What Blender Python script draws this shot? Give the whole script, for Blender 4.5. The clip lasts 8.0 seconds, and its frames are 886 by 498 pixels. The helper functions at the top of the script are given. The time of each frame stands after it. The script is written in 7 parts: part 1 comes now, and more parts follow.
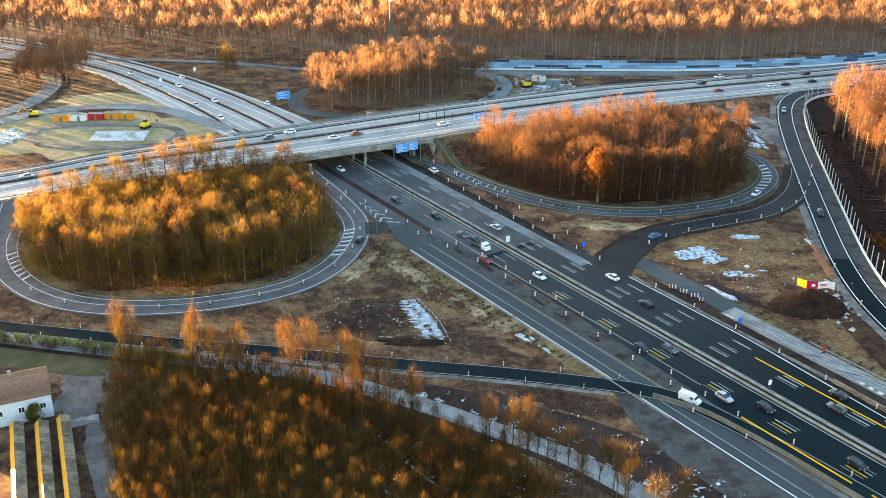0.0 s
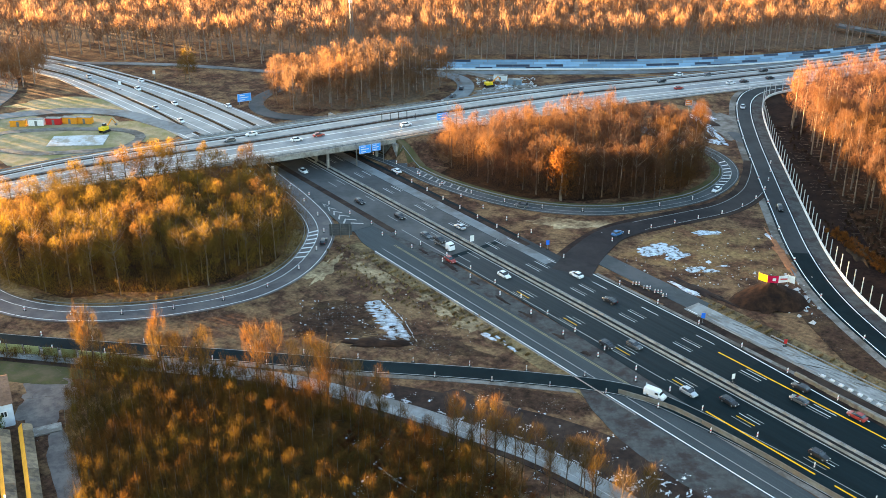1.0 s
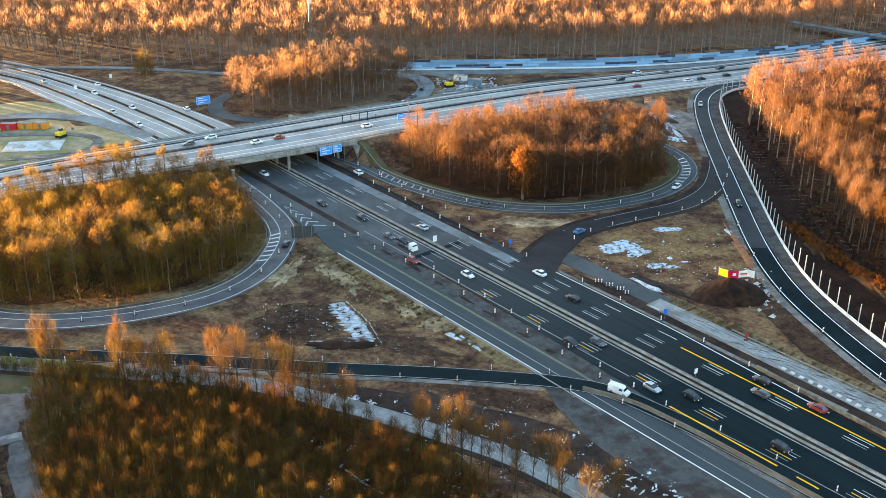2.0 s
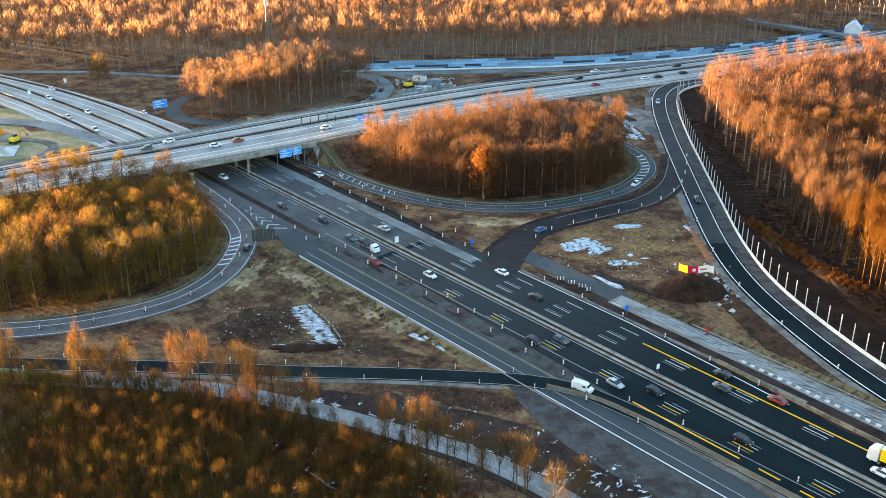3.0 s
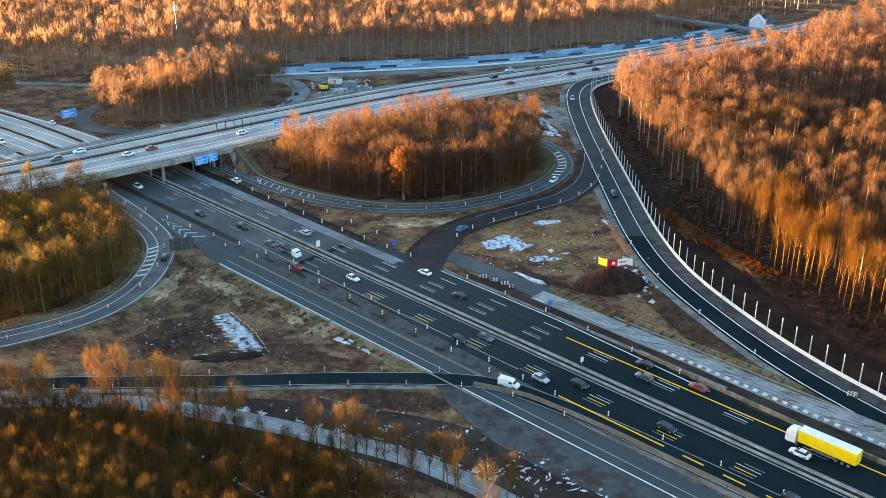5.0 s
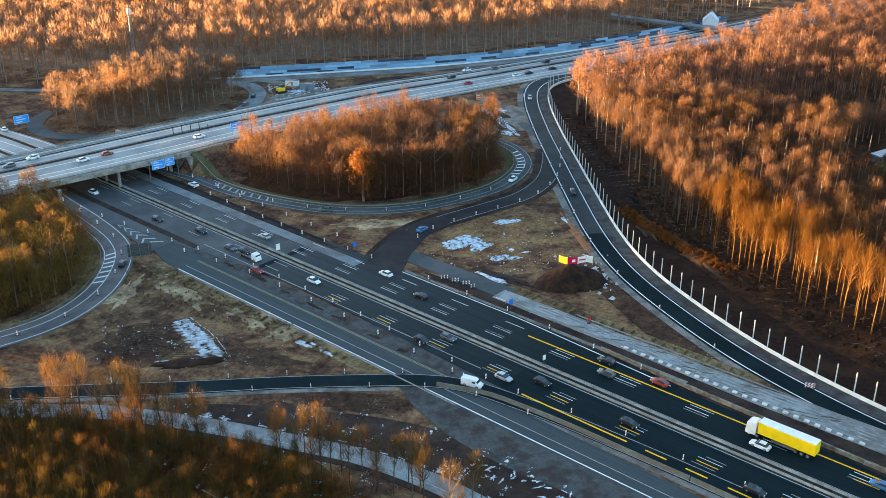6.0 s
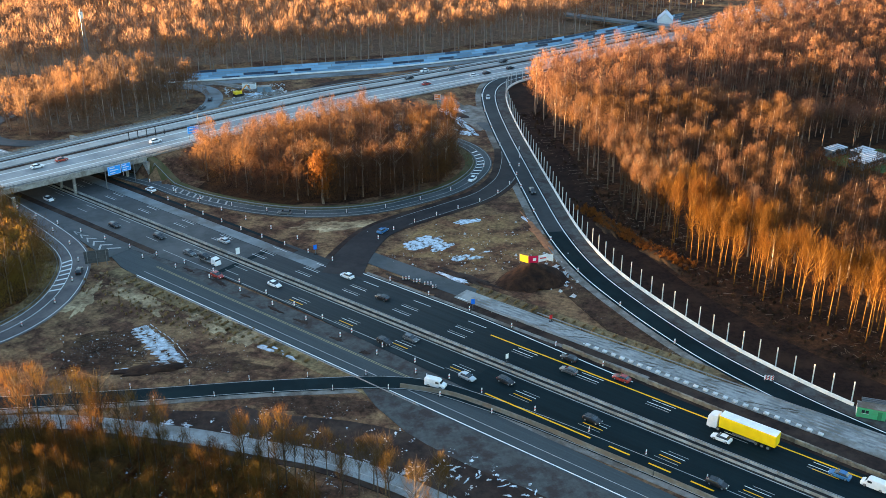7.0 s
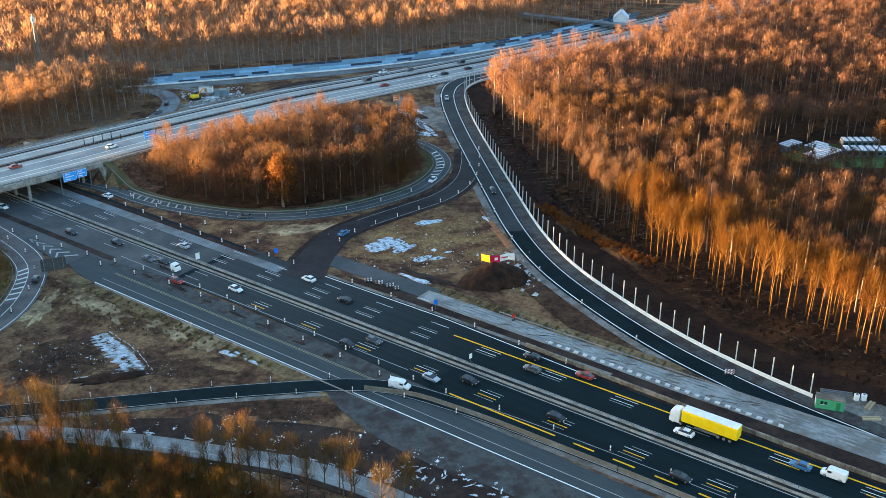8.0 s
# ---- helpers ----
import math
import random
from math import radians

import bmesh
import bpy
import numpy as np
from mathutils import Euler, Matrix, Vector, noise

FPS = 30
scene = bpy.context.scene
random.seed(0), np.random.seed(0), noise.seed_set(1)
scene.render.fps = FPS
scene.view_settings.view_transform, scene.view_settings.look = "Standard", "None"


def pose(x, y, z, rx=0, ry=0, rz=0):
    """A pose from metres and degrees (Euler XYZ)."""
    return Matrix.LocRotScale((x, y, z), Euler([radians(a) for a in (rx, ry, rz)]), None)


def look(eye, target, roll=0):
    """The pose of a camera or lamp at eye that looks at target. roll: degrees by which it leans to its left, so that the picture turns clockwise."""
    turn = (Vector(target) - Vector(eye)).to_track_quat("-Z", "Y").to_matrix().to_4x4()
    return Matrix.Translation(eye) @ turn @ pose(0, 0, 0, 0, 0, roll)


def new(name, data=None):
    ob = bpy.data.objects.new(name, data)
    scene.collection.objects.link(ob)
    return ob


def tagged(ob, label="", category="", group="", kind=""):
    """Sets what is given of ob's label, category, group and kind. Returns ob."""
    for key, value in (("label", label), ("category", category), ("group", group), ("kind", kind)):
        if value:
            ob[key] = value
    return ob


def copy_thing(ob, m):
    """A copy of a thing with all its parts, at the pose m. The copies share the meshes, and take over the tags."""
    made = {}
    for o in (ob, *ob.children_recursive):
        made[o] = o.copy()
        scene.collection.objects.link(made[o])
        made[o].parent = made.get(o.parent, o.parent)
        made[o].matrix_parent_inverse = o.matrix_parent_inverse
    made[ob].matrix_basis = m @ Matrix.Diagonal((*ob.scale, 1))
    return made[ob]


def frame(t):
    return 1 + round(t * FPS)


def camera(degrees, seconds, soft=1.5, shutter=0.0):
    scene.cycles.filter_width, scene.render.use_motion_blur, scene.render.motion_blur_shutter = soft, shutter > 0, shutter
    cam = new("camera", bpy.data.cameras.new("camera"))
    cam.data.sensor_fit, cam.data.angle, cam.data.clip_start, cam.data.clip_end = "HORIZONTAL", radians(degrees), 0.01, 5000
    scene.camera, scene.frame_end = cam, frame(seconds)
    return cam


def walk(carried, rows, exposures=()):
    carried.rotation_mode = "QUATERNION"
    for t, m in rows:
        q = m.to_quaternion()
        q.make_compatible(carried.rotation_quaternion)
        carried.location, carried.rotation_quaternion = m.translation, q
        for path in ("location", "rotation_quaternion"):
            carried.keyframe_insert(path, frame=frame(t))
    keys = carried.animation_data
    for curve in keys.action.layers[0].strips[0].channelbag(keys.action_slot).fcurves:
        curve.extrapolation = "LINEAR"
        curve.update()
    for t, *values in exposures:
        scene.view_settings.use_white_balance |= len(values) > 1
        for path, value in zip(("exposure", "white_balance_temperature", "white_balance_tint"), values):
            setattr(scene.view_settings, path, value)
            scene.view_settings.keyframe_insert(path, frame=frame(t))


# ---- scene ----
# ---------------------------------------------------------------- camera: a drone that hovers and turns to the right
cam = camera(47.0, 8.0, soft=0.65)
EYE = (0.0, 0.0, 128.0)
# seconds, yaw, pitch, roll
TURN = [
    (0.0, 0.000, -24.999, 0.001),
    (0.5, -1.090, -24.990, 0.012),
    (1.0, -2.203, -24.980, 0.021),
    (1.5, -3.339, -24.969, 0.026),
    (2.0, -4.494, -24.958, 0.029),
    (2.5, -5.665, -24.945, 0.029),
    (3.0, -6.850, -24.932, 0.025),
    (3.5, -8.046, -24.919, 0.019),
    (4.0, -9.251, -24.905, 0.010),
    (4.5, -10.463, -24.889, -0.003),
    (5.0, -11.678, -24.874, -0.018),
    (5.5, -12.894, -24.857, -0.036),
    (6.0, -14.108, -24.840, -0.058),
    (6.5, -15.318, -24.822, -0.082),
    (7.0, -16.522, -24.804, -0.109),
    (7.5, -17.716, -24.784, -0.139),
    (8.0, -18.898, -24.764, -0.172),
]


def aimed(yaw, pitch, roll):
    a, p = radians(yaw), radians(pitch)
    way = Vector((-math.sin(a) * math.cos(p), math.cos(a) * math.cos(p), math.sin(p)))
    return look(EYE, Vector(EYE) + 100 * way, roll)


walk(cam, [(t, aimed(w, p, r)) for t, w, p, r in TURN], exposures=[(0.0, 5.34, 7700, 12), (4.0, 5.14, 7050, 10), (8.0, 4.9, 6600, 8)])

# ---------------------------------------------------------------- sky and low sun
SUN_AZ, SUN_EL = -56.0, 2.6
world = bpy.data.worlds.new("evening_sky")
scene.world = world
world.use_nodes = True
wn = world.node_tree.nodes
sky = wn.new("ShaderNodeTexSky")
sky.sky_type, sky.sun_disc = "NISHITA", False
sky.sun_elevation, sky.sun_rotation = radians(SUN_EL), radians(SUN_AZ % 360)
sky.altitude, sky.dust_density, sky.ozone_density = 100, 1.0, 2.0
world.node_tree.links.new(sky.outputs[0], wn["Background"].inputs[0])
wn["Background"].inputs[1].default_value = 0.06
lamp = bpy.data.lights.new("sun", "SUN")
lamp.energy, lamp.angle, lamp.color = 3.6, radians(0.6), (1.0, 0.65, 0.33)
sun = new("sun", lamp)
sun.matrix_world = look((0, 0, 300), Vector((0, 0, 300)) - Vector((math.sin(radians(SUN_AZ)) * math.cos(radians(SUN_EL)), math.cos(radians(SUN_AZ)) * math.cos(radians(SUN_EL)), math.sin(radians(SUN_EL)))))


# ---------------------------------------------------------------- materials
def mat(name, a, b=None, rough=0.8, scale=1.0, fine=12.0, bump=0.15, metal=0.0, c=None, cscale=0.12, per="", spec=0.15, clear=0.0, through_light=0.0):
    """Two-scale noise between colours a and b, a coarse stain colour c, fine bump. per: 'object' or 'island' varies the tone."""
    m = bpy.data.materials.new(name)
    m.use_nodes = True
    nt = m.node_tree
    N, K = nt.nodes, nt.links.new
    bs = N["Principled BSDF"]
    b = b or tuple(v * 0.8 for v in a)
    geo = N.new("ShaderNodeNewGeometry")
    n1 = N.new("ShaderNodeTexNoise")
    n1.inputs["Scale"].default_value, n1.inputs["Detail"].default_value = scale, 5
    n1.inputs["Roughness"].default_value = 0.65
    K(geo.outputs["Position"], n1.inputs["Vector"])
    r1 = N.new("ShaderNodeValToRGB")
    r1.color_ramp.elements[0].position, r1.color_ramp.elements[1].position = 0.35, 0.65
    r1.color_ramp.elements[0].color, r1.color_ramp.elements[1].color = (*a, 1), (*b, 1)
    K(n1.outputs["Fac"], r1.inputs["Fac"])
    col = r1.outputs["Color"]
    if c:
        n2 = N.new("ShaderNodeTexNoise")
        n2.inputs["Scale"].default_value, n2.inputs["Detail"].default_value = cscale, 6
        n2.inputs["Roughness"].default_value = 0.7
        K(geo.outputs["Position"], n2.inputs["Vector"])
        r2 = N.new("ShaderNodeValToRGB")
        r2.color_ramp.elements[0].position, r2.color_ramp.elements[1].position = 0.46, 0.6
        r2.color_ramp.elements[0].color, r2.color_ramp.elements[1].color = (0, 0, 0, 1), (1, 1, 1, 1)
        K(n2.outputs["Fac"], r2.inputs["Fac"])
        mx = N.new("ShaderNodeMixRGB")
        K(r2.outputs["Color"], mx.inputs[0]), K(col, mx.inputs[1])
        mx.inputs[2].default_value = (*c, 1)
        col = mx.outputs[0]
    if per:
        src = N.new("ShaderNodeObjectInfo").outputs["Random"] if per == "object" else geo.outputs["Random Per Island"]
        mr = N.new("ShaderNodeMapRange")
        mr.inputs[3].default_value, mr.inputs[4].default_value = (0.65, 1.35) if per == "object" else (0.8, 1.2)
        K(src, mr.inputs[0])
        hv = N.new("ShaderNodeHueSaturation")
        K(mr.outputs[0], hv.inputs["Value"]), K(col, hv.inputs["Color"])
        col = hv.outputs["Color"]
    K(col, bs.inputs["Base Color"])
    bs.inputs["Roughness"].default_value, bs.inputs["Metallic"].default_value = rough, metal
    bs.inputs["Specular IOR Level"].default_value = spec
    bs.inputs["Coat Weight"].default_value = clear
    if bump:
        n3 = N.new("ShaderNodeTexNoise")
        n3.inputs["Scale"].default_value, n3.inputs["Detail"].default_value = fine, 3
        K(geo.outputs["Position"], n3.inputs["Vector"])
        bp = N.new("ShaderNodeBump")
        bp.inputs["Strength"].default_value, bp.inputs["Distance"].default_value = bump, 0.05
        K(n3.outputs["Fac"], bp.inputs["Height"]), K(bp.outputs[0], bs.inputs["Normal"])
    if through_light:
        tl, mx = N.new("ShaderNodeBsdfTranslucent"), N.new("ShaderNodeMixShader")
        K(col, tl.inputs["Color"])
        mx.inputs[0].default_value = through_light
        K(bs.outputs[0], mx.inputs[1]), K(tl.outputs[0], mx.inputs[2])
        K(mx.outputs[0], N["Material Output"].inputs["Surface"])
    return m


M_MUD = mat("dark_mud", (0.034, 0.019, 0.015), (0.013, 0.008, 0.007), 0.9, 0.5, 3, 0.6, c=(0.045, 0.029, 0.022), cscale=0.1)
M_VERGE = mat("green_verge", (0.085, 0.08, 0.03), (0.05, 0.05, 0.022), 0.95, 0.6, 6, 0.6, c=(0.12, 0.09, 0.05), cscale=0.15)
M_LITTER = mat("leaf_litter", (0.055, 0.03, 0.015), (0.024, 0.015, 0.009), 0.95, 0.6, 5, 0.6, c=(0.085, 0.042, 0.016), cscale=0.12)
M_STRIP = mat("worn_gravelly_strip", (0.08, 0.082, 0.08), (0.05, 0.05, 0.048), 0.9, 0.5, 8, 0.3, c=(0.04, 0.03, 0.028), cscale=0.2)
M_HEAP = mat("excavated_earth", (0.028, 0.013, 0.008), (0.011, 0.006, 0.005), 0.95, 0.5, 3, 0.6, c=(0.042, 0.02, 0.011), cscale=0.3)
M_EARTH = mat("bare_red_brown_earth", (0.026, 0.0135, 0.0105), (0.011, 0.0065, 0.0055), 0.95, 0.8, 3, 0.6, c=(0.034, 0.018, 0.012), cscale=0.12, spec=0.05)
M_GRAVEL = mat("gravel", (0.22, 0.205, 0.185), (0.14, 0.125, 0.11), 0.95, 0.4, 8, 0.5, c=(0.10, 0.085, 0.07), cscale=0.1)
M_SNOW = mat("old_snow", (0.66, 0.71, 0.78), (0.42, 0.46, 0.52), 0.6, 1.2, 5, 0.5, c=(0.28, 0.27, 0.27), cscale=0.5)
M_NEWASPH = mat("new_asphalt", (0.0042, 0.0128, 0.0155), (0.003, 0.009, 0.011), 0.8, 0.25, 30, 0.12, c=(0.0065, 0.0165, 0.0195), cscale=0.06, spec=0.06)
M_ASPH = mat("worn_asphalt", (0.052, 0.062, 0.066), (0.039, 0.047, 0.05), 0.8, 0.3, 30, 0.12, c=(0.075, 0.078, 0.08), cscale=0.05, spec=0.25)
# worn grey asphalt, with haze put in as a paler mauve tone
M_LOOPASPH = mat("haze_mauve_asphalt", (0.125, 0.11, 0.108), (0.085, 0.076, 0.076), 0.8, 0.25, 24, 0.1, c=(0.15, 0.13, 0.122), cscale=0.12)
M_GREYASPH = mat("pale_asphalt", (0.175, 0.20, 0.21), (0.13, 0.148, 0.156), 0.55, 0.3, 30, 0.12, c=(0.095, 0.092, 0.09), cscale=0.07)
M_SPILL = mat("spilt_earth", (0.1, 0.094, 0.082), (0.07, 0.063, 0.055), 0.95, 0.8, 8, 0.2)
M_LANE = mat("pale_frosted_asphalt", (0.26, 0.28, 0.285), (0.18, 0.195, 0.2), 0.7, 0.25, 20, 0.12, c=(0.14, 0.14, 0.135), cscale=0.08)
M_CARRIAGE = mat("pale_dusty_concrete", (0.3, 0.31, 0.3), (0.2, 0.21, 0.208), 0.7, 0.16, 14, 0.15, c=(0.14, 0.128, 0.112), cscale=0.11)
M_BROWNASPH = mat("maroon_black_asphalt", (0.025, 0.021, 0.022), (0.016, 0.014, 0.015), 0.75, 0.3, 30, 0.12, c=(0.032, 0.028, 0.028), cscale=0.07)
M_WHITE = mat("white_road_paint", (0.85, 0.85, 0.84), (0.66, 0.66, 0.65), 0.6, 2, 20, 0.05)
M_PALE = mat("worn_road_paint", (0.42, 0.42, 0.40), (0.25, 0.25, 0.24), 0.7, 1.5, 20, 0.05)
M_YELLOW = mat("yellow_road_paint", (0.95, 0.48, 0.005), (0.85, 0.42, 0.005), 0.6, 2, 20, 0.05)
M_TANLINE = mat("worn_yellow_line", (0.42, 0.34, 0.16), (0.26, 0.22, 0.12), 0.7, 1.5, 20, 0.05)
M_CONC = mat("concrete", (0.36, 0.34, 0.31), (0.25, 0.235, 0.21), 0.85, 0.8, 10, 0.2, c=(0.17, 0.15, 0.13), cscale=0.3)
M_BARR = mat("dirty_concrete_barrier", (0.2, 0.185, 0.155), (0.12, 0.11, 0.09), 0.85, 0.6, 10, 0.2, c=(0.15, 0.12, 0.09), cscale=0.25)
M_PALEBARR = mat("pale_concrete_barrier", (0.38, 0.37, 0.34), (0.25, 0.245, 0.225), 0.85, 0.6, 10, 0.2, c=(0.22, 0.2, 0.17), cscale=0.25)
M_STEEL = mat("galvanised_steel", (0.24, 0.25, 0.255), (0.17, 0.178, 0.18), 0.55, 2, 10, 0.05, metal=0.7)
M_WHITEPLASTIC = mat("white_plastic", (0.8, 0.8, 0.8), (0.65, 0.65, 0.64), 0.5, 2, 10, 0.0)
M_RED = mat("red_plastic", (0.6, 0.03, 0.03), (0.45, 0.03, 0.03), 0.5, 2, 10, 0.0)
M_RUBBER = mat("black_rubber", (0.02, 0.02, 0.02), (0.03, 0.03, 0.03), 0.85, 5, 20, 0.1)
M_BARK = mat("grey_brown_bark", (0.2, 0.145, 0.105), (0.1, 0.072, 0.054), 0.95, 0.35, 14, 0.5, per="object")
M_SUNBARK = mat("sun_gold_bark", (0.15, 0.068, 0.01), (0.07, 0.033, 0.007), 0.9, 0.5, 14, 0.4, per="object")
# twigs of the far belts, paled in place of haze
M_TWIG = mat("red_brown_twigs", (0.25, 0.138, 0.083), (0.15, 0.087, 0.06), 0.9, 0.11, 8, 0, c=(0.24, 0.118, 0.055), cscale=0.05, per="island", through_light=0.55)
M_TWIGF = mat("tawny_twigs", (0.2, 0.112, 0.06), (0.11, 0.066, 0.042), 0.9, 0.11, 8, 0, c=(0.19, 0.09, 0.04), cscale=0.05, per="island", through_light=0.5)
# distant twigs, pinker and brighter to suggest haze
M_TWIGR = mat("russet_twigs", (0.15, 0.068, 0.04), (0.11, 0.061, 0.046), 0.9, 0.1, 8, 0, c=(0.15, 0.07, 0.032), cscale=0.05, per="island", through_light=0.55)
M_TWIGY = mat("yellow_brown_twigs", (0.17, 0.106, 0.018), (0.094, 0.058, 0.016), 0.9, 0.12, 8, 0, c=(0.135, 0.064, 0.019), cscale=0.06, per="island", through_light=0.5)
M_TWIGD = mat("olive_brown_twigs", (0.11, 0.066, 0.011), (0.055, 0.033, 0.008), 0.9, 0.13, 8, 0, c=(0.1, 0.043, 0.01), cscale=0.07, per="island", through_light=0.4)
M_DARKBARK = mat("dark_bark", (0.11, 0.08, 0.055), (0.055, 0.04, 0.03), 0.95, 1.5, 14, 0.4, per="object")
M_TWIGO = mat("withered_orange_leaves", (0.23, 0.085, 0.018), (0.12, 0.046, 0.013), 0.9, 0.5, 8, 0, per="island", through_light=0.45)
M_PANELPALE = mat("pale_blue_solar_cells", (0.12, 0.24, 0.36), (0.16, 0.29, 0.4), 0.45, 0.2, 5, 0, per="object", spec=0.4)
M_LAWN = mat("green_lawn", (0.06, 0.12, 0.03), (0.04, 0.085, 0.025), 0.95, 0.6, 6, 0.5, c=(0.09, 0.09, 0.04), cscale=0.2)
# asphalt colour lifted to stand in for sun glare
M_CPALE = mat("glare_pale_asphalt", (0.29, 0.275, 0.255), (0.225, 0.212, 0.198), 0.5, 0.3, 20, 0.1, c=(0.34, 0.32, 0.295), cscale=0.06)
# far stems given a paler bark colour, as haze would lift them
M_HAZEBARK = mat("haze_pale_bark", (0.3, 0.225, 0.185), (0.19, 0.145, 0.12), 0.95, 0.3, 14, 0.2)
M_TWIGM = mat("mauve_brown_twigs", (0.108, 0.049, 0.023), (0.072, 0.042, 0.031), 0.9, 0.12, 8, 0, c=(0.112, 0.053, 0.018), cscale=0.05, per="island", through_light=0.55)
M_RUSTY = mat("rusty_bracken", (0.2, 0.075, 0.028), (0.1, 0.04, 0.018), 0.9, 0.3, 8, 0, per="island", through_light=0.4)
M_YARD = mat("grey_yard_gravel", (0.15, 0.128, 0.118), (0.1, 0.086, 0.08), 0.9, 0.5, 10, 0.4, c=(0.19, 0.165, 0.15), cscale=0.15)
# sandy ground, its colour paled further for bright haze
M_SAND = mat("haze_pale_sandy_ground", (0.36, 0.29, 0.18), (0.24, 0.19, 0.11), 0.95, 0.3, 6, 0.5, c=(0.2, 0.18, 0.075), cscale=0.08)
M_BRAMBLE = mat("dark_brambles", (0.05, 0.027, 0.014), (0.024, 0.014, 0.009), 0.9, 0.5, 8, 0, per="island")
M_SUNTWIG = mat("sun_golden_twigs", (0.085, 0.034, 0.003), (0.045, 0.019, 0.002), 0.9, 0.13, 8, 0, c=(0.078, 0.026, 0.0035), cscale=0.06, per="island", through_light=0.45)
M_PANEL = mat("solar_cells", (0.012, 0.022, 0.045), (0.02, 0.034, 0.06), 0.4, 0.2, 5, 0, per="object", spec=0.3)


def field_material(name, soil, soil2, grass, frost, grass_at=0.5, frost_at=0.66):
    """Rough open ground: dark soil, tan grass in tufts and drifts, pale crumbs of frost and stones."""
    m = bpy.data.materials.new(name)
    m.use_nodes = True
    N, K = m.node_tree.nodes, m.node_tree.links.new
    bs, geo = N["Principled BSDF"], N.new("ShaderNodeNewGeometry")

    def layer(scale, lo, hi, detail=6, squeeze=1.0):
        mp = N.new("ShaderNodeMapping")
        mp.inputs["Scale"].default_value, mp.inputs["Rotation"].default_value = (scale, scale * squeeze, scale), (0, 0, 0.7)
        K(geo.outputs["Position"], mp.inputs[0])
        n = N.new("ShaderNodeTexNoise")
        n.inputs["Scale"].default_value, n.inputs["Detail"].default_value, n.inputs["Roughness"].default_value = 1.0, detail, 0.72
        K(mp.outputs[0], n.inputs["Vector"])
        r = N.new("ShaderNodeMapRange")
        r.inputs[1].default_value, r.inputs[2].default_value = lo, hi
        K(n.outputs["Fac"], r.inputs[0])
        return r.outputs[0], n.outputs["Fac"]

    def mixed(fac, a, b):
        x = N.new("ShaderNodeMixRGB")
        K(fac, x.inputs[0])
        for i, v in ((1, a), (2, b)):
            if isinstance(v, tuple):
                x.inputs[i].default_value = (*v, 1)
            else:
                K(v, x.inputs[i])
        return x.outputs[0]

    f1, _ = layer(0.3, 0.35, 0.65)
    f2, _ = layer(0.09, grass_at - 0.06, grass_at + 0.2, 8, 1.2)
    f3, raw = layer(2.2, frost_at, frost_at + 0.04, 4)
    f4, _ = layer(0.07, 0.48, 0.6, 5)
    col = mixed(f2, mixed(f1, soil, soil2), grass)
    mul = N.new("ShaderNodeMath")
    mul.operation = "MULTIPLY"
    K(f3, mul.inputs[0]), K(f4, mul.inputs[1])
    f5, _ = layer(0.9, 0.3, 0.7, 8)
    grit = N.new("ShaderNodeMapRange")
    grit.inputs[3].default_value, grit.inputs[4].default_value = 0.45, 1.6
    K(f5, grit.inputs[0])
    hv = N.new("ShaderNodeHueSaturation")
    K(grit.outputs[0], hv.inputs["Value"]), K(col, hv.inputs["Color"])
    K(mixed(mul.outputs[0], hv.outputs["Color"], frost), bs.inputs["Base Color"])
    bs.inputs["Roughness"].default_value, bs.inputs["Specular IOR Level"].default_value = 0.95, 0.08
    bp = N.new("ShaderNodeBump")
    bp.inputs["Strength"].default_value, bp.inputs["Distance"].default_value = 0.35, 0.12
    K(raw, bp.inputs["Height"]), K(bp.outputs[0], bs.inputs["Normal"])
    return m


M_FIELD = field_material("rough_field", (0.115, 0.056, 0.034), (0.026, 0.014, 0.01), (0.3, 0.18, 0.09), (0.66, 0.68, 0.70), 0.52, 0.67)
M_BLEACH = field_material("bleached_grass", (0.16, 0.09, 0.05), (0.045, 0.026, 0.017), (0.46, 0.34, 0.2), (0.66, 0.68, 0.70), 0.47, 0.69)
M_GRASS = field_material("dry_grass", (0.1, 0.06, 0.034), (0.03, 0.02, 0.013), (0.26, 0.18, 0.09), (0.6, 0.62, 0.64), 0.46, 0.7)
M_PLOUGH = field_material("ploughed_soil", (0.07, 0.036, 0.023), (0.02, 0.0115, 0.008), (0.13, 0.078, 0.04), (0.55, 0.56, 0.58), 0.55, 0.62)
M_DIG = field_material("building_ground", (0.165, 0.078, 0.042), (0.045, 0.024, 0.015), (0.27, 0.17, 0.075), (0.55, 0.56, 0.58), 0.48, 0.7)
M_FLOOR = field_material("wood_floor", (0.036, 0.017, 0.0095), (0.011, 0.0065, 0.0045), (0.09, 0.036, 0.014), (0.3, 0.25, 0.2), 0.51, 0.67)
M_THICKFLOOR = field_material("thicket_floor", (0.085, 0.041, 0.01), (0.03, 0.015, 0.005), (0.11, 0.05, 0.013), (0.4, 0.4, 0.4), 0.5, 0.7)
# far wood floor, lightened in colour for the missing haze
M_FARFLOOR = field_material("haze_pale_litter", (0.16, 0.105, 0.07), (0.09, 0.06, 0.042), (0.2, 0.13, 0.075), (0.35, 0.3, 0.25), 0.52, 0.68)


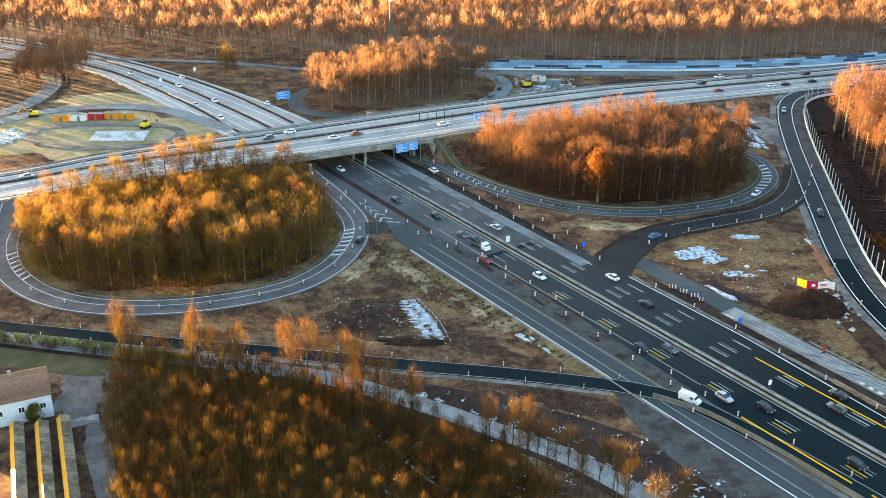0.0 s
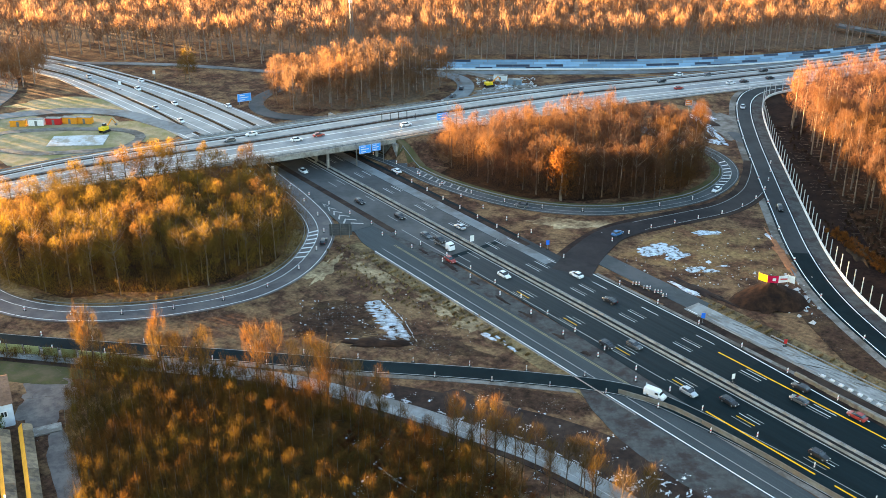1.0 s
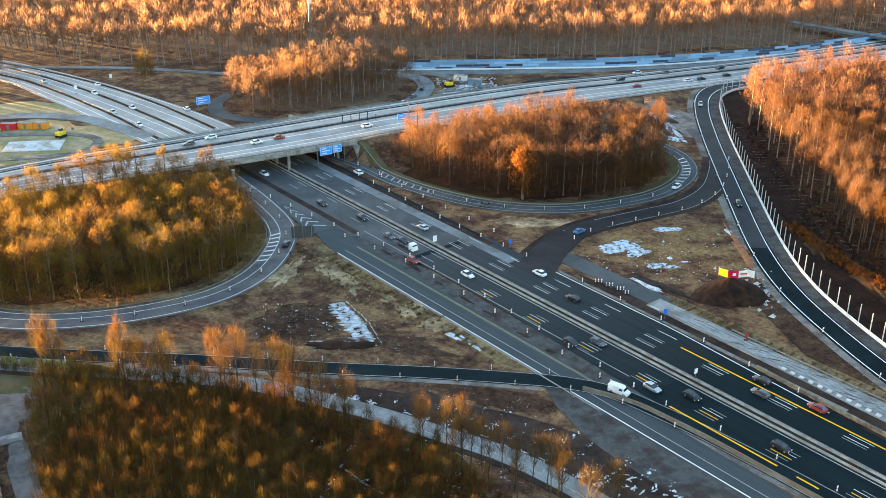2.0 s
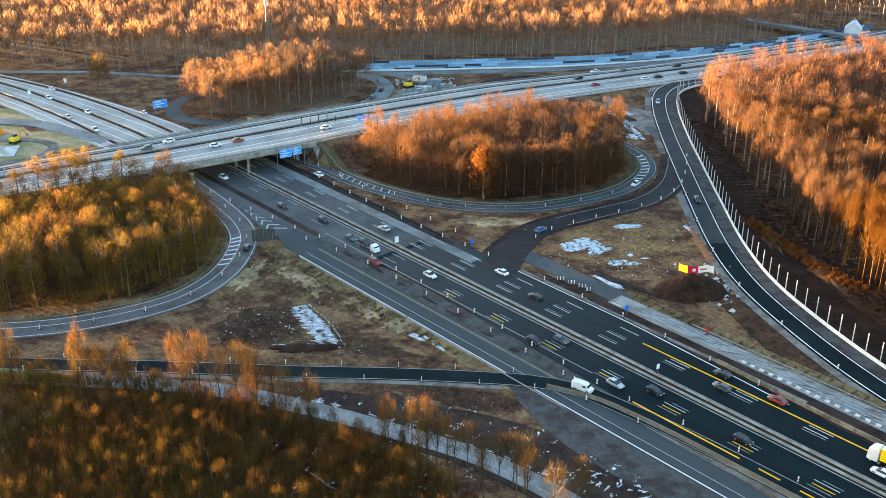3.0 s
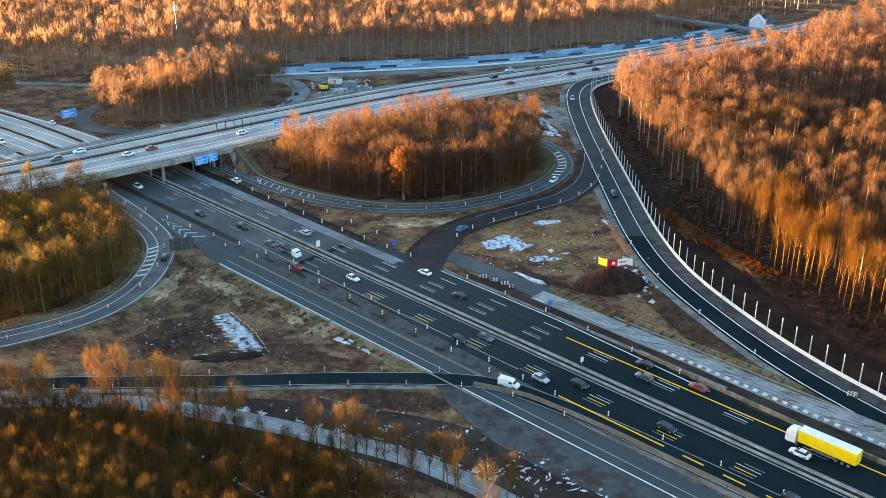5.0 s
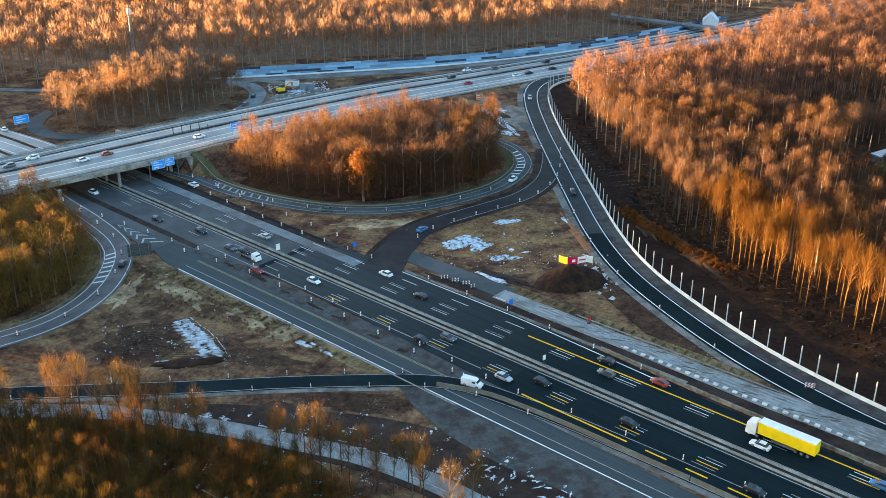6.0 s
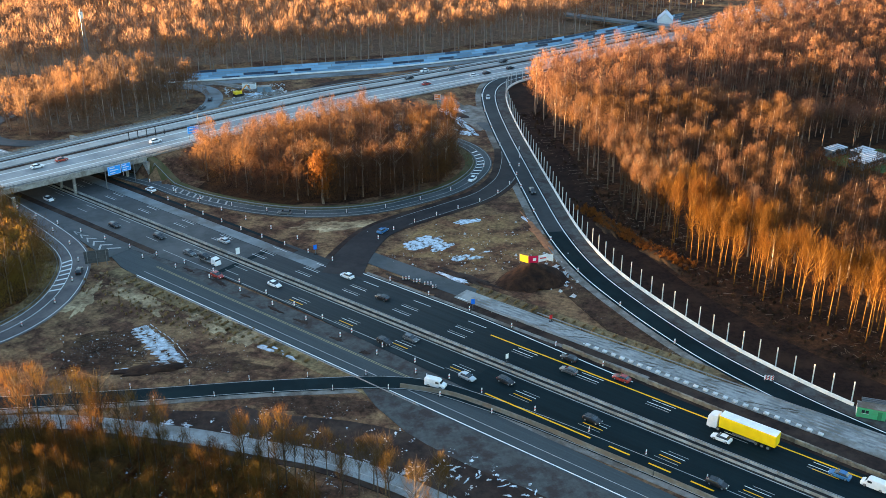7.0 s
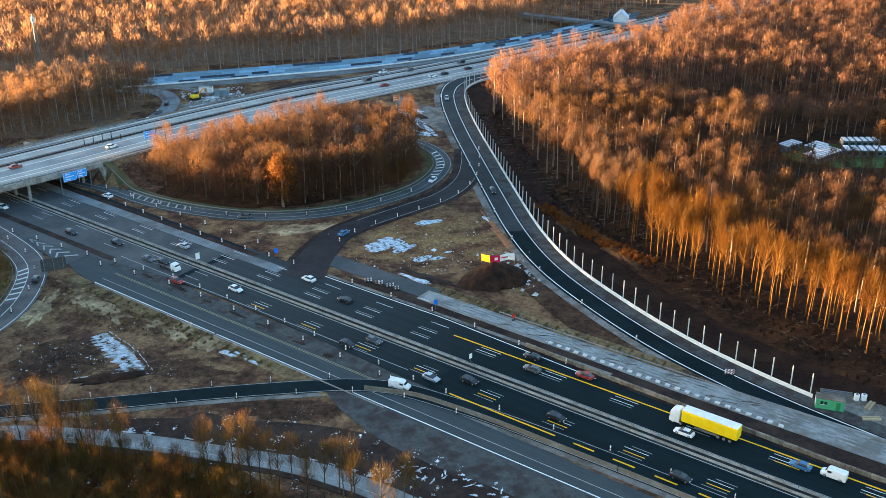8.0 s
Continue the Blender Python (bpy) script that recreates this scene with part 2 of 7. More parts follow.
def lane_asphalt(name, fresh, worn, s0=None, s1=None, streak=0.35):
    """Asphalt of the straight motorway: wheel tracks and stains drawn out along the lanes; from worn at s0 to fresh at
    s1 along the road, a paling that stands in for haze.
    """
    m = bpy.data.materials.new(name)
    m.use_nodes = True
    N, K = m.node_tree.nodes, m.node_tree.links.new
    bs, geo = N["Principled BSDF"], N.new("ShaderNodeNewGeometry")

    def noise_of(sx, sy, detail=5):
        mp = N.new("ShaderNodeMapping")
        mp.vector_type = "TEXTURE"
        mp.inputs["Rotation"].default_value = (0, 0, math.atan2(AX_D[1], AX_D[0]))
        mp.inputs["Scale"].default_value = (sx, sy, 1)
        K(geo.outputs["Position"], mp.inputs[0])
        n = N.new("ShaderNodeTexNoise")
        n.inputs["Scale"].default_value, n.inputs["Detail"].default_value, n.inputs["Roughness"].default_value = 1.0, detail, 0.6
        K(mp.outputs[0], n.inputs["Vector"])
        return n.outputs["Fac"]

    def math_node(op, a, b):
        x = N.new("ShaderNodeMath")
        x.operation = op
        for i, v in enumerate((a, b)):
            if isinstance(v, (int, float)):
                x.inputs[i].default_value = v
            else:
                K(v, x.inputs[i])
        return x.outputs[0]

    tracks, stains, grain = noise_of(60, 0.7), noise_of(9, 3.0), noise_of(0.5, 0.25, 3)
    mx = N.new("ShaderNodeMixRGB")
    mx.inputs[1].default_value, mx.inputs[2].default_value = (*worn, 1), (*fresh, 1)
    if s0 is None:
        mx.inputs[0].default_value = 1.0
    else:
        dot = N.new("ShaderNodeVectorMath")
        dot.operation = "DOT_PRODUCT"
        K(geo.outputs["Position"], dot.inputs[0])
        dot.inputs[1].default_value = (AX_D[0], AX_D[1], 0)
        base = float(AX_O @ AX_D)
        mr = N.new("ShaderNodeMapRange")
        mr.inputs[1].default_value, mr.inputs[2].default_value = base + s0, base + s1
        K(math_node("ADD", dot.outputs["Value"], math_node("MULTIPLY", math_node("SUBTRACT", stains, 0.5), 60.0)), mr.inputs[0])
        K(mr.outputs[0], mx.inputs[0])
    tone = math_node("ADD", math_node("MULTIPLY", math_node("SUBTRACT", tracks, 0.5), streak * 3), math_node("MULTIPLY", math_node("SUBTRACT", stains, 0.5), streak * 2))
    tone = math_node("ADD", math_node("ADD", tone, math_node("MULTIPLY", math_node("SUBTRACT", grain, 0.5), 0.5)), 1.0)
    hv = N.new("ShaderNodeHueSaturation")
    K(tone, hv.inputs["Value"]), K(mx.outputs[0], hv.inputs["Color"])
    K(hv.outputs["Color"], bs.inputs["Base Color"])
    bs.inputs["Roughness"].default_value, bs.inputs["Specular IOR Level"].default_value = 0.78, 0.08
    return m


# ---------------------------------------------------------------- plan: axes, heights, splines
AX_O, AX_D, AX_N = np.array([74.4, 195.5]), np.array([0.567, -0.8237]), np.array([0.8237, 0.567])
M_MOTORWAY = lane_asphalt("motorway_asphalt", (0.0038, 0.0118, 0.0145), (0.0038, 0.0118, 0.0145))
# tone pales towards the far end, where haze would lie
M_MIDWAY = lane_asphalt("haze_graded_motorway_asphalt", (0.0038, 0.0118, 0.0145), (0.046, 0.05, 0.052), -100, 5)
M_SLIP = lane_asphalt("worn_slip_asphalt", (0.05, 0.06, 0.064), (0.05, 0.06, 0.064), streak=0.22)


def spline(pts, step=4.0):
    """A smooth line through plan points, sampled about every step metres."""
    p = np.array(pts, float)
    p = np.vstack([2 * p[0] - p[1], p, 2 * p[-1] - p[-2]])
    out = []
    for i in range(1, len(p) - 2):
        n = max(2, int(np.linalg.norm(p[i + 1] - p[i]) / step))
        for k in range(n):
            t = k / n
            out.append(0.5 * (2 * p[i] + (p[i + 1] - p[i - 1]) * t + (2 * p[i - 1] - 5 * p[i] + 4 * p[i + 1] - p[i + 2]) * t**2 + (3 * p[i] - p[i - 1] - 3 * p[i + 1] + p[i + 2]) * t**3))
    out.append(p[-2])
    return np.array(out)


def along(pts):
    """Ways along plan points, and across them to the right."""
    d = np.gradient(pts, axis=0)
    d /= np.linalg.norm(d, axis=1)[:, None] + 1e-9
    return d, np.stack([d[:, 1], -d[:, 0]], 1)  # ahead, and to the right of it


def motorway(s):
    """The motorway's axis: straight, with a bend to the left beyond the bridge."""
    s = np.atleast_1d(np.asarray(s, float))
    u = -0.00135 * np.clip(-215 - s, 0, 400) ** 2 * 0.9
    return AX_O + s[:, None] * AX_D + u[:, None] * AX_N


# centre of the crossing road, with its half width and height
CROSS = np.array([(-330, 236, 11, 0), (-240, 275, 11, 1.0), (-147, 314, 13, 4.0), (-110, 329, 14.5, 6.0), (-58, 349.5, 16.3, 6.6), (-19, 367.5, 17.3, 6.6), (10, 382, 16.8, 6.4), (50, 403.5, 17.5, 5.0), (82, 422.5, 17, 3.0), (115, 437, 15.5, 1.6), (150, 450.5, 15, 0.8), (188, 464, 14.5, 0.4), (206, 471.5, 14, 0.4), (300, 507, 14, 0.4), (480, 580, 14, 0.4)])
CSAMP = spline(CROSS, 5.0)


def rise(xy):
    """Height of the ground: flat, with the embankment of the crossing road, cut open for the motorway."""
    xy = np.atleast_2d(np.asarray(xy, float))
    out = np.zeros(len(xy))
    near = (xy[:, 0] > -360) & (xy[:, 0] < 500) & (xy[:, 1] > 190) & (xy[:, 1] < 620)
    q = xy[near]
    if len(q):
        best, h = np.full(len(q), 1e9), np.zeros(len(q))
        for x, y, w, z in CSAMP:
            d = np.hypot(q[:, 0] - x, q[:, 1] - y) - w
            hit = d < best
            best[hit], h[hit] = d[hit], z
        t = np.clip((best - 1.0) / 15.0, 0, 1)
        z = h * (1 - t * t * (3 - 2 * t))
        u = (q - AX_O) @ AX_N
        s = (q - AX_O) @ AX_D
        z[(u > -31) & (u < 26) & (s > -262)] = 0
        z[(u + 0.0012 * np.clip(-215 - s, 0, 400) ** 2 > -31) & (u + 0.0012 * np.clip(-215 - s, 0, 400) ** 2 < 26) & (s <= -215)] = 0
        out[near] = z
    return out


# ---------------------------------------------------------------- mesh helpers
def mesh_object(name, verts, faces, material, parent=None, label="", smooth=False):
    me = bpy.data.meshes.new(name)
    me.from_pydata([tuple(map(float, v)) for v in verts], [], faces)
    me.materials.append(material)
    if smooth:
        me.polygons.foreach_set("use_smooth", [True] * len(me.polygons))
    me.update()
    ob = new(name, me)
    if parent:
        ob.parent = parent
    if label:
        ob["label"] = label
    return ob


def part(name, bm, material, parent, label="", smooth=False):
    me = bpy.data.meshes.new(name)
    bm.to_mesh(me)
    bm.free()
    me.materials.append(material)
    if smooth:
        me.polygons.foreach_set("use_smooth", [True] * len(me.polygons))
    ob = new(name, me)
    ob.parent = parent
    if label:
        ob["label"] = label
    return ob


def ribbon(name, pts, u0, u1, material, parent=None, label="", lift=0.2, thick=0.5, height=None, across=3, tilt=None):
    """A slab along plan points from offset u0 to u1 (to the right of its way), lying on the ground. u0, u1: numbers or one per point."""
    d, n = along(pts)
    k = len(pts)
    u0, u1 = np.broadcast_to(np.asarray(u0, float), k), np.broadcast_to(np.asarray(u1, float), k)
    rows = []
    for j in range(across + 1):
        f = j / across
        xy = pts + n * (u0 * (1 - f) + u1 * f)[:, None]
        z = (rise(xy) if height is None else height) + lift
        rows.append(np.column_stack([xy, np.broadcast_to(z, k)]))
    low0, low1 = rows[0] - (0, 0, thick), rows[-1] - (0, 0, thick)
    grid = [low0] + rows + [low1]
    w = len(grid)
    v = np.concatenate(grid)
    faces = [(j * k + i, (j + 1) * k + i, (j + 1) * k + i + 1, j * k + i + 1) for j in range(w - 1) for i in range(k - 1)]
    faces += [tuple(j * k for j in range(w))[::-1], tuple(j * k + k - 1 for j in range(w))]
    return mesh_object(name, v, faces, material, parent, label)


def patch(name, cx, cy, rx, ry, turn, material, label, lift=0.06, rough=0.25, seed=0, parent=None, n=48, bumps=0.0, category="ground patch"):
    """An uneven sheet on the ground: an oval with a ragged outline."""
    rnd = random.Random(seed)
    ph = [rnd.uniform(0, 6.28) for _ in range(8)]
    verts, faces = [], []
    rings = 8
    a0 = radians(turn)
    for i in range(rings + 1):
        for j in range(n):
            a = 2 * math.pi * j / n
            r = 1 + rough * (0.5 * math.sin(2 * a + ph[0]) + 0.5 * math.sin(3 * a + ph[1]) + 0.4 * math.sin(5 * a + ph[2]) + 0.35 * math.sin(9 * a + ph[3]) + 0.3 * math.sin(14 * a + ph[4]))
            f = i / rings
            x, y = rx * r * f * math.cos(a), ry * r * f * math.sin(a)
            verts.append((cx + x * math.cos(a0) - y * math.sin(a0), cy + x * math.sin(a0) + y * math.cos(a0)))
    z = rise(verts)
    full = []
    for k, ((x, y), g) in enumerate(zip(verts, z)):
        f = (k // n) / rings
        full.append((x, y, g + lift * (1 if f < 0.99 else -0.5) + bumps * (1 - f * f) * (0.6 + noise.noise((x * 0.2, y * 0.2, seed)))))
    faces = [(i * n + j, i * n + (j + 1) % n, (i + 1) * n + (j + 1) % n, (i + 1) * n + j) for i in range(rings) for j in range(n)]
    ob = mesh_object(name, full, [f[::-1] for f in faces], material, parent, "", smooth=True)
    return tagged(ob, label, category, kind="structure")


def lathe_tube(verts, faces, path, radii, sides=6):
    """Adds a tapered tube along path to the lists."""
    base = len(verts)
    for i, (p, r) in enumerate(zip(path, radii)):
        q = path[min(i + 1, len(path) - 1)] - path[max(i - 1, 0)]
        q = q / (np.linalg.norm(q) + 1e-9)
        a = np.cross(q, (0.3, 0.9, 0.1))
        a /= np.linalg.norm(a) + 1e-9
        b = np.cross(q, a)
        for j in range(sides):
            t = 2 * math.pi * j / sides
            verts.append(tuple(p + r * (math.cos(t) * a + math.sin(t) * b)))
    for i in range(len(path) - 1):
        for j in range(sides):
            k = (j + 1) % sides
            faces.append((base + i * sides + j, base + i * sides + k, base + (i + 1) * sides + k, base + (i + 1) * sides + j))
# ---------------------------------------------------------------- ground
def build_ground():
    xs = np.concatenate([np.arange(-3000, -420, 150), np.arange(-420, 560, 4.0), np.arange(560, 3001, 150)])
    ys = np.concatenate([np.arange(-600, 80, 60), np.arange(80, 640, 4.0), np.arange(640, 4001, 150)])
    gx, gy = np.meshgrid(xs, ys)
    xy = np.column_stack([gx.ravel(), gy.ravel()])
    v = np.column_stack([xy, rise(xy)])
    w = len(xs)
    i = np.arange(len(ys) - 1)[:, None] * w + np.arange(w - 1)[None]
    f = np.stack([i, i + 1, i + w + 1, i + w], -1).reshape(-1, 4)
    me = bpy.data.meshes.new("ground")
    me.vertices.add(len(v)), me.vertices.foreach_set("co", v.ravel())
    me.loops.add(f.size), me.loops.foreach_set("vertex_index", f.ravel())
    me.polygons.add(len(f)), me.polygons.foreach_set("loop_start", np.arange(0, f.size, 4))
    me.update(calc_edges=True)
    me.materials.append(M_FIELD)
    return tagged(new("ground", me), "bare brown winter soil with dry grass around the interchange", "ground", kind="structure")


ground = build_ground()

# ---------------------------------------------------------------- the motorway below the bridge
S_MAIN = np.arange(-228, 251, 6.0)


def between(s, pairs):
    return np.interp(s, [p[0] for p in pairs], [p[1] for p in pairs])


def mribbon(name, s, u0, u1, *rest, **more):
    """A ribbon along the motorway; u counts to the right of the axis."""
    k = len(s)
    u0, u1 = np.broadcast_to(u0, k)[::-1], np.broadcast_to(u1, k)[::-1]
    return ribbon(name, motorway(np.asarray(s)[::-1]), u0, u1, *rest, **more)


LEFT_EDGE = [(-700, -20), (-170, -20), (-128, -15.5), (-95, -10.5), (-60, -10.5), (-10, -13.0), (30, -14.6), (250, -14.6)]
RIGHT_EDGE = [(-700, 17), (-120, 16.5), (-60, 16.5), (-20, 16.5), (30, 13.5), (80, 11.6), (250, 11.6)]
main_road = mribbon("road", S_MAIN, between(S_MAIN, LEFT_EDGE), between(S_MAIN, RIGHT_EDGE), M_MOTORWAY, height=0.0, across=6)
tagged(main_road, "wide dark asphalt motorway with yellow and white lane lines", "road", kind="structure")
S_OLD = np.arange(-700, -222, 10.0)
OLD_LEFT = [(-700, -9), (-420, -10), (-362, -14), (-331, -20.5), (-276, -27), (-222, -26.5)]
OLD_RIGHT = [(-700, 15), (-393, 12.7), (-345, 10), (-306, 8.8), (-222, 9.5)]
old = mribbon("road", S_OLD, between(S_OLD, OLD_LEFT), between(S_OLD, OLD_RIGHT), M_CPALE, height=0.0, lift=0.226, thick=0.3, across=4)
tagged(old, "pale older motorway surface beyond the bridge, brightened for sun glare", "road", kind="structure")
# older grey surface, with some haze put into its tone
S_WORN = np.arange(-222, -93, 6.0)
worn = mribbon("road", S_WORN, between(S_WORN, LEFT_EDGE) - 0.03, 9.2, mat("greyed_asphalt", (0.06, 0.064, 0.066), (0.045, 0.048, 0.05), 0.7, 0.3, 30, 0.12, c=(0.08, 0.082, 0.083), cscale=0.06), height=0.0, lift=0.207, thick=0.1, across=4)
tagged(worn, "greyer worn asphalt of the motorway under the bridge, partly paled for haze", "road", kind="structure")
# haze over the middle stretch painted as a graded asphalt tone
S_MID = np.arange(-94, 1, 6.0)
mid_hazed = mribbon("road", S_MID, between(S_MID, LEFT_EDGE) - 0.03, between(S_MID, RIGHT_EDGE) + 0.03, M_MIDWAY, height=0.0, lift=0.2065, thick=0.1, across=4)
tagged(mid_hazed, "dark grey motorway asphalt, painted paler with distance for haze", "road", kind="structure")
S_D = np.arange(-132, 251, 6.0)
slip = mribbon("road", S_D, between(S_D, [(-132, -21), (-118, -25.1), (0, -25.5), (250, -25.8)]), between(S_D, [(-132, -15), (-90, -16.3), (-10, -17.4), (60, -18.6), (250, -19.5)]), M_SLIP, height=0.0, lift=0.17)
tagged(slip, "older grey asphalt slip road beside the motorway", "road", kind="structure")
S_G = np.arange(-33, 120, 6.0)
grey = mribbon("road", S_G, between(S_G, [(-33, 20.6), (13, 20.2), (41, 19.2), (120, 19.2)]), between(S_G, [(-33, 26.2), (10, 26.2), (40, 26.2), (60, 27.6), (120, 29)]), M_CARRIAGE, height=0.0, lift=0.3)
tagged(grey, "pale unfinished concrete carriageway beside the motorway", "road", kind="structure")

# the new ramp along the right-hand wood
RAMP = [(190, 448), (170, 439.5), (157.5, 432.5), (148.5, 421), (141.5, 400), (134.5, 368), (129, 338), (123, 304), (117, 267), (115.5, 240), (118.5, 214), (124, 189), (132, 167), (141, 148), (152, 128), (166, 105)]
P_RAMP = spline(RAMP, 4)
ramp = ribbon("road", P_RAMP, -1.9, 4.9, M_NEWASPH, lift=0.245)
tagged(ramp, "fresh black asphalt ramp with white edge lines", "road", kind="structure")
R_UP = P_RAMP[P_RAMP[:, 1] > 262]
ramp_up = ribbon("road", R_UP, -1.7, 4.7, mat("greyed_ramp_asphalt", (0.026, 0.031, 0.034), (0.02, 0.024, 0.026), 0.75, 0.3, 30, 0.12, c=(0.036, 0.041, 0.044), cscale=0.06), lift=0.252, thick=0.1)
tagged(ramp_up, "slightly greyed upper part of the ramp", "road", kind="structure")
# connection from the motorway to that ramp
CONN = [(44, 258), (50, 268), (58.5, 279), (66, 285.5), (76, 290.5), (89.5, 296), (104, 302.8), (116, 315), (124, 331), (129, 345)]
P_CONN = spline(CONN, 3)
conn = ribbon("road", P_CONN, np.interp(np.arange(len(P_CONN)), [0, 8, 14, len(P_CONN)], [-3.5, -4.5, -3.6, -3.4]), np.interp(np.arange(len(P_CONN)), [0, 8, 14, len(P_CONN)], [8.5, 5.0, 3.8, 3.4]), M_BROWNASPH, lift=0.224)
tagged(conn, "dark brownish asphalt connection curving to the ramp", "road", kind="structure")
OLD_STUB = motorway(np.arange(-70, -28, 4.0)) + AX_N * 25.4
stub = ribbon("road", OLD_STUB, -3.0, 3.6, M_ASPH, lift=0.19)
tagged(stub, "old dirty asphalt stub beside the motorway", "road", kind="structure")
# loop round the middle wood
LOOP_M = [(-28, 377), (-14, 360), (-2, 346.5), (9.6, 330.2), (24, 316.3), (38, 307), (52, 302.2), (67, 301.3), (83, 305.2), (97, 311.5), (108, 322), (114.5, 334), (115.5, 348), (111, 361), (103, 372), (92, 386), (82, 402), (74, 412)]
P_LM = spline(LOOP_M, 3)
loop_m = ribbon("road", P_LM, -3.0, 3.2, M_ASPH, lift=0.232)
tagged(loop_m, "grey asphalt loop ramp round the oval wood", "road", kind="structure")
# loop round the left wood
LOOP_L = [(-56, 352), (-47, 335), (-37, 317), (-28.5, 298), (-26.6, 283), (-31, 264), (-41, 250), (-56, 242), (-74, 237.8), (-93, 238.5), (-108.6, 245), (-122, 258), (-131, 275), (-135.5, 294), (-138, 309), (-143, 324)]
P_LL = spline(LOOP_L, 3)
loop_l = ribbon("road", P_LL, -4.4, 4.4, M_LOOPASPH, lift=0.228)
tagged(loop_l, "grey asphalt loop ramp with white edge lines", "road", kind="structure")
# access road that crosses the slip road into the motorway
ACCESS = [(-330, 285), (-200, 250), (-120, 229), (-70, 219.3), (-44, 215.2), (-11, 209), (12.7, 205.2), (32, 201.3), (44, 198.3), (54, 193.5), (63, 184.5), (74, 171.5), (92, 147), (110, 121)]
P_ACC = spline(ACCESS, 4)
access = ribbon("road", P_ACC, -2.7, 2.7, M_NEWASPH, lift=0.25)
tagged(access, "narrow black asphalt works road with delineator posts", "road", kind="structure")
LANE = [(-330, 277), (-200, 243), (-120, 224), (-68.6, 212.7), (-43, 207.5), (-26, 202.5), (-10.8, 195.2), (1.4, 188.4), (13, 181), (25, 173.3), (35, 164.2), (43, 155), (52, 142), (62, 125)]
P_LANE = spline(LANE, 4)
lane = ribbon("road", P_LANE, -2.6, 2.6, M_LANE, lift=0.18)
tagged(lane, "pale worn asphalt lane behind the row of bare trees", "road", kind="structure")

# loop ramp at the edge of the far wood
P_LF = spline([(-2, 404), (8, 413), (19, 425), (26, 439), (27.5, 452), (24, 463), (14, 470)], 3)
loop_f = ribbon("road", P_LF, -3.8, 3.8, M_GREYASPH, lift=0.33)
tagged(loop_f, "pale loop ramp at the edge of the far wood", "road", kind="structure")

# ---------------------------------------------------------------- crossing road on embankment and bridge
C_XY, C_W, C_Z = CSAMP[:, :2], CSAMP[:, 2], CSAMP[:, 3]
# glare on the deck comes from its pale colour
cross = ribbon("road", C_XY, -C_W, C_W, M_CPALE, height=C_Z, lift=0.35, thick=1.4, across=8)
tagged(cross, "pale grey motorway crossing over on a bridge", "road", kind="structure")
# ---------------------------------------------------------------- trees
def twigs(rng, n, zc, rr, rh, length, width, up=0.6, tufts=11, loose=0.3):
    """Thin pointed twigs that fan out and up from the limbs in rounded tufts, and make up a crown: vertices of n triangles."""
    c = rng.normal(size=(tufts, 3)) + (0, 0, 0.45)
    c /= np.linalg.norm(c, axis=1)[:, None]
    c *= rng.uniform(0.4, 0.74, tufts)[:, None]
    d = rng.normal(size=(n, 3)) + (0, 0, 0.3)
    d /= np.linalg.norm(d, axis=1)[:, None]
    r = rng.random(n) ** 0.4
    own = rng.random((n, 1)) < 0.74
    k = rng.integers(tufts, size=n)
    size = rng.uniform(0.26, 0.46, tufts)[k][:, None]
    p = np.where(own, (c[k] * (rr, rr, rh) + d * r[:, None] * size * (rr, rr, 0.4 * rr + 0.6 * rh)), d * (r ** 1.2 * 0.95)[:, None] * (rr, rr, rh))
    way = p + (0, 0, rh * 0.95)
    way /= np.linalg.norm(way, axis=1)[:, None] + 1e-9
    way = way + d * 0.35 + (0, 0, up * 0.5) + rng.normal(size=(n, 3)) * loose
    way /= np.linalg.norm(way, axis=1)[:, None]
    p = p + (0, 0, zc)
    side = np.cross(way, rng.normal(size=(n, 3)))
    side /= np.linalg.norm(side, axis=1)[:, None] + 1e-9
    le = length * rng.uniform(0.6, 1.5, n)[:, None]
    wi = width * rng.uniform(0.6, 1.4, n)[:, None]
    a = p - way * le * 0.5
    return np.stack([a - side * wi * 0.5, a + side * wi * 0.5, p + way * le * 0.5], 1).reshape(-1, 3)


def raw_mesh(name, v, f, material):
    me = bpy.data.meshes.new(name)
    v, f = np.asarray(v, float), np.asarray(f)
    me.vertices.add(len(v)), me.vertices.foreach_set("co", v.ravel())
    me.loops.add(f.size), me.loops.foreach_set("vertex_index", f.ravel())
    me.polygons.add(len(f)), me.polygons.foreach_set("loop_start", np.arange(0, f.size, f.shape[1]))
    me.update(calc_edges=True)
    me.materials.append(material)
    return me


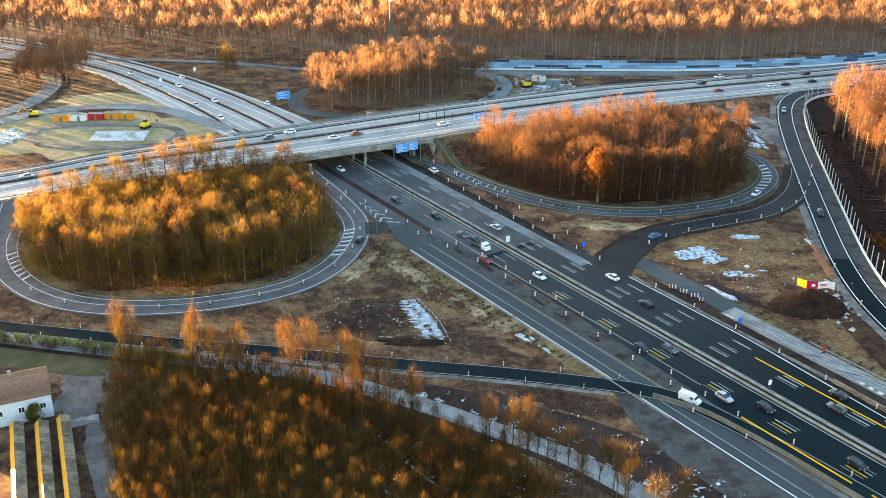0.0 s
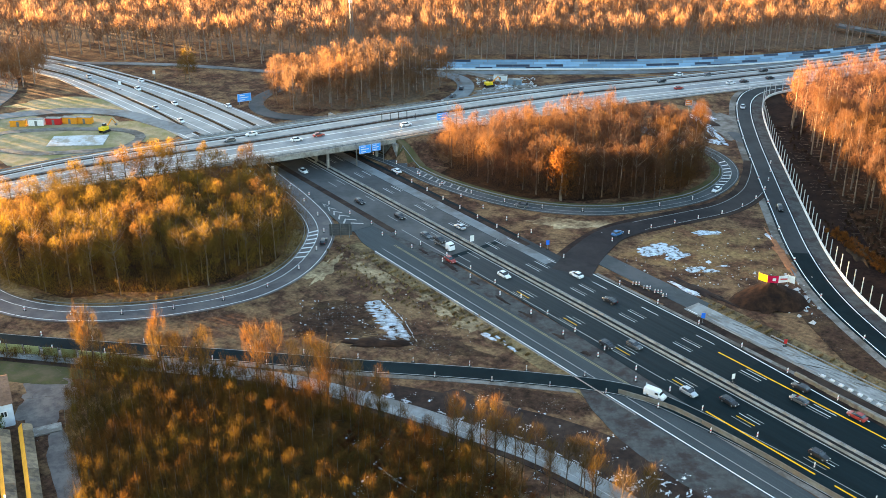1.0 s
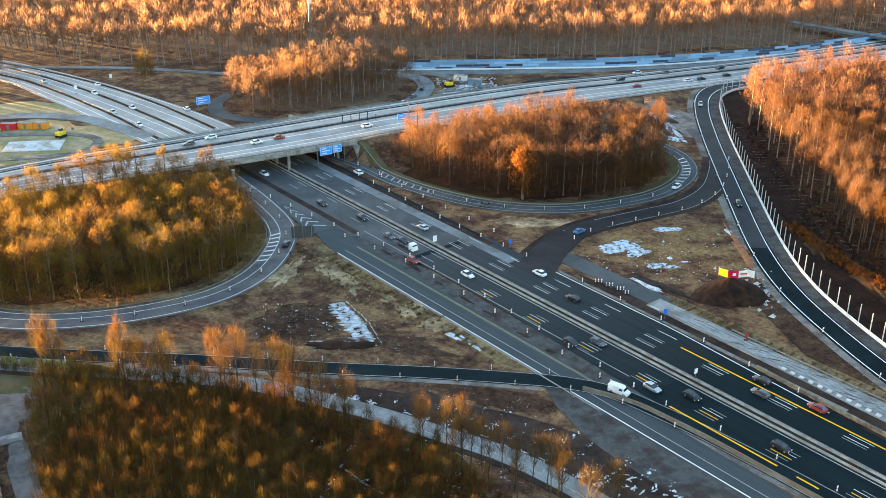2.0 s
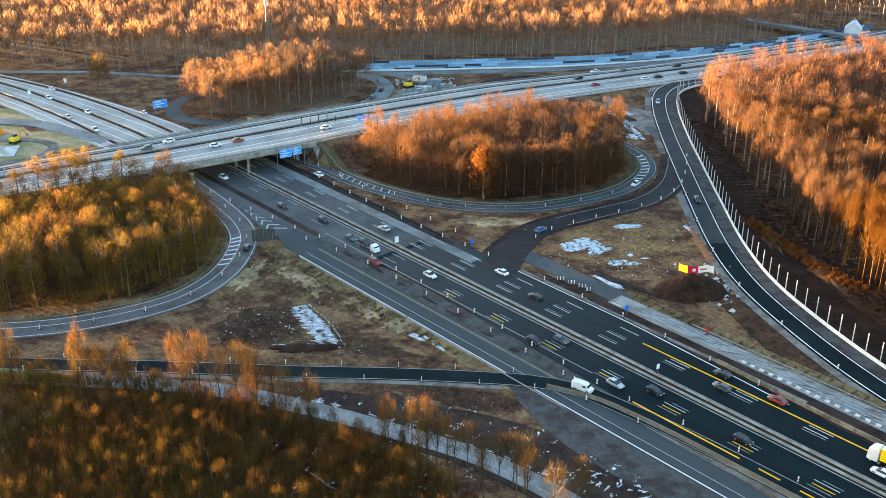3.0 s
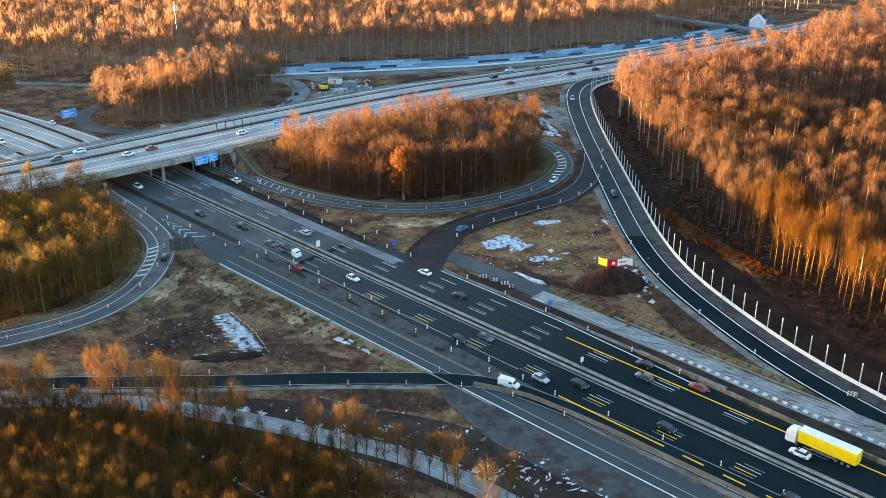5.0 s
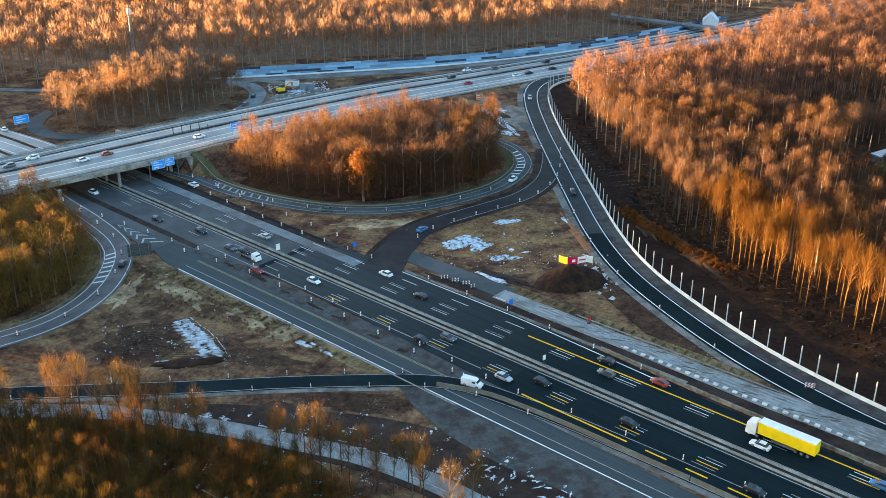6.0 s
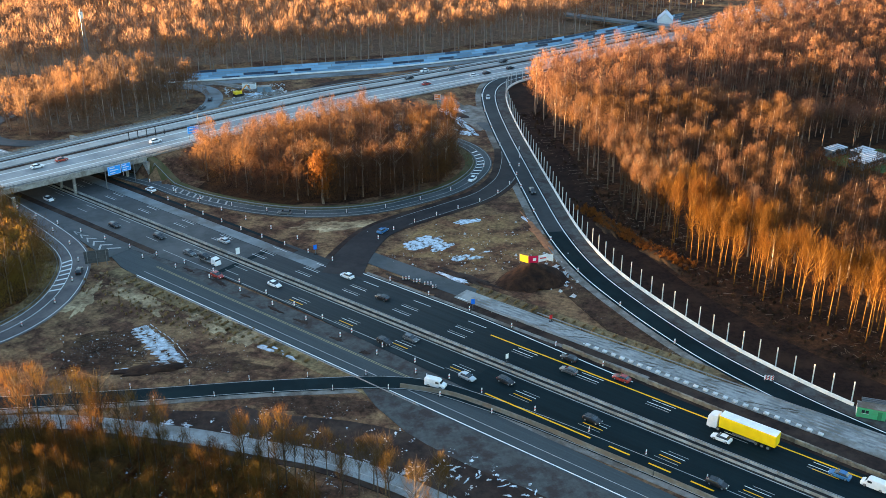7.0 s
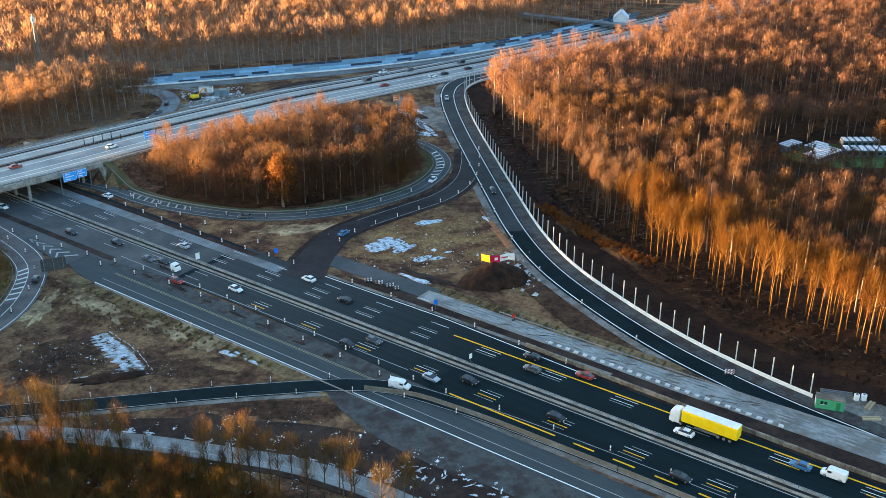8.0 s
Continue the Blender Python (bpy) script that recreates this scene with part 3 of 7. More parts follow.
def trunk_lists(rng, h, r0, forks, zc, rr, sides=6, lean=0.03, steep=(0.7, 1.5)):
    v, f = [], []
    n = 6
    bend = rng.normal(size=2) * lean
    path = [np.array([bend[0] * h * (i / n) ** 2 + rng.normal() * 0.06, bend[1] * h * (i / n) ** 2 + rng.normal() * 0.06, h * i / n - (0.3 if i == 0 else 0)]) for i in range(n + 1)]
    lathe_tube(v, f, path, [r0 * (1.25 if i == 0 else 1 - 0.85 * i / n) for i in range(n + 1)], sides)
    for k in range(forks):
        t = rng.uniform(0.42, 0.88)
        a = rng.uniform(0, 6.28)
        b = path[int(t * n)] * (1 - (t * n) % 1) + path[min(n, int(t * n) + 1)] * ((t * n) % 1)
        out = rr * rng.uniform(0.5, 0.95)
        tip = b + np.array([math.cos(a) * out, math.sin(a) * out, min(out * rng.uniform(*steep), h * 1.03 - b[2])])
        mid = (b + tip) / 2 + np.array([0, 0, -0.1 * out]) + rng.normal(size=3) * 0.2
        rb = r0 * 0.5 * (1 - t * 0.55)
        lathe_tube(v, f, [b, mid, tip], [rb, rb * 0.6, rb * 0.15], 4)
    return v, f


def tree_model(name, seed, h, crown, r0, forks, n, twig, bark, leaf, label, up=0.6, steep=(0.7, 1.5), loose=0.3):
    """One bare tree: an Empty at its foot with trunk and crown. crown: (centre height, radius, half height); twig: (length, width)."""
    rng = np.random.default_rng(seed)
    top = new("tree")
    v, f = trunk_lists(rng, h * 0.93, r0, forks, *crown[:2], steep=steep)
    ob = new("trunk", raw_mesh("trunk", v, f, bark))
    ob.parent = top
    t = twigs(rng, n, crown[0], crown[1], crown[2], twig[0], twig[1], up, 11, loose)
    ob = new("crown", raw_mesh("crown", t, np.arange(len(t)).reshape(-1, 3), leaf))
    ob.parent = top
    return tagged(top, label, "tree")


def scatter(rng, inside, box, gap, tries):
    """Plan points in a box, kept where inside(xy) is true, about gap metres apart."""
    cell, out = {}, []
    for x, y in zip(rng.uniform(box[0], box[2], tries), rng.uniform(box[1], box[3], tries)):
        k = (int(x // gap), int(y // gap))
        if any((x - a) ** 2 + (y - b) ** 2 < gap * gap for i in (-1, 0, 1) for j in (-1, 0, 1) for a, b in cell.get((k[0] + i, k[1] + j), ())):
            continue
        if not inside(x, y):
            continue
        cell.setdefault(k, []).append((x, y))
        out.append((x, y))
    return out


def in_shape(poly):
    p = np.array(poly)
    q = np.roll(p, -1, 0)

    def test(x, y):
        hit = ((p[:, 1] > y) != (q[:, 1] > y)) & (x < (q[:, 0] - p[:, 0]) * (y - p[:, 1]) / (q[:, 1] - p[:, 1] + 1e-12) + p[:, 0])
        return bool(hit.sum() % 2)

    return test


def hollow(x, y):
    """Lower growth in the shaded hollow behind the huts and at the far ends of the ramp woods."""
    q = ((x - 262) * 0.65 + (y - 326) * 0.75) / 24, ((x - 262) * 0.75 - (y - 326) * 0.65) / 75
    a = 0.4 * math.exp(-(q[0] ** 2 + q[1] ** 2) ** 2)
    b = 0.16 * math.exp(-(((x - 20) / 18) ** 2 + ((y - 360) / 14) ** 2) ** 2)
    c = 0.2 * math.exp(-(((x + 95) / 28) ** 2 + ((y - 312) / 16) ** 2) ** 2)
    return 1 - a - b - c


def woodland(name, spots, label, n, twig, h, crown, bark, leaf, seed, sides=3, up=0.35, loose=0.3):
    """Many trees of a wood as one mesh for the stems and one for the twigs."""
    rng = np.random.default_rng(seed)
    V, F, T, base = [], [], [], 0
    z = rise(spots)
    for (x, y), g in zip(spots, z):
        k = hollow(x, y) * rng.uniform(0.88, 1.1) * (1.0 + 0.16 * noise.noise((x * 0.03, y * 0.03, seed)))
        hh = h * k
        r0 = 0.012 * hh + 0.05
        bx, by = rng.normal(size=2) * 0.5
        ring = [(math.cos(6.283 * j / sides), math.sin(6.283 * j / sides)) for j in range(sides)]
        for zz, rr, dx, dy in ((-0.3, r0, 0, 0), (hh * 0.5, r0 * 0.7, bx * 0.4, by * 0.4), (hh * 0.93, 0.04, bx, by)):
            V += [(x + dx + c * rr, y + dy + s * rr, g + zz) for c, s in ring]
        for i in (0, 1):
            for j in range(sides):
                F.append((base + i * sides + j, base + i * sides + (j + 1) % sides, base + (i + 1) * sides + (j + 1) % sides, base + (i + 1) * sides + j))
        base += 3 * sides
        w = rng.uniform(0.8, 1.25)
        T.append(twigs(rng, n, crown[0] * k, crown[1] * w, crown[2] * k, twig[0], twig[1], up, 11, loose) + (x, y, g))
    top = new(name)
    tagged(top, label, "trees", kind="stuff")
    a = new("stems", raw_mesh("stems", V, F, bark))
    a.parent = top
    T = np.concatenate(T)
    b = new("twigs", raw_mesh("twigs", T, np.arange(len(T)).reshape(-1, 3), leaf))
    b.parent = top
    return top


def plant(models, spots, rng, group, scale=(0.85, 1.15)):
    z = rise(spots) if len(spots) else []
    for (x, y), g in zip(spots, z):
        m = models[rng.integers(len(models))]
        k = rng.uniform(*scale)
        t = copy_thing(m, pose(x, y, g, 0, 0, rng.uniform(0, 360)))
        t.scale = (k * rng.uniform(0.92, 1.08), k * rng.uniform(0.92, 1.08), k)
        t["group"] = group


def drop_models(models):
    for m in models:
        for o in (*m.children_recursive, m):
            bpy.data.objects.remove(o)


rng = np.random.default_rng(7)
# outlines of the woods
WOOD_L = [(-120, 262), (-106, 252), (-77, 247), (-54, 253), (-40, 264), (-35, 281), (-38, 300), (-45, 317), (-48, 329), (-62, 333), (-85, 324), (-108, 308), (-124, 296), (-127, 278)]
WOOD_M = [(12, 352), (20, 336), (36, 320), (54, 312), (82, 310), (99, 324), (107, 340), (104, 355), (94, 366), (78, 374), (55, 376), (34, 372), (20, 364)]
WOOD_F = [(-58, 424), (-48, 414), (-20, 417), (12, 438), (22, 452), (18, 464), (-5, 468), (-35, 462), (-55, 446)]
WOOD_R = [(166, 411), (153, 385), (149.5, 350), (145.5, 310), (144, 280), (142.5, 258), (145, 238), (149, 216), (155, 196), (162.5, 179), (170, 164), (181, 143), (197, 118), (330, 100), (600, 300), (700, 640), (480, 560), (330, 492), (285, 462), (262, 444), (238, 434), (208, 430), (182, 421)]
WOOD_N = [(-128, 498), (-60, 487), (0, 489), (110, 487), (165, 494), (215, 506), (262, 526), (330, 556), (480, 640), (520, 760), (-100, 760), (-400, 700), (-330, 560), (-215, 520)]
WOOD_G = [(-190, 440), (-176, 446), (-168, 458), (-168, 475), (-176, 495), (-190, 500), (-196, 480), (-195, 455)]
WOOD_H = [(-224, 422), (-216, 490), (-240, 530), (-330, 530), (-330, 422)]
WOOD_S = [(-74, 190), (-77, 207), (-68, 209), (-43, 203), (-27, 197), (-12, 188), (0, 180), (11, 171), (20, 163), (22, 140), (-50, 130), (-62, 155)]

# two colourings of the edge tree: golden for sunlit, grey-red for shaded
tall = [tree_model("tree", 20 + i, 23, (14.8, 2.9 + 0.3 * (i % 3), 8.0), 0.17, 26, 1150, (1.5, 0.038), M_SUNBARK, M_SUNTWIG, "tall bare tree with a pale trunk, coloured golden as if sunlit", 1.2, (1.3, 2.6), 0.6) for i in range(6)]
tall_shaded = [tree_model("tree", 30 + i, 23, (14.8, 3.1, 7.4), 0.2, 18, 1250, (1.4, 0.06), M_DARKBARK, M_TWIGM, "tall bare tree coloured grey and red-brown as if in shade", 1.0, (1.3, 2.4), 0.5) for i in range(4)]
round_ = [tree_model("tree", 40 + i, 18, (9.0, 4.7, 8.4), 0.2, 12, 2600, (0.95, 0.076), M_BARK, (M_TWIGM, M_TWIGY)[i % 2], "bare winter tree with red-brown twigs", 0.4, (0.7, 1.4), 0.8) for i in range(8)]
slim = [tree_model("tree", 60 + i, 13.5, (8.3, 1.9 + 0.25 * i, 5.4), 0.14, 30, 800 + 60 * i, (1.15, 0.027), M_DARKBARK, M_TWIGD, "slender bare roadside tree with upright twigs", 1.3, (1.3, 2.4), 0.45) for i in range(4)]
autumn = [tree_model("tree", 80, 14.5, (7.4, 4.3, 6.6), 0.28, 10, 3200, (0.7, 0.16), M_BARK, M_TWIGO, "oak with withered orange leaves", 0.1, (0.6, 1.2), 1.0)]

inL, inM, inF, inWR, inWN, inS = (in_shape(p) for p in (WOOD_L, WOOD_M, WOOD_F, WOOD_R, WOOD_N, WOOD_S))


def inR(x, y):
    huts = 230 < x < 292 and abs(y - 290 + 0.3 * (x - 260)) < 17
    return inWR(x, y) and math.hypot(x, y) < 730 and math.atan2(x, y) < 0.83 and not huts and not low_growth(x, y) and math.hypot(x - 288, y - 515) > 16


def low_growth(x, y):
    """Young low wood before the huts, and before the white house."""
    a, b = 0.66 * x + 0.75 * y, 0.75 * x - 0.66 * y
    c, e = 0.48 * x + 0.877 * y, 0.877 * x - 0.48 * y
    return (316 < a < 374 and -30 < b < 52) or (535 < c < 592 and -10 < e < 20)


def inN(x, y):
    return inWN(x, y) and math.hypot(x, y) < 715 and not (x > 140 and y > 625) and not (y < 508 and abs(x + 0.0515 * y) < 4)

spots_l = scatter(rng, inL, (-130, 240, -30, 340), 5.0, 5000)
spots_l = [p for p in spots_l if p[1] < 326]
plant(round_[1::2], [p for p in spots_l if p[1] < 275][:90], rng, "bare trees of the loop wood")
rest = [p for p in spots_l if p[1] >= 275]
woodland("woodland", rest, "dense bare wood inside the loop ramp, twigs lit warm", 1400, (1.0, 0.09), 16.5, (9.2, 4.6, 7.2), M_BARK, M_TWIGY, 3, up=0.4, loose=0.8)
spots_m = [p for p in scatter(rng, inM, (0, 300, 115, 380), 5.0, 5000) if p[1] < 359 + 0.25 * (p[0] - 12)]
front = [p for p in spots_m if p[1] < 332]
plant(round_[::2], front[:90], rng, "bare trees of the oval wood", (0.95, 1.2))
woodland("woodland", [p for p in spots_m if p[1] >= 332], "dense bare oval wood between the ramps", 1400, (1.0, 0.09), 20.5, (11.2, 4.8, 8.8), M_BARK, M_TWIGM, 4, up=0.4, loose=0.8)
plant(autumn, [(51.0, 311.4)], rng, "autumn oak", (1.38, 1.39))
spots_f = scatter(rng, inF, (-60, 410, 30, 470), 5.0, 3000)
woodland("woodland", spots_f, "bare wood beyond the bridge", 1000, (1.2, 0.13), 20, (9.6, 5.2, 9.2), M_HAZEBARK, M_TWIGF, 5, up=0.4, loose=0.7)
spots_r = scatter(rng, inR, (140, 90, 620, 560), 5.6, 26000)
EDGE_R = spline(WOOD_R[1:13], 3.0)


def to_edge(q):
    return float(np.hypot(EDGE_R[:, 0] - q[0], EDGE_R[:, 1] - q[1]).min())


spots_r = [p for p in spots_r if not (p[1] < 300 and to_edge(p) < 15)]
edge = scatter(rng, lambda x, y: inR(x, y) and y < 300 and to_edge((x, y)) < 15, (140, 100, 215, 300), 3.5, 6000)
# colouring switches where the oval wood's shade ends
plant(tall_shaded, [p for p in edge[:200] if p[1] >= 258], rng, "tall trees along the edge of the wood", (0.85, 1.05))
plant(tall, [p for p in edge[:200] if p[1] < 258], rng, "tall trees along the edge of the wood", (0.85, 1.1))
chosen = set(edge[:200])
spots_r += edge[200:]
near_r = [p for p in spots_r if p not in chosen and math.hypot(p[0], p[1]) < 400]
far_r = [p for p in spots_r if p not in chosen and math.hypot(p[0], p[1]) >= 400]
woodland("woodland", near_r, "tall bare beech wood beside the ramp", 1350, (1.3, 0.08), 22, (14.6, 4.4, 7.2), M_BARK, M_TWIGM, 6, up=0.6, loose=0.7)
woodland("woodland", far_r, "distant bare wood with red-brown crowns", 480, (1.5, 0.16), 22, (14.2, 4.8, 7.6), M_BARK, M_TWIGR, 8, up=0.5, loose=0.7)
woodland("woodland", scatter(rng, lambda x, y: inWR(x, y) and low_growth(x, y), (180, 180, 320, 540), 4.6, 9000), "low young wood before the clearing", 420, (1.0, 0.1), 11, (6.8, 3.0, 4.6), M_BARK, M_TWIGM, 15)
spots_n = scatter(rng, inN, (-400, 485, 560, 760), 6.2, 20000)
woodland("woodland", spots_n, "long belt of bare wood behind the solar wall", 250, (2.2, 0.21), 22, (14.4, 4.6, 7.4), M_HAZEBARK, M_TWIG, 9, up=0.7)
spots_s = [p for p in scatter(rng, inS, (-80, 128, 30, 212), 2.5, 14000) if p[0] + 0.5 * (190 - p[1]) < -14 or rng.random() < 0.7]
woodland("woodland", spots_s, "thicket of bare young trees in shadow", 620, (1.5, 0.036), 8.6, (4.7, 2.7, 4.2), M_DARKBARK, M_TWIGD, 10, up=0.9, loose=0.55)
woodland("woodland", scatter(rng, in_shape(WOOD_G), (-205, 432, -155, 515), 5.5, 1500), "clump of bare trees between two ramps in evening glow", 950, (1.6, 0.14), 18, (8.8, 5.0, 8.6), M_HAZEBARK, M_TWIG, 14)
plant(tall, [(104, 343), (107, 349.5)], rng, "birches at the end of the oval wood")
plant(round_, [(-98, 458), (-101, 463)], rng, "lone trees beyond the bridge")
# lies out of view; extent and height set to shade heap and ramp strip
woodland("woodland", scatter(rng, in_shape(WOOD_H), (-332, 400, -198, 532), 6.2, 4000), "bare wood beside the curved ramp, out of view, heightened for shade", 260, (1.9, 0.26), 27, (16, 5.2, 12), M_HAZEBARK, M_TWIG, 16)
# unseen stand of trees added west of the huts, to throw its shadow over the thicket
woodland("woodland", scatter(rng, lambda x, y: True, (-250, 282, -226, 348), 4.6, 900), "unseen stand of bare trees added to shade the thicket", 300, (1.6, 0.36), 21, (10.8, 4.6, 10.0), M_BARK, M_TWIGF, 17)
# low undergrowth along the edges of the woods
def brush(poly_pts, width, n, size, leaf, label, seed):
    rng = np.random.default_rng(seed)
    line = spline(poly_pts, 2.0)
    d, nn = along(line)
    T = []
    for _ in range(n):
        i = rng.integers(len(line))
        x, y = line[i] + nn[i] * rng.uniform(-width, width)
        k = size * rng.uniform(0.6, 1.4)
        T.append(twigs(rng, 90, k * 0.8, k * 0.9, k, 0.7, 0.06, 0.6) + (x, y, float(rise([(x, y)])[0])))
    T = np.concatenate(T)
    ob = new("undergrowth", raw_mesh("undergrowth", T, np.arange(len(T)).reshape(-1, 3), leaf))
    return tagged(ob, label, "undergrowth", kind="stuff")


brush(WOOD_L[:8], 3.5, 420, 4.2, M_TWIGY, "low bare brush round the loop wood", 51)
brush(WOOD_F[:5], 3.5, 120, 3.0, M_TWIG, "low bare brush round the far wood", 58)
brush(WOOD_M[:8], 3.2, 420, 4.6, M_TWIGM, "low bare brush round the oval wood", 52)
brush(WOOD_R[1:13], 5.0, 240, 0.8, M_BRAMBLE, "low rusty brush at the edge of the tall wood", 53)
brush([(-150, 226.5), (-111, 218.6), (-91.5, 215), (-74, 211), (-66, 207)], 1.3, 210, 2.1, M_TWIGD, "bare hedge in front of the noise wall", 57)
brush([(-14, 180), (-2, 172), (10, 162), (20, 150)], 9.0, 420, 0.9, M_RUSTY, "rusty low brush on the floor of the thin thicket", 59)
brush(WOOD_S[2:9], 2.5, 120, 1.2, M_TWIGD, "low brush along the lane", 54)
dl, nl = along(P_LANE)
ROW = []
for i in range(len(P_LANE)):
    x, y = P_LANE[i]
    if -75 < x < 52:
        for _ in range(1 if (i * 7) % 10 < 3 else 2):
            off = rng.uniform(3.4, 10.5)
            ROW.append((float(x + nl[i][0] * off + rng.normal() * 1.2), float(y + nl[i][1] * off + rng.normal() * 0.8)))
ROW += [(22, 163), (25, 165.5), (27, 161), (30, 159.5), (33, 156), (35, 158), (38, 152.5), (40, 155), (43, 149), (45.5, 151), (47, 146.5), (17, 166.5), (9, 172), (-14, 188), (-22, 193)]
ROW = [q for q in ROW if not (-2 < q[0] < 12 and rng.random() < 0.5) and rng.random() < 0.7]
inner = scatter(rng, inS, (-80, 128, 30, 212), 9.0, 1500)
plant(slim, inner[:45], rng, "young trees standing in the thicket", (0.55, 0.72))
plant(slim, [q for q in ROW if q[0] < -8], rng, "row of trees along the lane", (1.0, 1.5))
plant(slim, [q for q in ROW if q[0] >= -8], rng, "row of trees along the lane", (0.85, 1.3))
brush([(131, 282), (133.5, 268), (136, 254), (139, 243), (143, 232)], 2.4, 240, 1.0, M_TWIGO, "rusty orange bracken along the bank", 55)


M_STRAW = mat("straw_tufts", (0.34, 0.23, 0.11), (0.17, 0.11, 0.055), 0.9, 0.4, 8, 0, per="island", through_light=0.3)
brush(motorway(np.arange(-112, -36, 6.0)) - AX_N * 28.6, 1.6, 190, 0.38, M_STRAW, "dry grass tufts on the verge of the slip road", 71)
brush(motorway(np.arange(-30, 38, 6.0)) + AX_N * 28.2, 1.5, 150, 0.34, M_STRAW, "dry grass tufts beside the pale carriageway", 72)
brush([(-22, 275), (-16, 262), (-6, 250), (6, 240), (16, 230)], 5.0, 170, 0.36, M_STRAW, "dry grass tufts on the open slope", 73)
brush((P_LL + along(P_LL)[1] * 6.3)[14:50:3], 1.2, 120, 0.32, M_STRAW, "dry grass tufts beside the loop ramp", 74)


def litter_sticks(line, u0, u1, n, label, seed):
    """Fallen branches that lie about on the ground, as one heap of thin three-sided sticks."""
    rng = np.random.default_rng(seed)
    d, nn = along(line)
    V, F = [], []
    for _ in range(n):
        i = rng.integers(len(line))
        x, y = line[i] + nn[i] * rng.uniform(u0, u1)
        a, l, w = rng.uniform(0, 6.28), min(2.6, rng.lognormal(0.3, 0.5)), rng.uniform(0.02, 0.045)
        z = float(rise([(x, y)])[0]) + 0.2
        c, s = math.cos(a), math.sin(a)
        k = len(V)
        for e in (-0.5, 0.5):
            V += [(x + c * l * e - s * w, y + s * l * e + c * w, z), (x + c * l * e + s * w, y + s * l * e - c * w, z), (x + c * l * e, y + s * l * e, z + w * 1.6)]
        F += [(k, k + 1, k + 4, k + 3), (k + 1, k + 2, k + 5, k + 4), (k + 2, k, k + 3, k + 5)]
    return tagged(mesh_object("fallen_branches", V, F, M_BARK), label, "branches", kind="stuff")


brush([(140, 290), (141, 260), (146, 235), (152, 210), (160, 180), (170, 150)], 9.0, 420, 0.5, M_BRAMBLE, "dark low brambles on the floor before the tall wood", 56)
litter_sticks(EDGE_R, -14, 8, 1000, "fallen branches and felled wood at the edge of the tall wood", 61)
litter_sticks(P_LANE[30:], 5, 22, 300, "fallen branches in the thicket", 62)
drop_models(tall + tall_shaded + round_ + slim + autumn)


# ---------------------------------------------------------------- small builders
def block(bm, x0, x1, y0, y1, z0, z1, bevel=0.0):
    """A cuboid in bm, with worn edges where bevel is given."""
    made = bmesh.ops.create_cube(bm, size=1.0, matrix=Matrix.LocRotScale(((x0 + x1) / 2, (y0 + y1) / 2, (z0 + z1) / 2), None, (x1 - x0, y1 - y0, z1 - z0)))
    if bevel:
        edges = list({e for v in made["verts"] for e in v.link_edges})
        bmesh.ops.bevel(bm, geom=edges, offset=bevel, segments=1, affect="EDGES")


def tube(bm, a, b, r0, r1=None, sides=10):
    a, b = Vector(a), Vector(b)
    m = Matrix.Translation((a + b) / 2) @ (b - a).to_track_quat("Z", "Y").to_matrix().to_4x4()
    bmesh.ops.create_cone(bm, cap_ends=True, segments=sides, radius1=r0, radius2=r0 if r1 is None else r1, depth=(b - a).length, matrix=m)


def box_part(name, dims, material, parent, label="", bevel=0.0):
    bm = bmesh.new()
    block(bm, *dims, bevel)
    return part(name, bm, material, parent, label)


def tube_part(name, a, b, r, material, parent, label="", r1=None, sides=10):
    bm = bmesh.new()
    tube(bm, a, b, r, r1, sides)
    return part(name, bm, material, parent, label)


def place_on(s, u, z=0.0):
    x, y = motorway(s)[0] + AX_N * u
    return float(x), float(y), z


M_ANGLE = math.degrees(math.atan2(AX_D[1], AX_D[0]))


# ---------------------------------------------------------------- road markings
def strip_line(name, road, pts, u, width, material, lift, height=None):
    return ribbon(name, pts, u - width / 2, u + width / 2, material, road, lift=lift, thick=0.03, height=height, across=1)


def dashes(road, s_list, u, length, width, material, lift=0.216):
    """Painted dashes along the motorway, one piece each on a shared mesh."""
    me = None
    for s in s_list:
        x, y, _ = place_on(s, u)
        a = motorway([s - 1, s + 1])
        ang = math.atan2(*(a[1] - a[0])[::-1])
        if me is None:
            bm = bmesh.new()
            block(bm, -length / 2, length / 2, -width / 2, width / 2, -0.02, 0.0)
            me = bpy.data.meshes.new("lane_dash")
            bm.to_mesh(me), bm.free()
            me.materials.append(material)
        ob = new("lane_dash", me)
        ob.parent = road
        ob.matrix_basis = Matrix.Translation((x, y, lift)) @ Matrix.Rotation(ang, 4, "Z")


S_F = np.arange(-212, 251, 6.0)
P_F = motorway(S_F)
near_s = [-64.4 + 18.5 * k for k in range(0, 15)]
dashes(main_road, near_s, -8.2, 5.0, 0.22, M_YELLOW)
dashes(main_road, near_s, -6.9, 5.6, 0.13, M_WHITE)
dashes(main_road, [s + 0.8 for s in near_s], -5.9, 4.6, 0.13, M_PALE)
dashes(main_road, [s - 0.4 for s in near_s], -9.2, 5.4, 0.12, M_PALE)
far_s = [-203 + 18.5 * k for k in range(0, 7)]
for u in (-7.0, -3.6):
    dashes(main_road, far_s, u, 5.6, 0.2, M_PALE)
near_r = [-1.5 + 18.5 * k for k in range(0, 13)]
dashes(main_road, near_r, 7.0, 5.8, 0.13, M_PALE)
dashes(main_road, near_r, 7.9, 5.8, 0.15, M_WHITE)
dashes(main_road, [s + 0.5 for s in near_r], 9.3, 5.8, 0.13, M_WHITE)
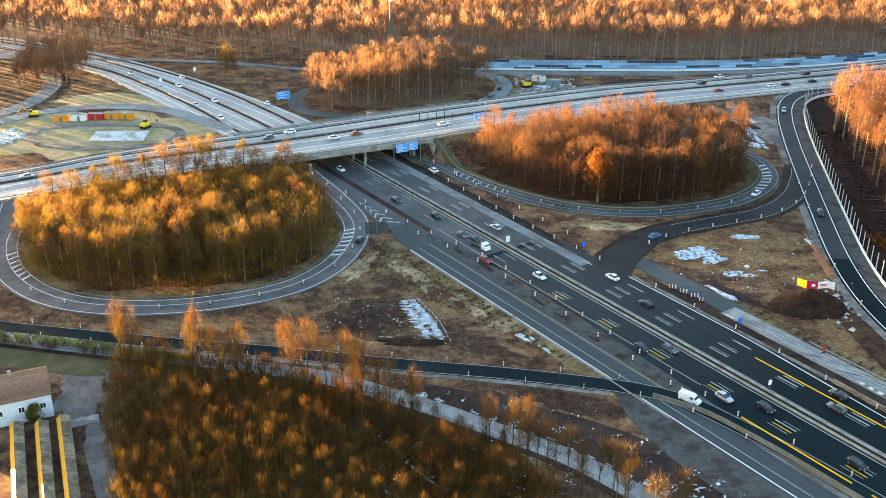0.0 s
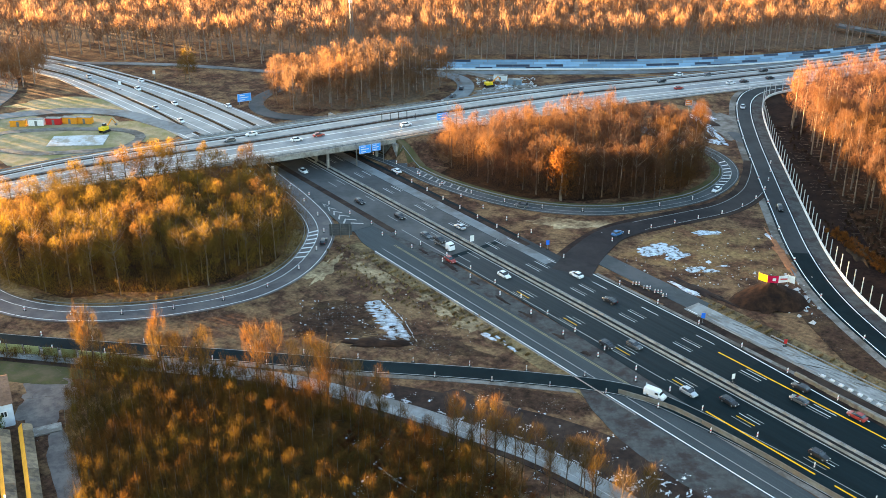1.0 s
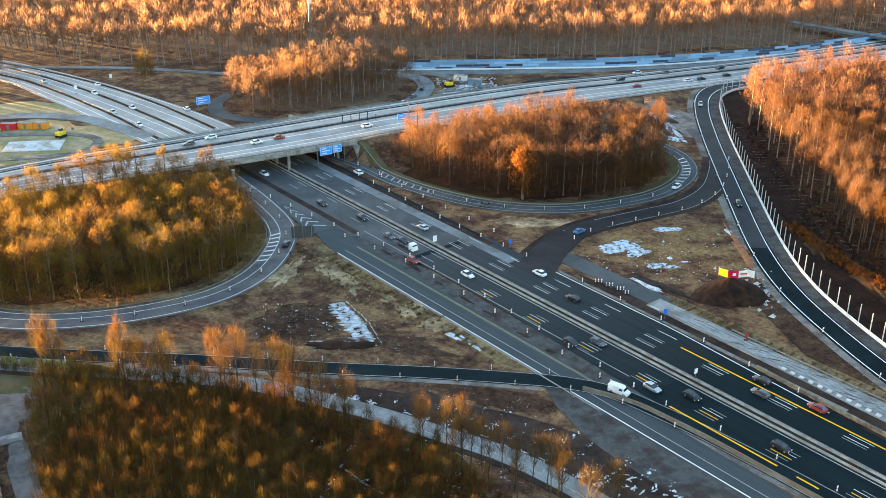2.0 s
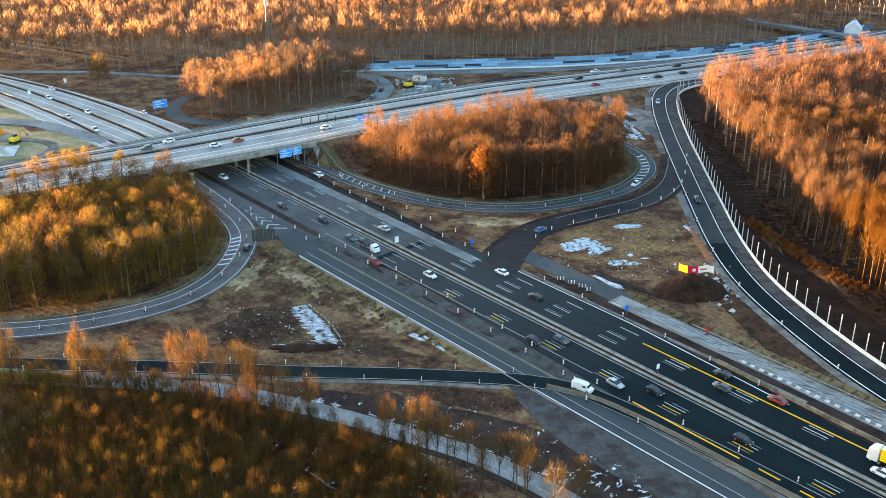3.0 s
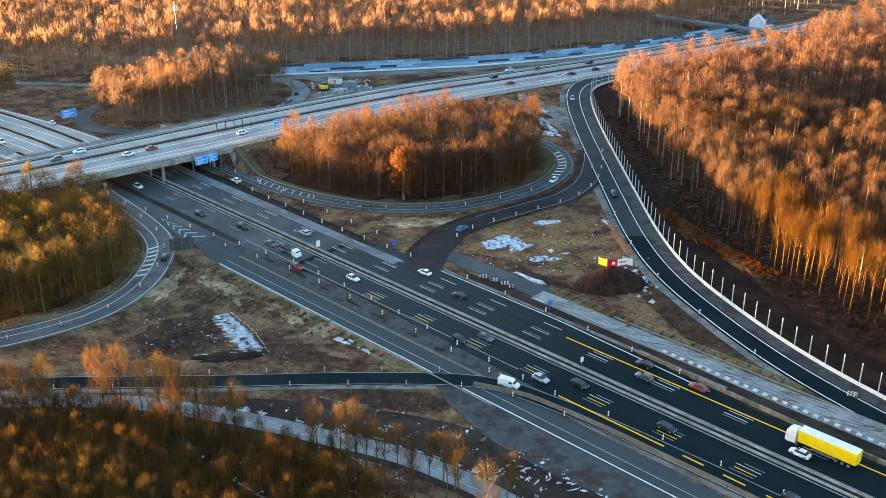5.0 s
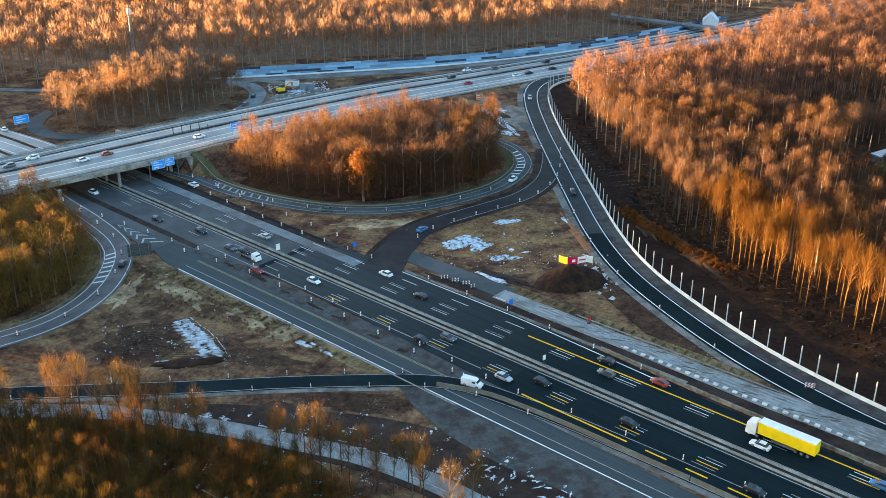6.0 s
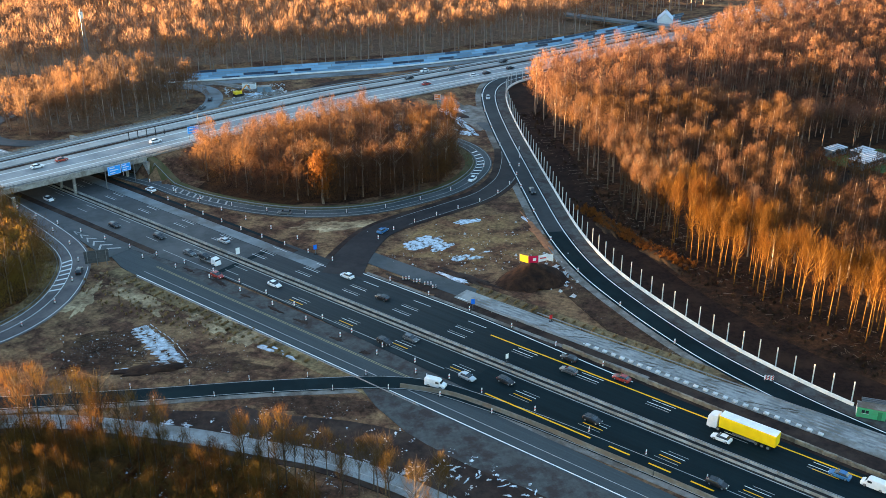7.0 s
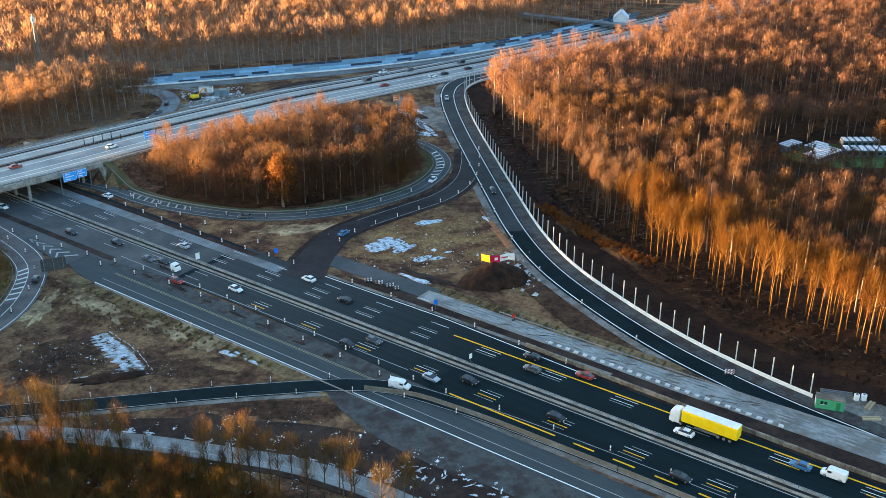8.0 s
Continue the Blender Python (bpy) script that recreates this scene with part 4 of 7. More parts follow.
dashes(main_road, [s + 1 for s in near_r[4:]], 6.9, 5.4, 0.2, M_YELLOW, 0.222)
mid_s = [-20.0 - 18.5 * k for k in range(0, 11)]
for u, w, paint_m in ((4.9, 0.13, M_WHITE), (5.7, 0.12, M_PALE), (8.2, 0.14, M_WHITE), (9.0, 0.12, M_PALE)):
    dashes(main_road, mid_s, u, 5.8, w, paint_m)
dashes(main_road, [s + 1 for s in mid_s[:5]], 12.4, 5.8, 0.14, M_WHITE)
strip_line("edge_line", main_road, motorway(np.arange(-13, 251, 6.0))[::-1], 10.2, 0.4, M_YELLOW, 0.214, 0.0)
strip_line("edge_line", main_road, motorway(np.arange(2, 31, 4.0))[::-1], -12.3, 0.4, M_YELLOW, 0.275, 0.0)
dashes(main_road, [37 + 9.4 * k for k in range(23)], -12.3, 5.0, 0.4, M_YELLOW, 0.275)
strip_line("edge_line", main_road, motorway(np.arange(-120, -10, 6.0))[::-1], -9.8, 0.2, M_PALE, 0.214, 0.0)
strip_line("edge_line", main_road, P_F[::-1], -2.05, 0.25, M_PALE, 0.214, 0.0)
strip_line("edge_line", main_road, P_F[::-1], 1.75, 0.16, M_PALE, 0.214, 0.0)
S_EDGE = np.arange(-70, 30, 6.0)
mribbon("edge_line", S_EDGE, between(S_EDGE, RIGHT_EDGE) - 0.75, between(S_EDGE, RIGHT_EDGE) - 0.5, M_WHITE, main_road, lift=0.214, thick=0.03, height=0.0, across=1)
S_UPF = np.arange(-690, -225, 10.0)
for f in (0.04, 0.15, 0.3, 0.44, 0.58, 0.72, 0.84, 0.97):
    u = between(S_UPF, OLD_LEFT) * (1 - f) + between(S_UPF, OLD_RIGHT) * f
    mribbon("edge_line", S_UPF, u - 0.13, u + 0.13, M_WHITE, old, lift=0.24, thick=0.03, height=0.0, across=1)
# slip road lines
S_DL = np.arange(-112, 251, 6.0)
strip_line("edge_line", slip, motorway(S_DL)[::-1], -24.95, 0.26, M_WHITE, 0.185, 0.0)
strip_line("edge_line", slip, motorway(S_DL)[::-1], -22.2, 0.16, M_PALE, 0.185, 0.0)
for u in (-17.75, -18.2):
    strip_line("edge_line", slip, motorway(np.arange(-112, 0, 6.0))[::-1], u, 0.12, M_TANLINE, 0.185, 0.0)
# ramps and loops
for road, pts, us, lift in ((ramp, P_RAMP, (4.2, -1.3), 0.262), (loop_m, P_LM, (-2.4, 0.5, 2.7), 0.246), (loop_l, P_LL, (-3.7, 0.9, 3.9), 0.242), (lane, P_LANE, (0.9,), 0.195), (access, P_ACC, (-2.5, 2.5), 0.265), (conn, P_CONN[12:], (-3.2, 3.2), 0.238)):
    for u in us:
        strip_line("edge_line", road, pts, u, 0.24 if road is ramp else 0.15, M_WHITE if road in (ramp, loop_l) else M_PALE, lift)


def hatching(road, pts, i0, i1, u0, u1, lift, paint=None):
    """Slanting bars between two edge lines of a loop."""
    d, n = along(pts)
    for i in range(i0, i1):
        a, b = pts[i] + n[i] * u0, pts[i] + n[i] * u1 + d[i] * 1.3
        e = d[i] * 0.35
        q = np.array([a - e, a + e, b + e, b - e])
        z = rise(q) + lift
        mesh_object("hatch_bar", np.column_stack([q, z]).tolist() + np.column_stack([q, z - 0.02]).tolist(), [(3, 2, 1, 0), (0, 1, 5, 4), (1, 2, 6, 5), (2, 3, 7, 6), (3, 0, 4, 7)], paint or M_WHITE, road)


hatching(loop_l, P_LL, 21, 28, 0.9, 3.7, 0.241)
hatching(loop_l, P_LL, 60, 67, 0.9, 3.7, 0.241)
hatching(loop_m, P_LM, 16, 24, -2.2, 0.5, 0.245, M_PALE)
hatching(loop_m, P_LM, 54, 62, -2.2, 0.5, 0.245)

S_GO = np.arange(-158, -127, 3.0)
gore = mribbon("road", S_GO, between(S_GO, [(-158, -19.6), (-128, -23.6)]), between(S_GO, [(-158, -17.6), (-128, -15.6)]), M_ASPH, height=0.0, lift=0.236, thick=0.3)
tagged(gore, "paved gore between loop ramp and slip road with pale chevrons", "road", kind="structure")
for k in range(6):
    s0 = -153 + 3.8 * k
    w, uc = 0.7 + 0.42 * k, -18.7 - 0.17 * k
    for sgn in (-1, 1):
        q = np.array([motorway(a)[0] + AX_N * u for a, u in ((s0, uc), (s0 + 0.9, uc), (s0 + 2.6 + 0.9, uc + sgn * w), (s0 + 2.6, uc + sgn * w))])
        q = q if sgn > 0 else q[::-1]
        mesh_object("hatch_bar", [(*p, 0.244) for p in q] + [(*p, 0.22) for p in q], [(0, 1, 2, 3), (4, 5, 1, 0), (5, 6, 2, 1), (6, 7, 3, 2), (7, 4, 0, 3)], M_PALE, gore)

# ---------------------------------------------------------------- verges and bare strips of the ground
# orange that stands for low sunlight on bare earth
M_SUNEARTH = mat("sun_orange_earth", (0.36, 0.15, 0.07), (0.2, 0.085, 0.045), 0.95, 0.6, 4, 0.5)
for nm, s0, s1, ua, ub, m, lab in (
    ("verge", -150, 0, -17.2, -11.4, M_STRIP, "brownish worn strip with delineators between slip road and motorway"),
    ("verge", -38, 250, 10.9, 21.3, M_MUD, "dark muddy trench strip beside the carriageway"),
    ("verge", -120, -6, -29.8, -25.0, M_GRASS, "narrow dry grass verge"),
    ("verge", -34, 120, 26.0, 30.6, M_GRASS, "dull olive grass verge along the pale carriageway"),
    ("verge", -62, 32, 16.3, 17.6, M_GRAVEL, "pale gravel edge of the carriageway"),
    ("verge", -207, -70, 9.4, 13.2, M_GREYASPH, "pale worn strip of old carriageway"),
):
    sr = np.arange(s0, s1 + 1, 6.0)
    lift = (0.212 if m in (M_BARR, M_GREYASPH) else 0.142) + 0.0001 * abs(s0) % 0.01
    tagged(mribbon(nm, sr, ua, ub, m, height=0.0, lift=lift, thick=0.2), lab, "verge", kind="structure")
S_GR = np.arange(-26, 250, 6.0)
tagged(mribbon("verge", S_GR, between(S_GR, [(-26, -26.2), (-15, -31.5), (0, -35.6), (15, -36), (30, -34.5), (250, -34.5)]), -25.2, M_STRIP, height=0.0, lift=0.146, thick=0.2), "grey gravel shoulder with stones", "verge", kind="structure")
for k, (sb, ub, lb) in enumerate(((-65.6, -14.6, 3.2), (-55.5, -14.8, 2.4), (-90, -13.4, 3.6), (-78, -14.2, 1.8), (-42, -15.6, 2.2), (-32, -16.0, 1.5), (-103, -13.6, 2.6))):
    xb, yb, _ = place_on(sb, ub)
    patch("soil_island", xb, yb, lb, 0.55 + 0.1 * (k % 3), M_ANGLE, M_MUD, "low island of brown soil on the worn strip", 0.2, 0.35, 120 + k, bumps=0.12)
tagged(ribbon("verge", P_RAMP[2:], -6.3, -1.9, M_STRIP, lift=0.2, thick=0.3), "grey gravelly shoulder between the ramp and the fence", "verge", kind="structure")
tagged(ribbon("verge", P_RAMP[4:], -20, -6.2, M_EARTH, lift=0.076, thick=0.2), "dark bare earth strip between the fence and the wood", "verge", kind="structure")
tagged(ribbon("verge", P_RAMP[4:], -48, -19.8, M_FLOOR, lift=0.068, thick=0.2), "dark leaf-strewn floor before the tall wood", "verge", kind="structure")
R_LOW = P_RAMP[(P_RAMP[:, 1] < 232) & (P_RAMP[:, 1] > 140)]
tagged(ribbon("verge", R_LOW, 7.2, np.interp(R_LOW[:, 1], [140, 180, 232], [8, 16, 14]), M_PLOUGH, lift=0.09, thick=0.2), "dark bare earth with old grass below the ramp", "verge", kind="structure")
tagged(ribbon("verge", P_RAMP[8:-6], 4.9, 7.4, M_GRAVEL, lift=0.082, thick=0.2), "gravel shoulder of the new ramp", "verge", kind="structure")
tagged(ribbon("verge", P_LL, 4.4, 8.5, M_GRASS, lift=0.088, thick=0.2), "dry grass verge inside the loop", "verge", kind="structure")
tagged(ribbon("verge", P_LM[6:-4], -6.6, -3.0, M_VERGE, lift=0.094, thick=0.2), "dull green verge below the oval wood", "verge", kind="structure")
tagged(ribbon("verge", P_ACC[30:], 2.7, 4.3, M_GRAVEL, lift=0.100, thick=0.2), "gravel shoulder of the works road", "verge", kind="structure")
tagged(ribbon("verge", P_LANE, 2.4, 4.2, M_MUD, lift=0.106, thick=0.2), "dark muddy verge of the lane", "verge", kind="structure")
LN = P_LANE[(P_LANE[:, 0] > -16)]
tagged(ribbon("verge", LN, np.interp(LN[:, 0], [-16, 10, 40], [-6, -12, -17]), -2.4, M_MUD, lift=0.124, thick=0.2), "dark soil strip beside the lane strewn with snow crumbs", "verge", kind="structure")
tagged(ribbon("verge", P_CONN, -6.0, -3.2, M_MUD, lift=0.112, thick=0.2), "muddy shoulder of the connection", "verge", kind="structure")
tagged(ribbon("verge", P_CONN[10:], 3.2, 5.0, M_MUD, lift=0.118, thick=0.2), "muddy shoulder of the connection", "verge", kind="structure")

patch("field", 0, 228, 30, 17, -35, M_FIELD, "trampled dry grass with bare brown soil", 0.05, 0.3, 1, bumps=0.12)
patch("field", -11, 263, 4.5, 15, 30, M_BLEACH, "yellowed grass beside the slip road", 0.07, 0.4, 2, bumps=0.2)
patch("field", 9, 240, 3.8, 11, 35, M_BLEACH, "yellowed grass drift on the slope", 0.075, 0.4, 16, bumps=0.2)
patch("field", 18, 228, 4.5, 8, 35, M_BLEACH, "bleached grass on the slope", 0.08, 0.45, 17, bumps=0.2)
patch("field", -24, 262, 2.6, 10, -20, M_BLEACH, "bleached grass beside the loop", 0.085, 0.45, 18, bumps=0.2)
patch("field", -18, 232.5, 13, 10.5, -12, M_PLOUGH, "dark harrowed soil on the filled slope", 0.125, 0.15, 19, bumps=0.06)
FURROWS = [spline([(-29 + 0.25 * k, 223.5 + 1.05 * k), (-19, 225.3 + 1.02 * k), (-8 - 0.35 * k, 222.8 + 1.0 * k)], 1.5) for k in range(18)]
furrow_v, furrow_f = [], []
for line in FURROWS:
    z = rise(line)
    for i, (x, y) in enumerate(line):
        b = len(furrow_v)
        furrow_v += [(x, y - 0.28, z[i] + 0.1), (x, y, z[i] + 0.26), (x, y + 0.28, z[i] + 0.1)]
        if i:
            furrow_f += [(b - 3, b, b + 1, b - 2), (b - 2, b + 1, b + 2, b - 1)]
tagged(mesh_object("furrows", furrow_v, furrow_f, M_PLOUGH, None), "low harrowed ridges of dark soil on the slope", "furrows", kind="stuff")
patch("field", 129.5, 372, 2.8, 9, 10, M_ASPH, "square of old asphalt beside the ramp", 0.2, 0.1, 28)
patch("earth_bank", -7.8, 219.8, 9.2, 2.3, -4, M_HEAP, "dark earth bank below the snow fan", 0.2, 0.2, 88, bumps=0.8)
# sunlit strip beside the ramp, painted as a coloured patch
patch("field", 110, 267, 1.3, 15, -3, M_SUNEARTH, "bare earth edge along the ramp, low sun painted on in orange", 0.17, 0.35, 89, bumps=0.3)
patch("field", 6, 219, 12, 5, -20, M_PLOUGH, "dark churned soil", 0.12, 0.35, 3, bumps=0.3)
patch("field", 90, 270, 24, 17, 12, M_DIG, "reddish bare building ground", 0.08, 0.25, 5, bumps=0.2)
patch("field", 94, 262, 15, 10, 30, M_DIG, "sparse dry grass on the building ground", 0.12, 0.4, 6, bumps=0.15)
patch("field", 52, 292, 13, 4.2, -8, M_BLEACH, "dry grass wedge between two ramps", 0.1, 0.3, 7)
patch("field", 68, 240.5, 2.2, 15, 34.5, M_MUD, "wet dark mud", 0.13, 0.3, 9)
patch("field", 79.5, 245, 1.8, 11, 36, M_MUD, "wet dark mud along the old stub", 0.132, 0.4, 98, bumps=0.4)
patch("field", 27, 194, 13, 4.6, -24, M_PLOUGH, "dark reddish soil between the lane and the works road", 0.07, 0.3, 8)
patch("field", 16, 188, 16, 5.2, -31, M_MUD, "dark soil strip strewn with snow crumbs", 0.1, 0.25, 10)
patch("field", 128, 390, 9, 26, 8, M_GRAVEL, "grey gravel between loop and ramp", 0.1, 0.25, 11)
patch("field", 115, 396, 8, 14, 20, M_MUD, "dark soil beside the gravel", 0.16, 0.3, 12)
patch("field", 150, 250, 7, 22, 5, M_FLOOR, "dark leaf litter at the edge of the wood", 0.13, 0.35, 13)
patch("field", 133.5, 268, 2.5, 11, -6, M_LITTER, "rusty bracken along the bank", 0.14, 0.4, 14, bumps=0.8)
patch("field", 138, 244, 3, 12, 8, M_LITTER, "rusty bracken along the bank", 0.16, 0.4, 15, bumps=0.9)
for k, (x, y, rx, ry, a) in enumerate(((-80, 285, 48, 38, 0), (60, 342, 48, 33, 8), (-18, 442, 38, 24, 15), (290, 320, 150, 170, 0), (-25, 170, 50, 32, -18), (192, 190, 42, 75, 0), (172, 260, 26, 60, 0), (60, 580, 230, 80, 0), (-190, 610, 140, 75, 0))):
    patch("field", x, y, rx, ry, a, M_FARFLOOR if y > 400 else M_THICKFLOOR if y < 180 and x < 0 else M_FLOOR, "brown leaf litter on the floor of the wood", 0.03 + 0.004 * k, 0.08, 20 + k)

# snow that has not melted
M_PATCHY = mat("patchy_snow", (0.54, 0.64, 0.72), (0.38, 0.46, 0.53), 0.6, 1.2, 5, 0.5, c=(0.06, 0.045, 0.035), cscale=0.75)
SNOW = [(75, 271.5, 7.0, 4.6, 15, 0.28), (79, 267, 4.8, 2.6, 35, 0.3), (72, 268.5, 3.0, 1.4, -10, 0.3), (92, 283, 4.6, 1.9, 5, 0.22), (88, 266.5, 2.4, 1.5, 5, 0.25), (82, 258, 3.0, 1.6, 20, 0.28), (86, 256.6, 2.4, 1.2, -5, 0.28), (90, 259, 1.9, 1.1, 10, 0.25), (87, 262.5, 1.2, 0.8, 40, 0.3), (110.6, 279, 0.8, 3.4, 8, 0.3), (120.5, 386, 2.0, 15, 8, 0.5), (119, 368, 1.8, 5, 30, 0.5), (125, 399, 1.4, 5, 20, 0.5), (76, 246, 1.0, 6, 35, 0.4), (104, 241, 1.2, 3.5, 40, 0.4), (104, 236, 0.8, 3, 40, 0.4), (20, 222, 0.8, 3.5, 35, 0.35), (25, 216, 0.6, 2.4, 35, 0.35), (22.5, 221, 0.4, 2.5, 38, 0.4), (-170, 377, 5, 12, 10, 0.4), (60, 440, 5, 2.5, 0, 0.6), (47, 448, 6, 2.5, 30, 0.6), (40, 437, 4, 2, 0, 0.6)]
# a fan of thin snow left in parallel harrow furrows
fan_rng = np.random.default_rng(77)
F_A, F_B, F_C, F_D = (np.array(q) for q in ((-7.6, 243.0), (1.6, 219.3), (-11.9, 240.7), (-4.8, 219.6)))
for k in range(40):
    f = k / 39
    c0, c1 = F_C * (1 - f) + F_D * f, F_A * (1 - f) + F_B * f + (1.0 * math.sin(math.pi * f), 0)
    c0, c1 = c0 + (c1 - c0) * fan_rng.uniform(-0.1, 0.2), c1 + (c0 - c1) * fan_rng.uniform(0.0, 0.12) + (0, -0.7)
    for a, b in ((0.0, fan_rng.uniform(0.35, 0.6)), (fan_rng.uniform(0.4, 0.65), 1.0)):
        p, q = c0 + (c1 - c0) * a, c0 + (c1 - c0) * b
        mid, way = (p + q) / 2, q - p
        SNOW.append((mid[0], mid[1], 0.06 + 0.15 * fan_rng.random(), np.linalg.norm(way) / 2, math.degrees(math.atan2(way[1], way[0])) - 90, 0.35))
# the ridge of snow along its lower side, and crumbs along the crest of the bank
for k in range(12):
    f = (k + 0.5) / 12
    x, y = F_A * (1 - f) + F_B * f + (0.5 + 1.1 * math.sin(math.pi * f) + fan_rng.normal() * 0.12, 0)
    SNOW.append((x, y, fan_rng.uniform(0.04, 0.09), fan_rng.uniform(0.5, 1.1), 7 * math.cos(math.pi * f) + math.degrees(math.atan2(F_B[1] - F_A[1], F_B[0] - F_A[0])) - 90, 0.3))
for k in range(9):
    SNOW.append((-15.5 + 1.6 * k + fan_rng.normal() * 0.3, 221.9 - 0.12 * k, 0.09, fan_rng.uniform(0.4, 0.9), -92, 0.4))
for k in range(30):
    SNOW.append((fan_rng.uniform(-30, -10), fan_rng.uniform(223, 243), fan_rng.uniform(0.06, 0.16), fan_rng.uniform(0.1, 0.35), fan_rng.uniform(0, 180), 0.4))
# a broken rim of snow along the upper edge of the lane, and thin snow at its end
lane_d, lane_n = along(P_LANE)
for i in range(len(P_LANE)):
    if -12 < P_LANE[i][0] < 46 and fan_rng.random() < 0.7:
        x, y = P_LANE[i] - lane_n[i] * fan_rng.uniform(2.8, 3.6)
        SNOW.append((x, y, fan_rng.uniform(0.1, 0.3), fan_rng.uniform(0.6, 1.8), math.degrees(math.atan2(lane_d[i][1], lane_d[i][0])) - 90, 0.5))
for k in range(26):
    f = k / 25
    SNOW.append((47 + 17 * f + fan_rng.normal() * 1.2, 165 - 15.5 * f + fan_rng.normal() * 1.6, fan_rng.uniform(0.12, 0.4), fan_rng.uniform(0.3, 1.0), fan_rng.uniform(0, 180), 0.6))
for k, (x, y, rx, ry, a, r) in enumerate(SNOW):
    ob = patch("snow_patch", x, y, rx, ry, a, M_PATCHY if rx > 1.4 else M_SNOW, "patch of old half-melted snow on bare soil", 0.29 if rx < 1.4 and x < 6 and y > 215 else 0.19, r, 60 + k, bumps=0.1, category="snow", n=48 if rx > 1 else 16)
    ob["kind"] = "stuff"


# ---------------------------------------------------------------- scattered stones and clods
def rubble(spots, size, material, label, seed):
    rng = np.random.default_rng(seed)
    V, F = [], []
    base = np.array([(1, 0, 0), (-1, 0, 0), (0, 1, 0), (0, -1, 0), (0, 0, 0.9), (0, 0, -0.3)], float)
    tri = [(0, 2, 4), (2, 1, 4), (1, 3, 4), (3, 0, 4), (2, 0, 5), (1, 2, 5), (3, 1, 5), (0, 3, 5)]
    z = rise(spots)
    for (x, y), g in zip(spots, z):
        k = size * rng.lognormal(0, 0.5)
        v = base * rng.uniform(0.6, 1.4, (6, 1)) * k + (x, y, g + 0.12)
        F += [tuple(i + len(V) for i in t) for t in tri]
        V += v.tolist()
    return tagged(mesh_object("rubble", V, F, material, None), label, "rubble", kind="stuff")


M_PALESTONE = mat("pale_stones", (0.5, 0.5, 0.5), (0.3, 0.29, 0.28), 0.9, 3, 8, 0.2, per="island")
spots = [(x, y) for x, y in zip(rng.normal(2, 13, 170), rng.normal(226, 9, 170)) if ((np.array([x, y]) - AX_O) @ AX_N) < -29 and y > 211 - 0.18 * x + 4 and math.hypot(x + 78, y - 288) > 58]
rubble(spots, 0.1, M_PALESTONE, "pale stones and snow crumbs on the bare slope", 1)
dl, nl = along(P_LANE)
spots = []
for _ in range(13000):
    i = rng.integers(len(P_LANE))
    off = -2.7 - abs(rng.normal()) * 1.3 if rng.random() < 0.6 else rng.uniform(-16, -3)
    x, y = P_LANE[i] + nl[i] * off + rng.normal(size=2) * 0.5
    if -12 < x < 60 and noise.noise((x * 0.3, y * 0.3, 7)) > 0.04 and (np.array([x, y]) - AX_O) @ AX_N < -28.5 and y < 206 - 0.18 * x - 6:
        spots.append((float(x), float(y)))
rubble(spots, 0.12, M_SNOW, "snow crumbs strewn over dark soil", 2)
spots = [(float(x), float(y)) for x, y in zip(rng.uniform(-14, 30, 2600), rng.uniform(150, 192, 2600)) if y < 186 - 0.65 * (x - 5) - 4 and noise.noise((x * 0.25, y * 0.25, 3)) > 0.18]
rubble(spots, 0.11, M_SNOW, "snow crumbs on the dark floor of the thin thicket", 6)
spots = [(x, y) for x, y in zip(rng.normal(88, 12, 260), rng.normal(262, 9, 260))]
rubble(spots, 0.16, M_PALESTONE, "stones and clods on the building ground", 3)
spots = [(x, y) for x, y in zip(rng.normal(104, 3, 90), rng.normal(240, 4, 90))]
rubble(spots, 0.4, M_PALESTONE, "broken rubble beside the earth heap", 4)
spots = [(x, y) for x, y in zip(rng.uniform(33, 60, 330), rng.uniform(436, 462, 330)) if abs(noise.noise((x * 0.2, y * 0.2, 9))) > 0.12]
rubble(spots, 0.32, M_PALESTONE, "rubble and building waste near the far loop", 5)

# ---------------------------------------------------------------- median, barriers, guard rails
sr = np.arange(-212, 251, 6.0)
M_DARKGAP = mat("dark_gravel_gap", (0.022, 0.022, 0.022), (0.012, 0.012, 0.012), 0.9, 1.0, 10, 0.4, c=(0.035, 0.031, 0.028), cscale=0.3)
median = mribbon("median_strip", sr, -1.7, 1.4, M_DARKGAP, height=0.0, lift=0.23, thick=0.2)
tagged(median, "dark narrow median strip of the motorway", "median", kind="structure")


def barrier_mesh(length, material):
    """A concrete safety barrier with a stepped, tapering profile."""
    prof = [(-0.32, 0), (-0.32, 0.1), (-0.16, 0.32), (-0.10, 0.9), (0.10, 0.9), (0.16, 0.32), (0.32, 0.1), (0.32, 0)]
    v = [(x, y, z) for x in (-length / 2, length / 2) for y, z in prof]
    n = len(prof)
    f = [(i, i + 1, n + i + 1, n + i) for i in range(n - 1)] + [tuple(range(n))[::-1], tuple(range(n, 2 * n))]
    me = bpy.data.meshes.new("barrier_segment")
    me.from_pydata(v, [], f)
    me.materials.append(material)
    return me


B6 = barrier_mesh(5.9, M_PALEBARR)
for u in (-1.1, 0.75):
    top = tagged(new("median_barrier"), "row of concrete safety barriers along the median", "barrier")
    for s in np.arange(-207, 250, 6.0):
        x, y, _ = place_on(s, u)
        ob = new("barrier_segment", B6)
        ob.parent = top
        ob.matrix_basis = pose(x, y, 0.2, 0, 0, M_ANGLE) @ Matrix.Diagonal((1, 0.6, 0.62, 1))
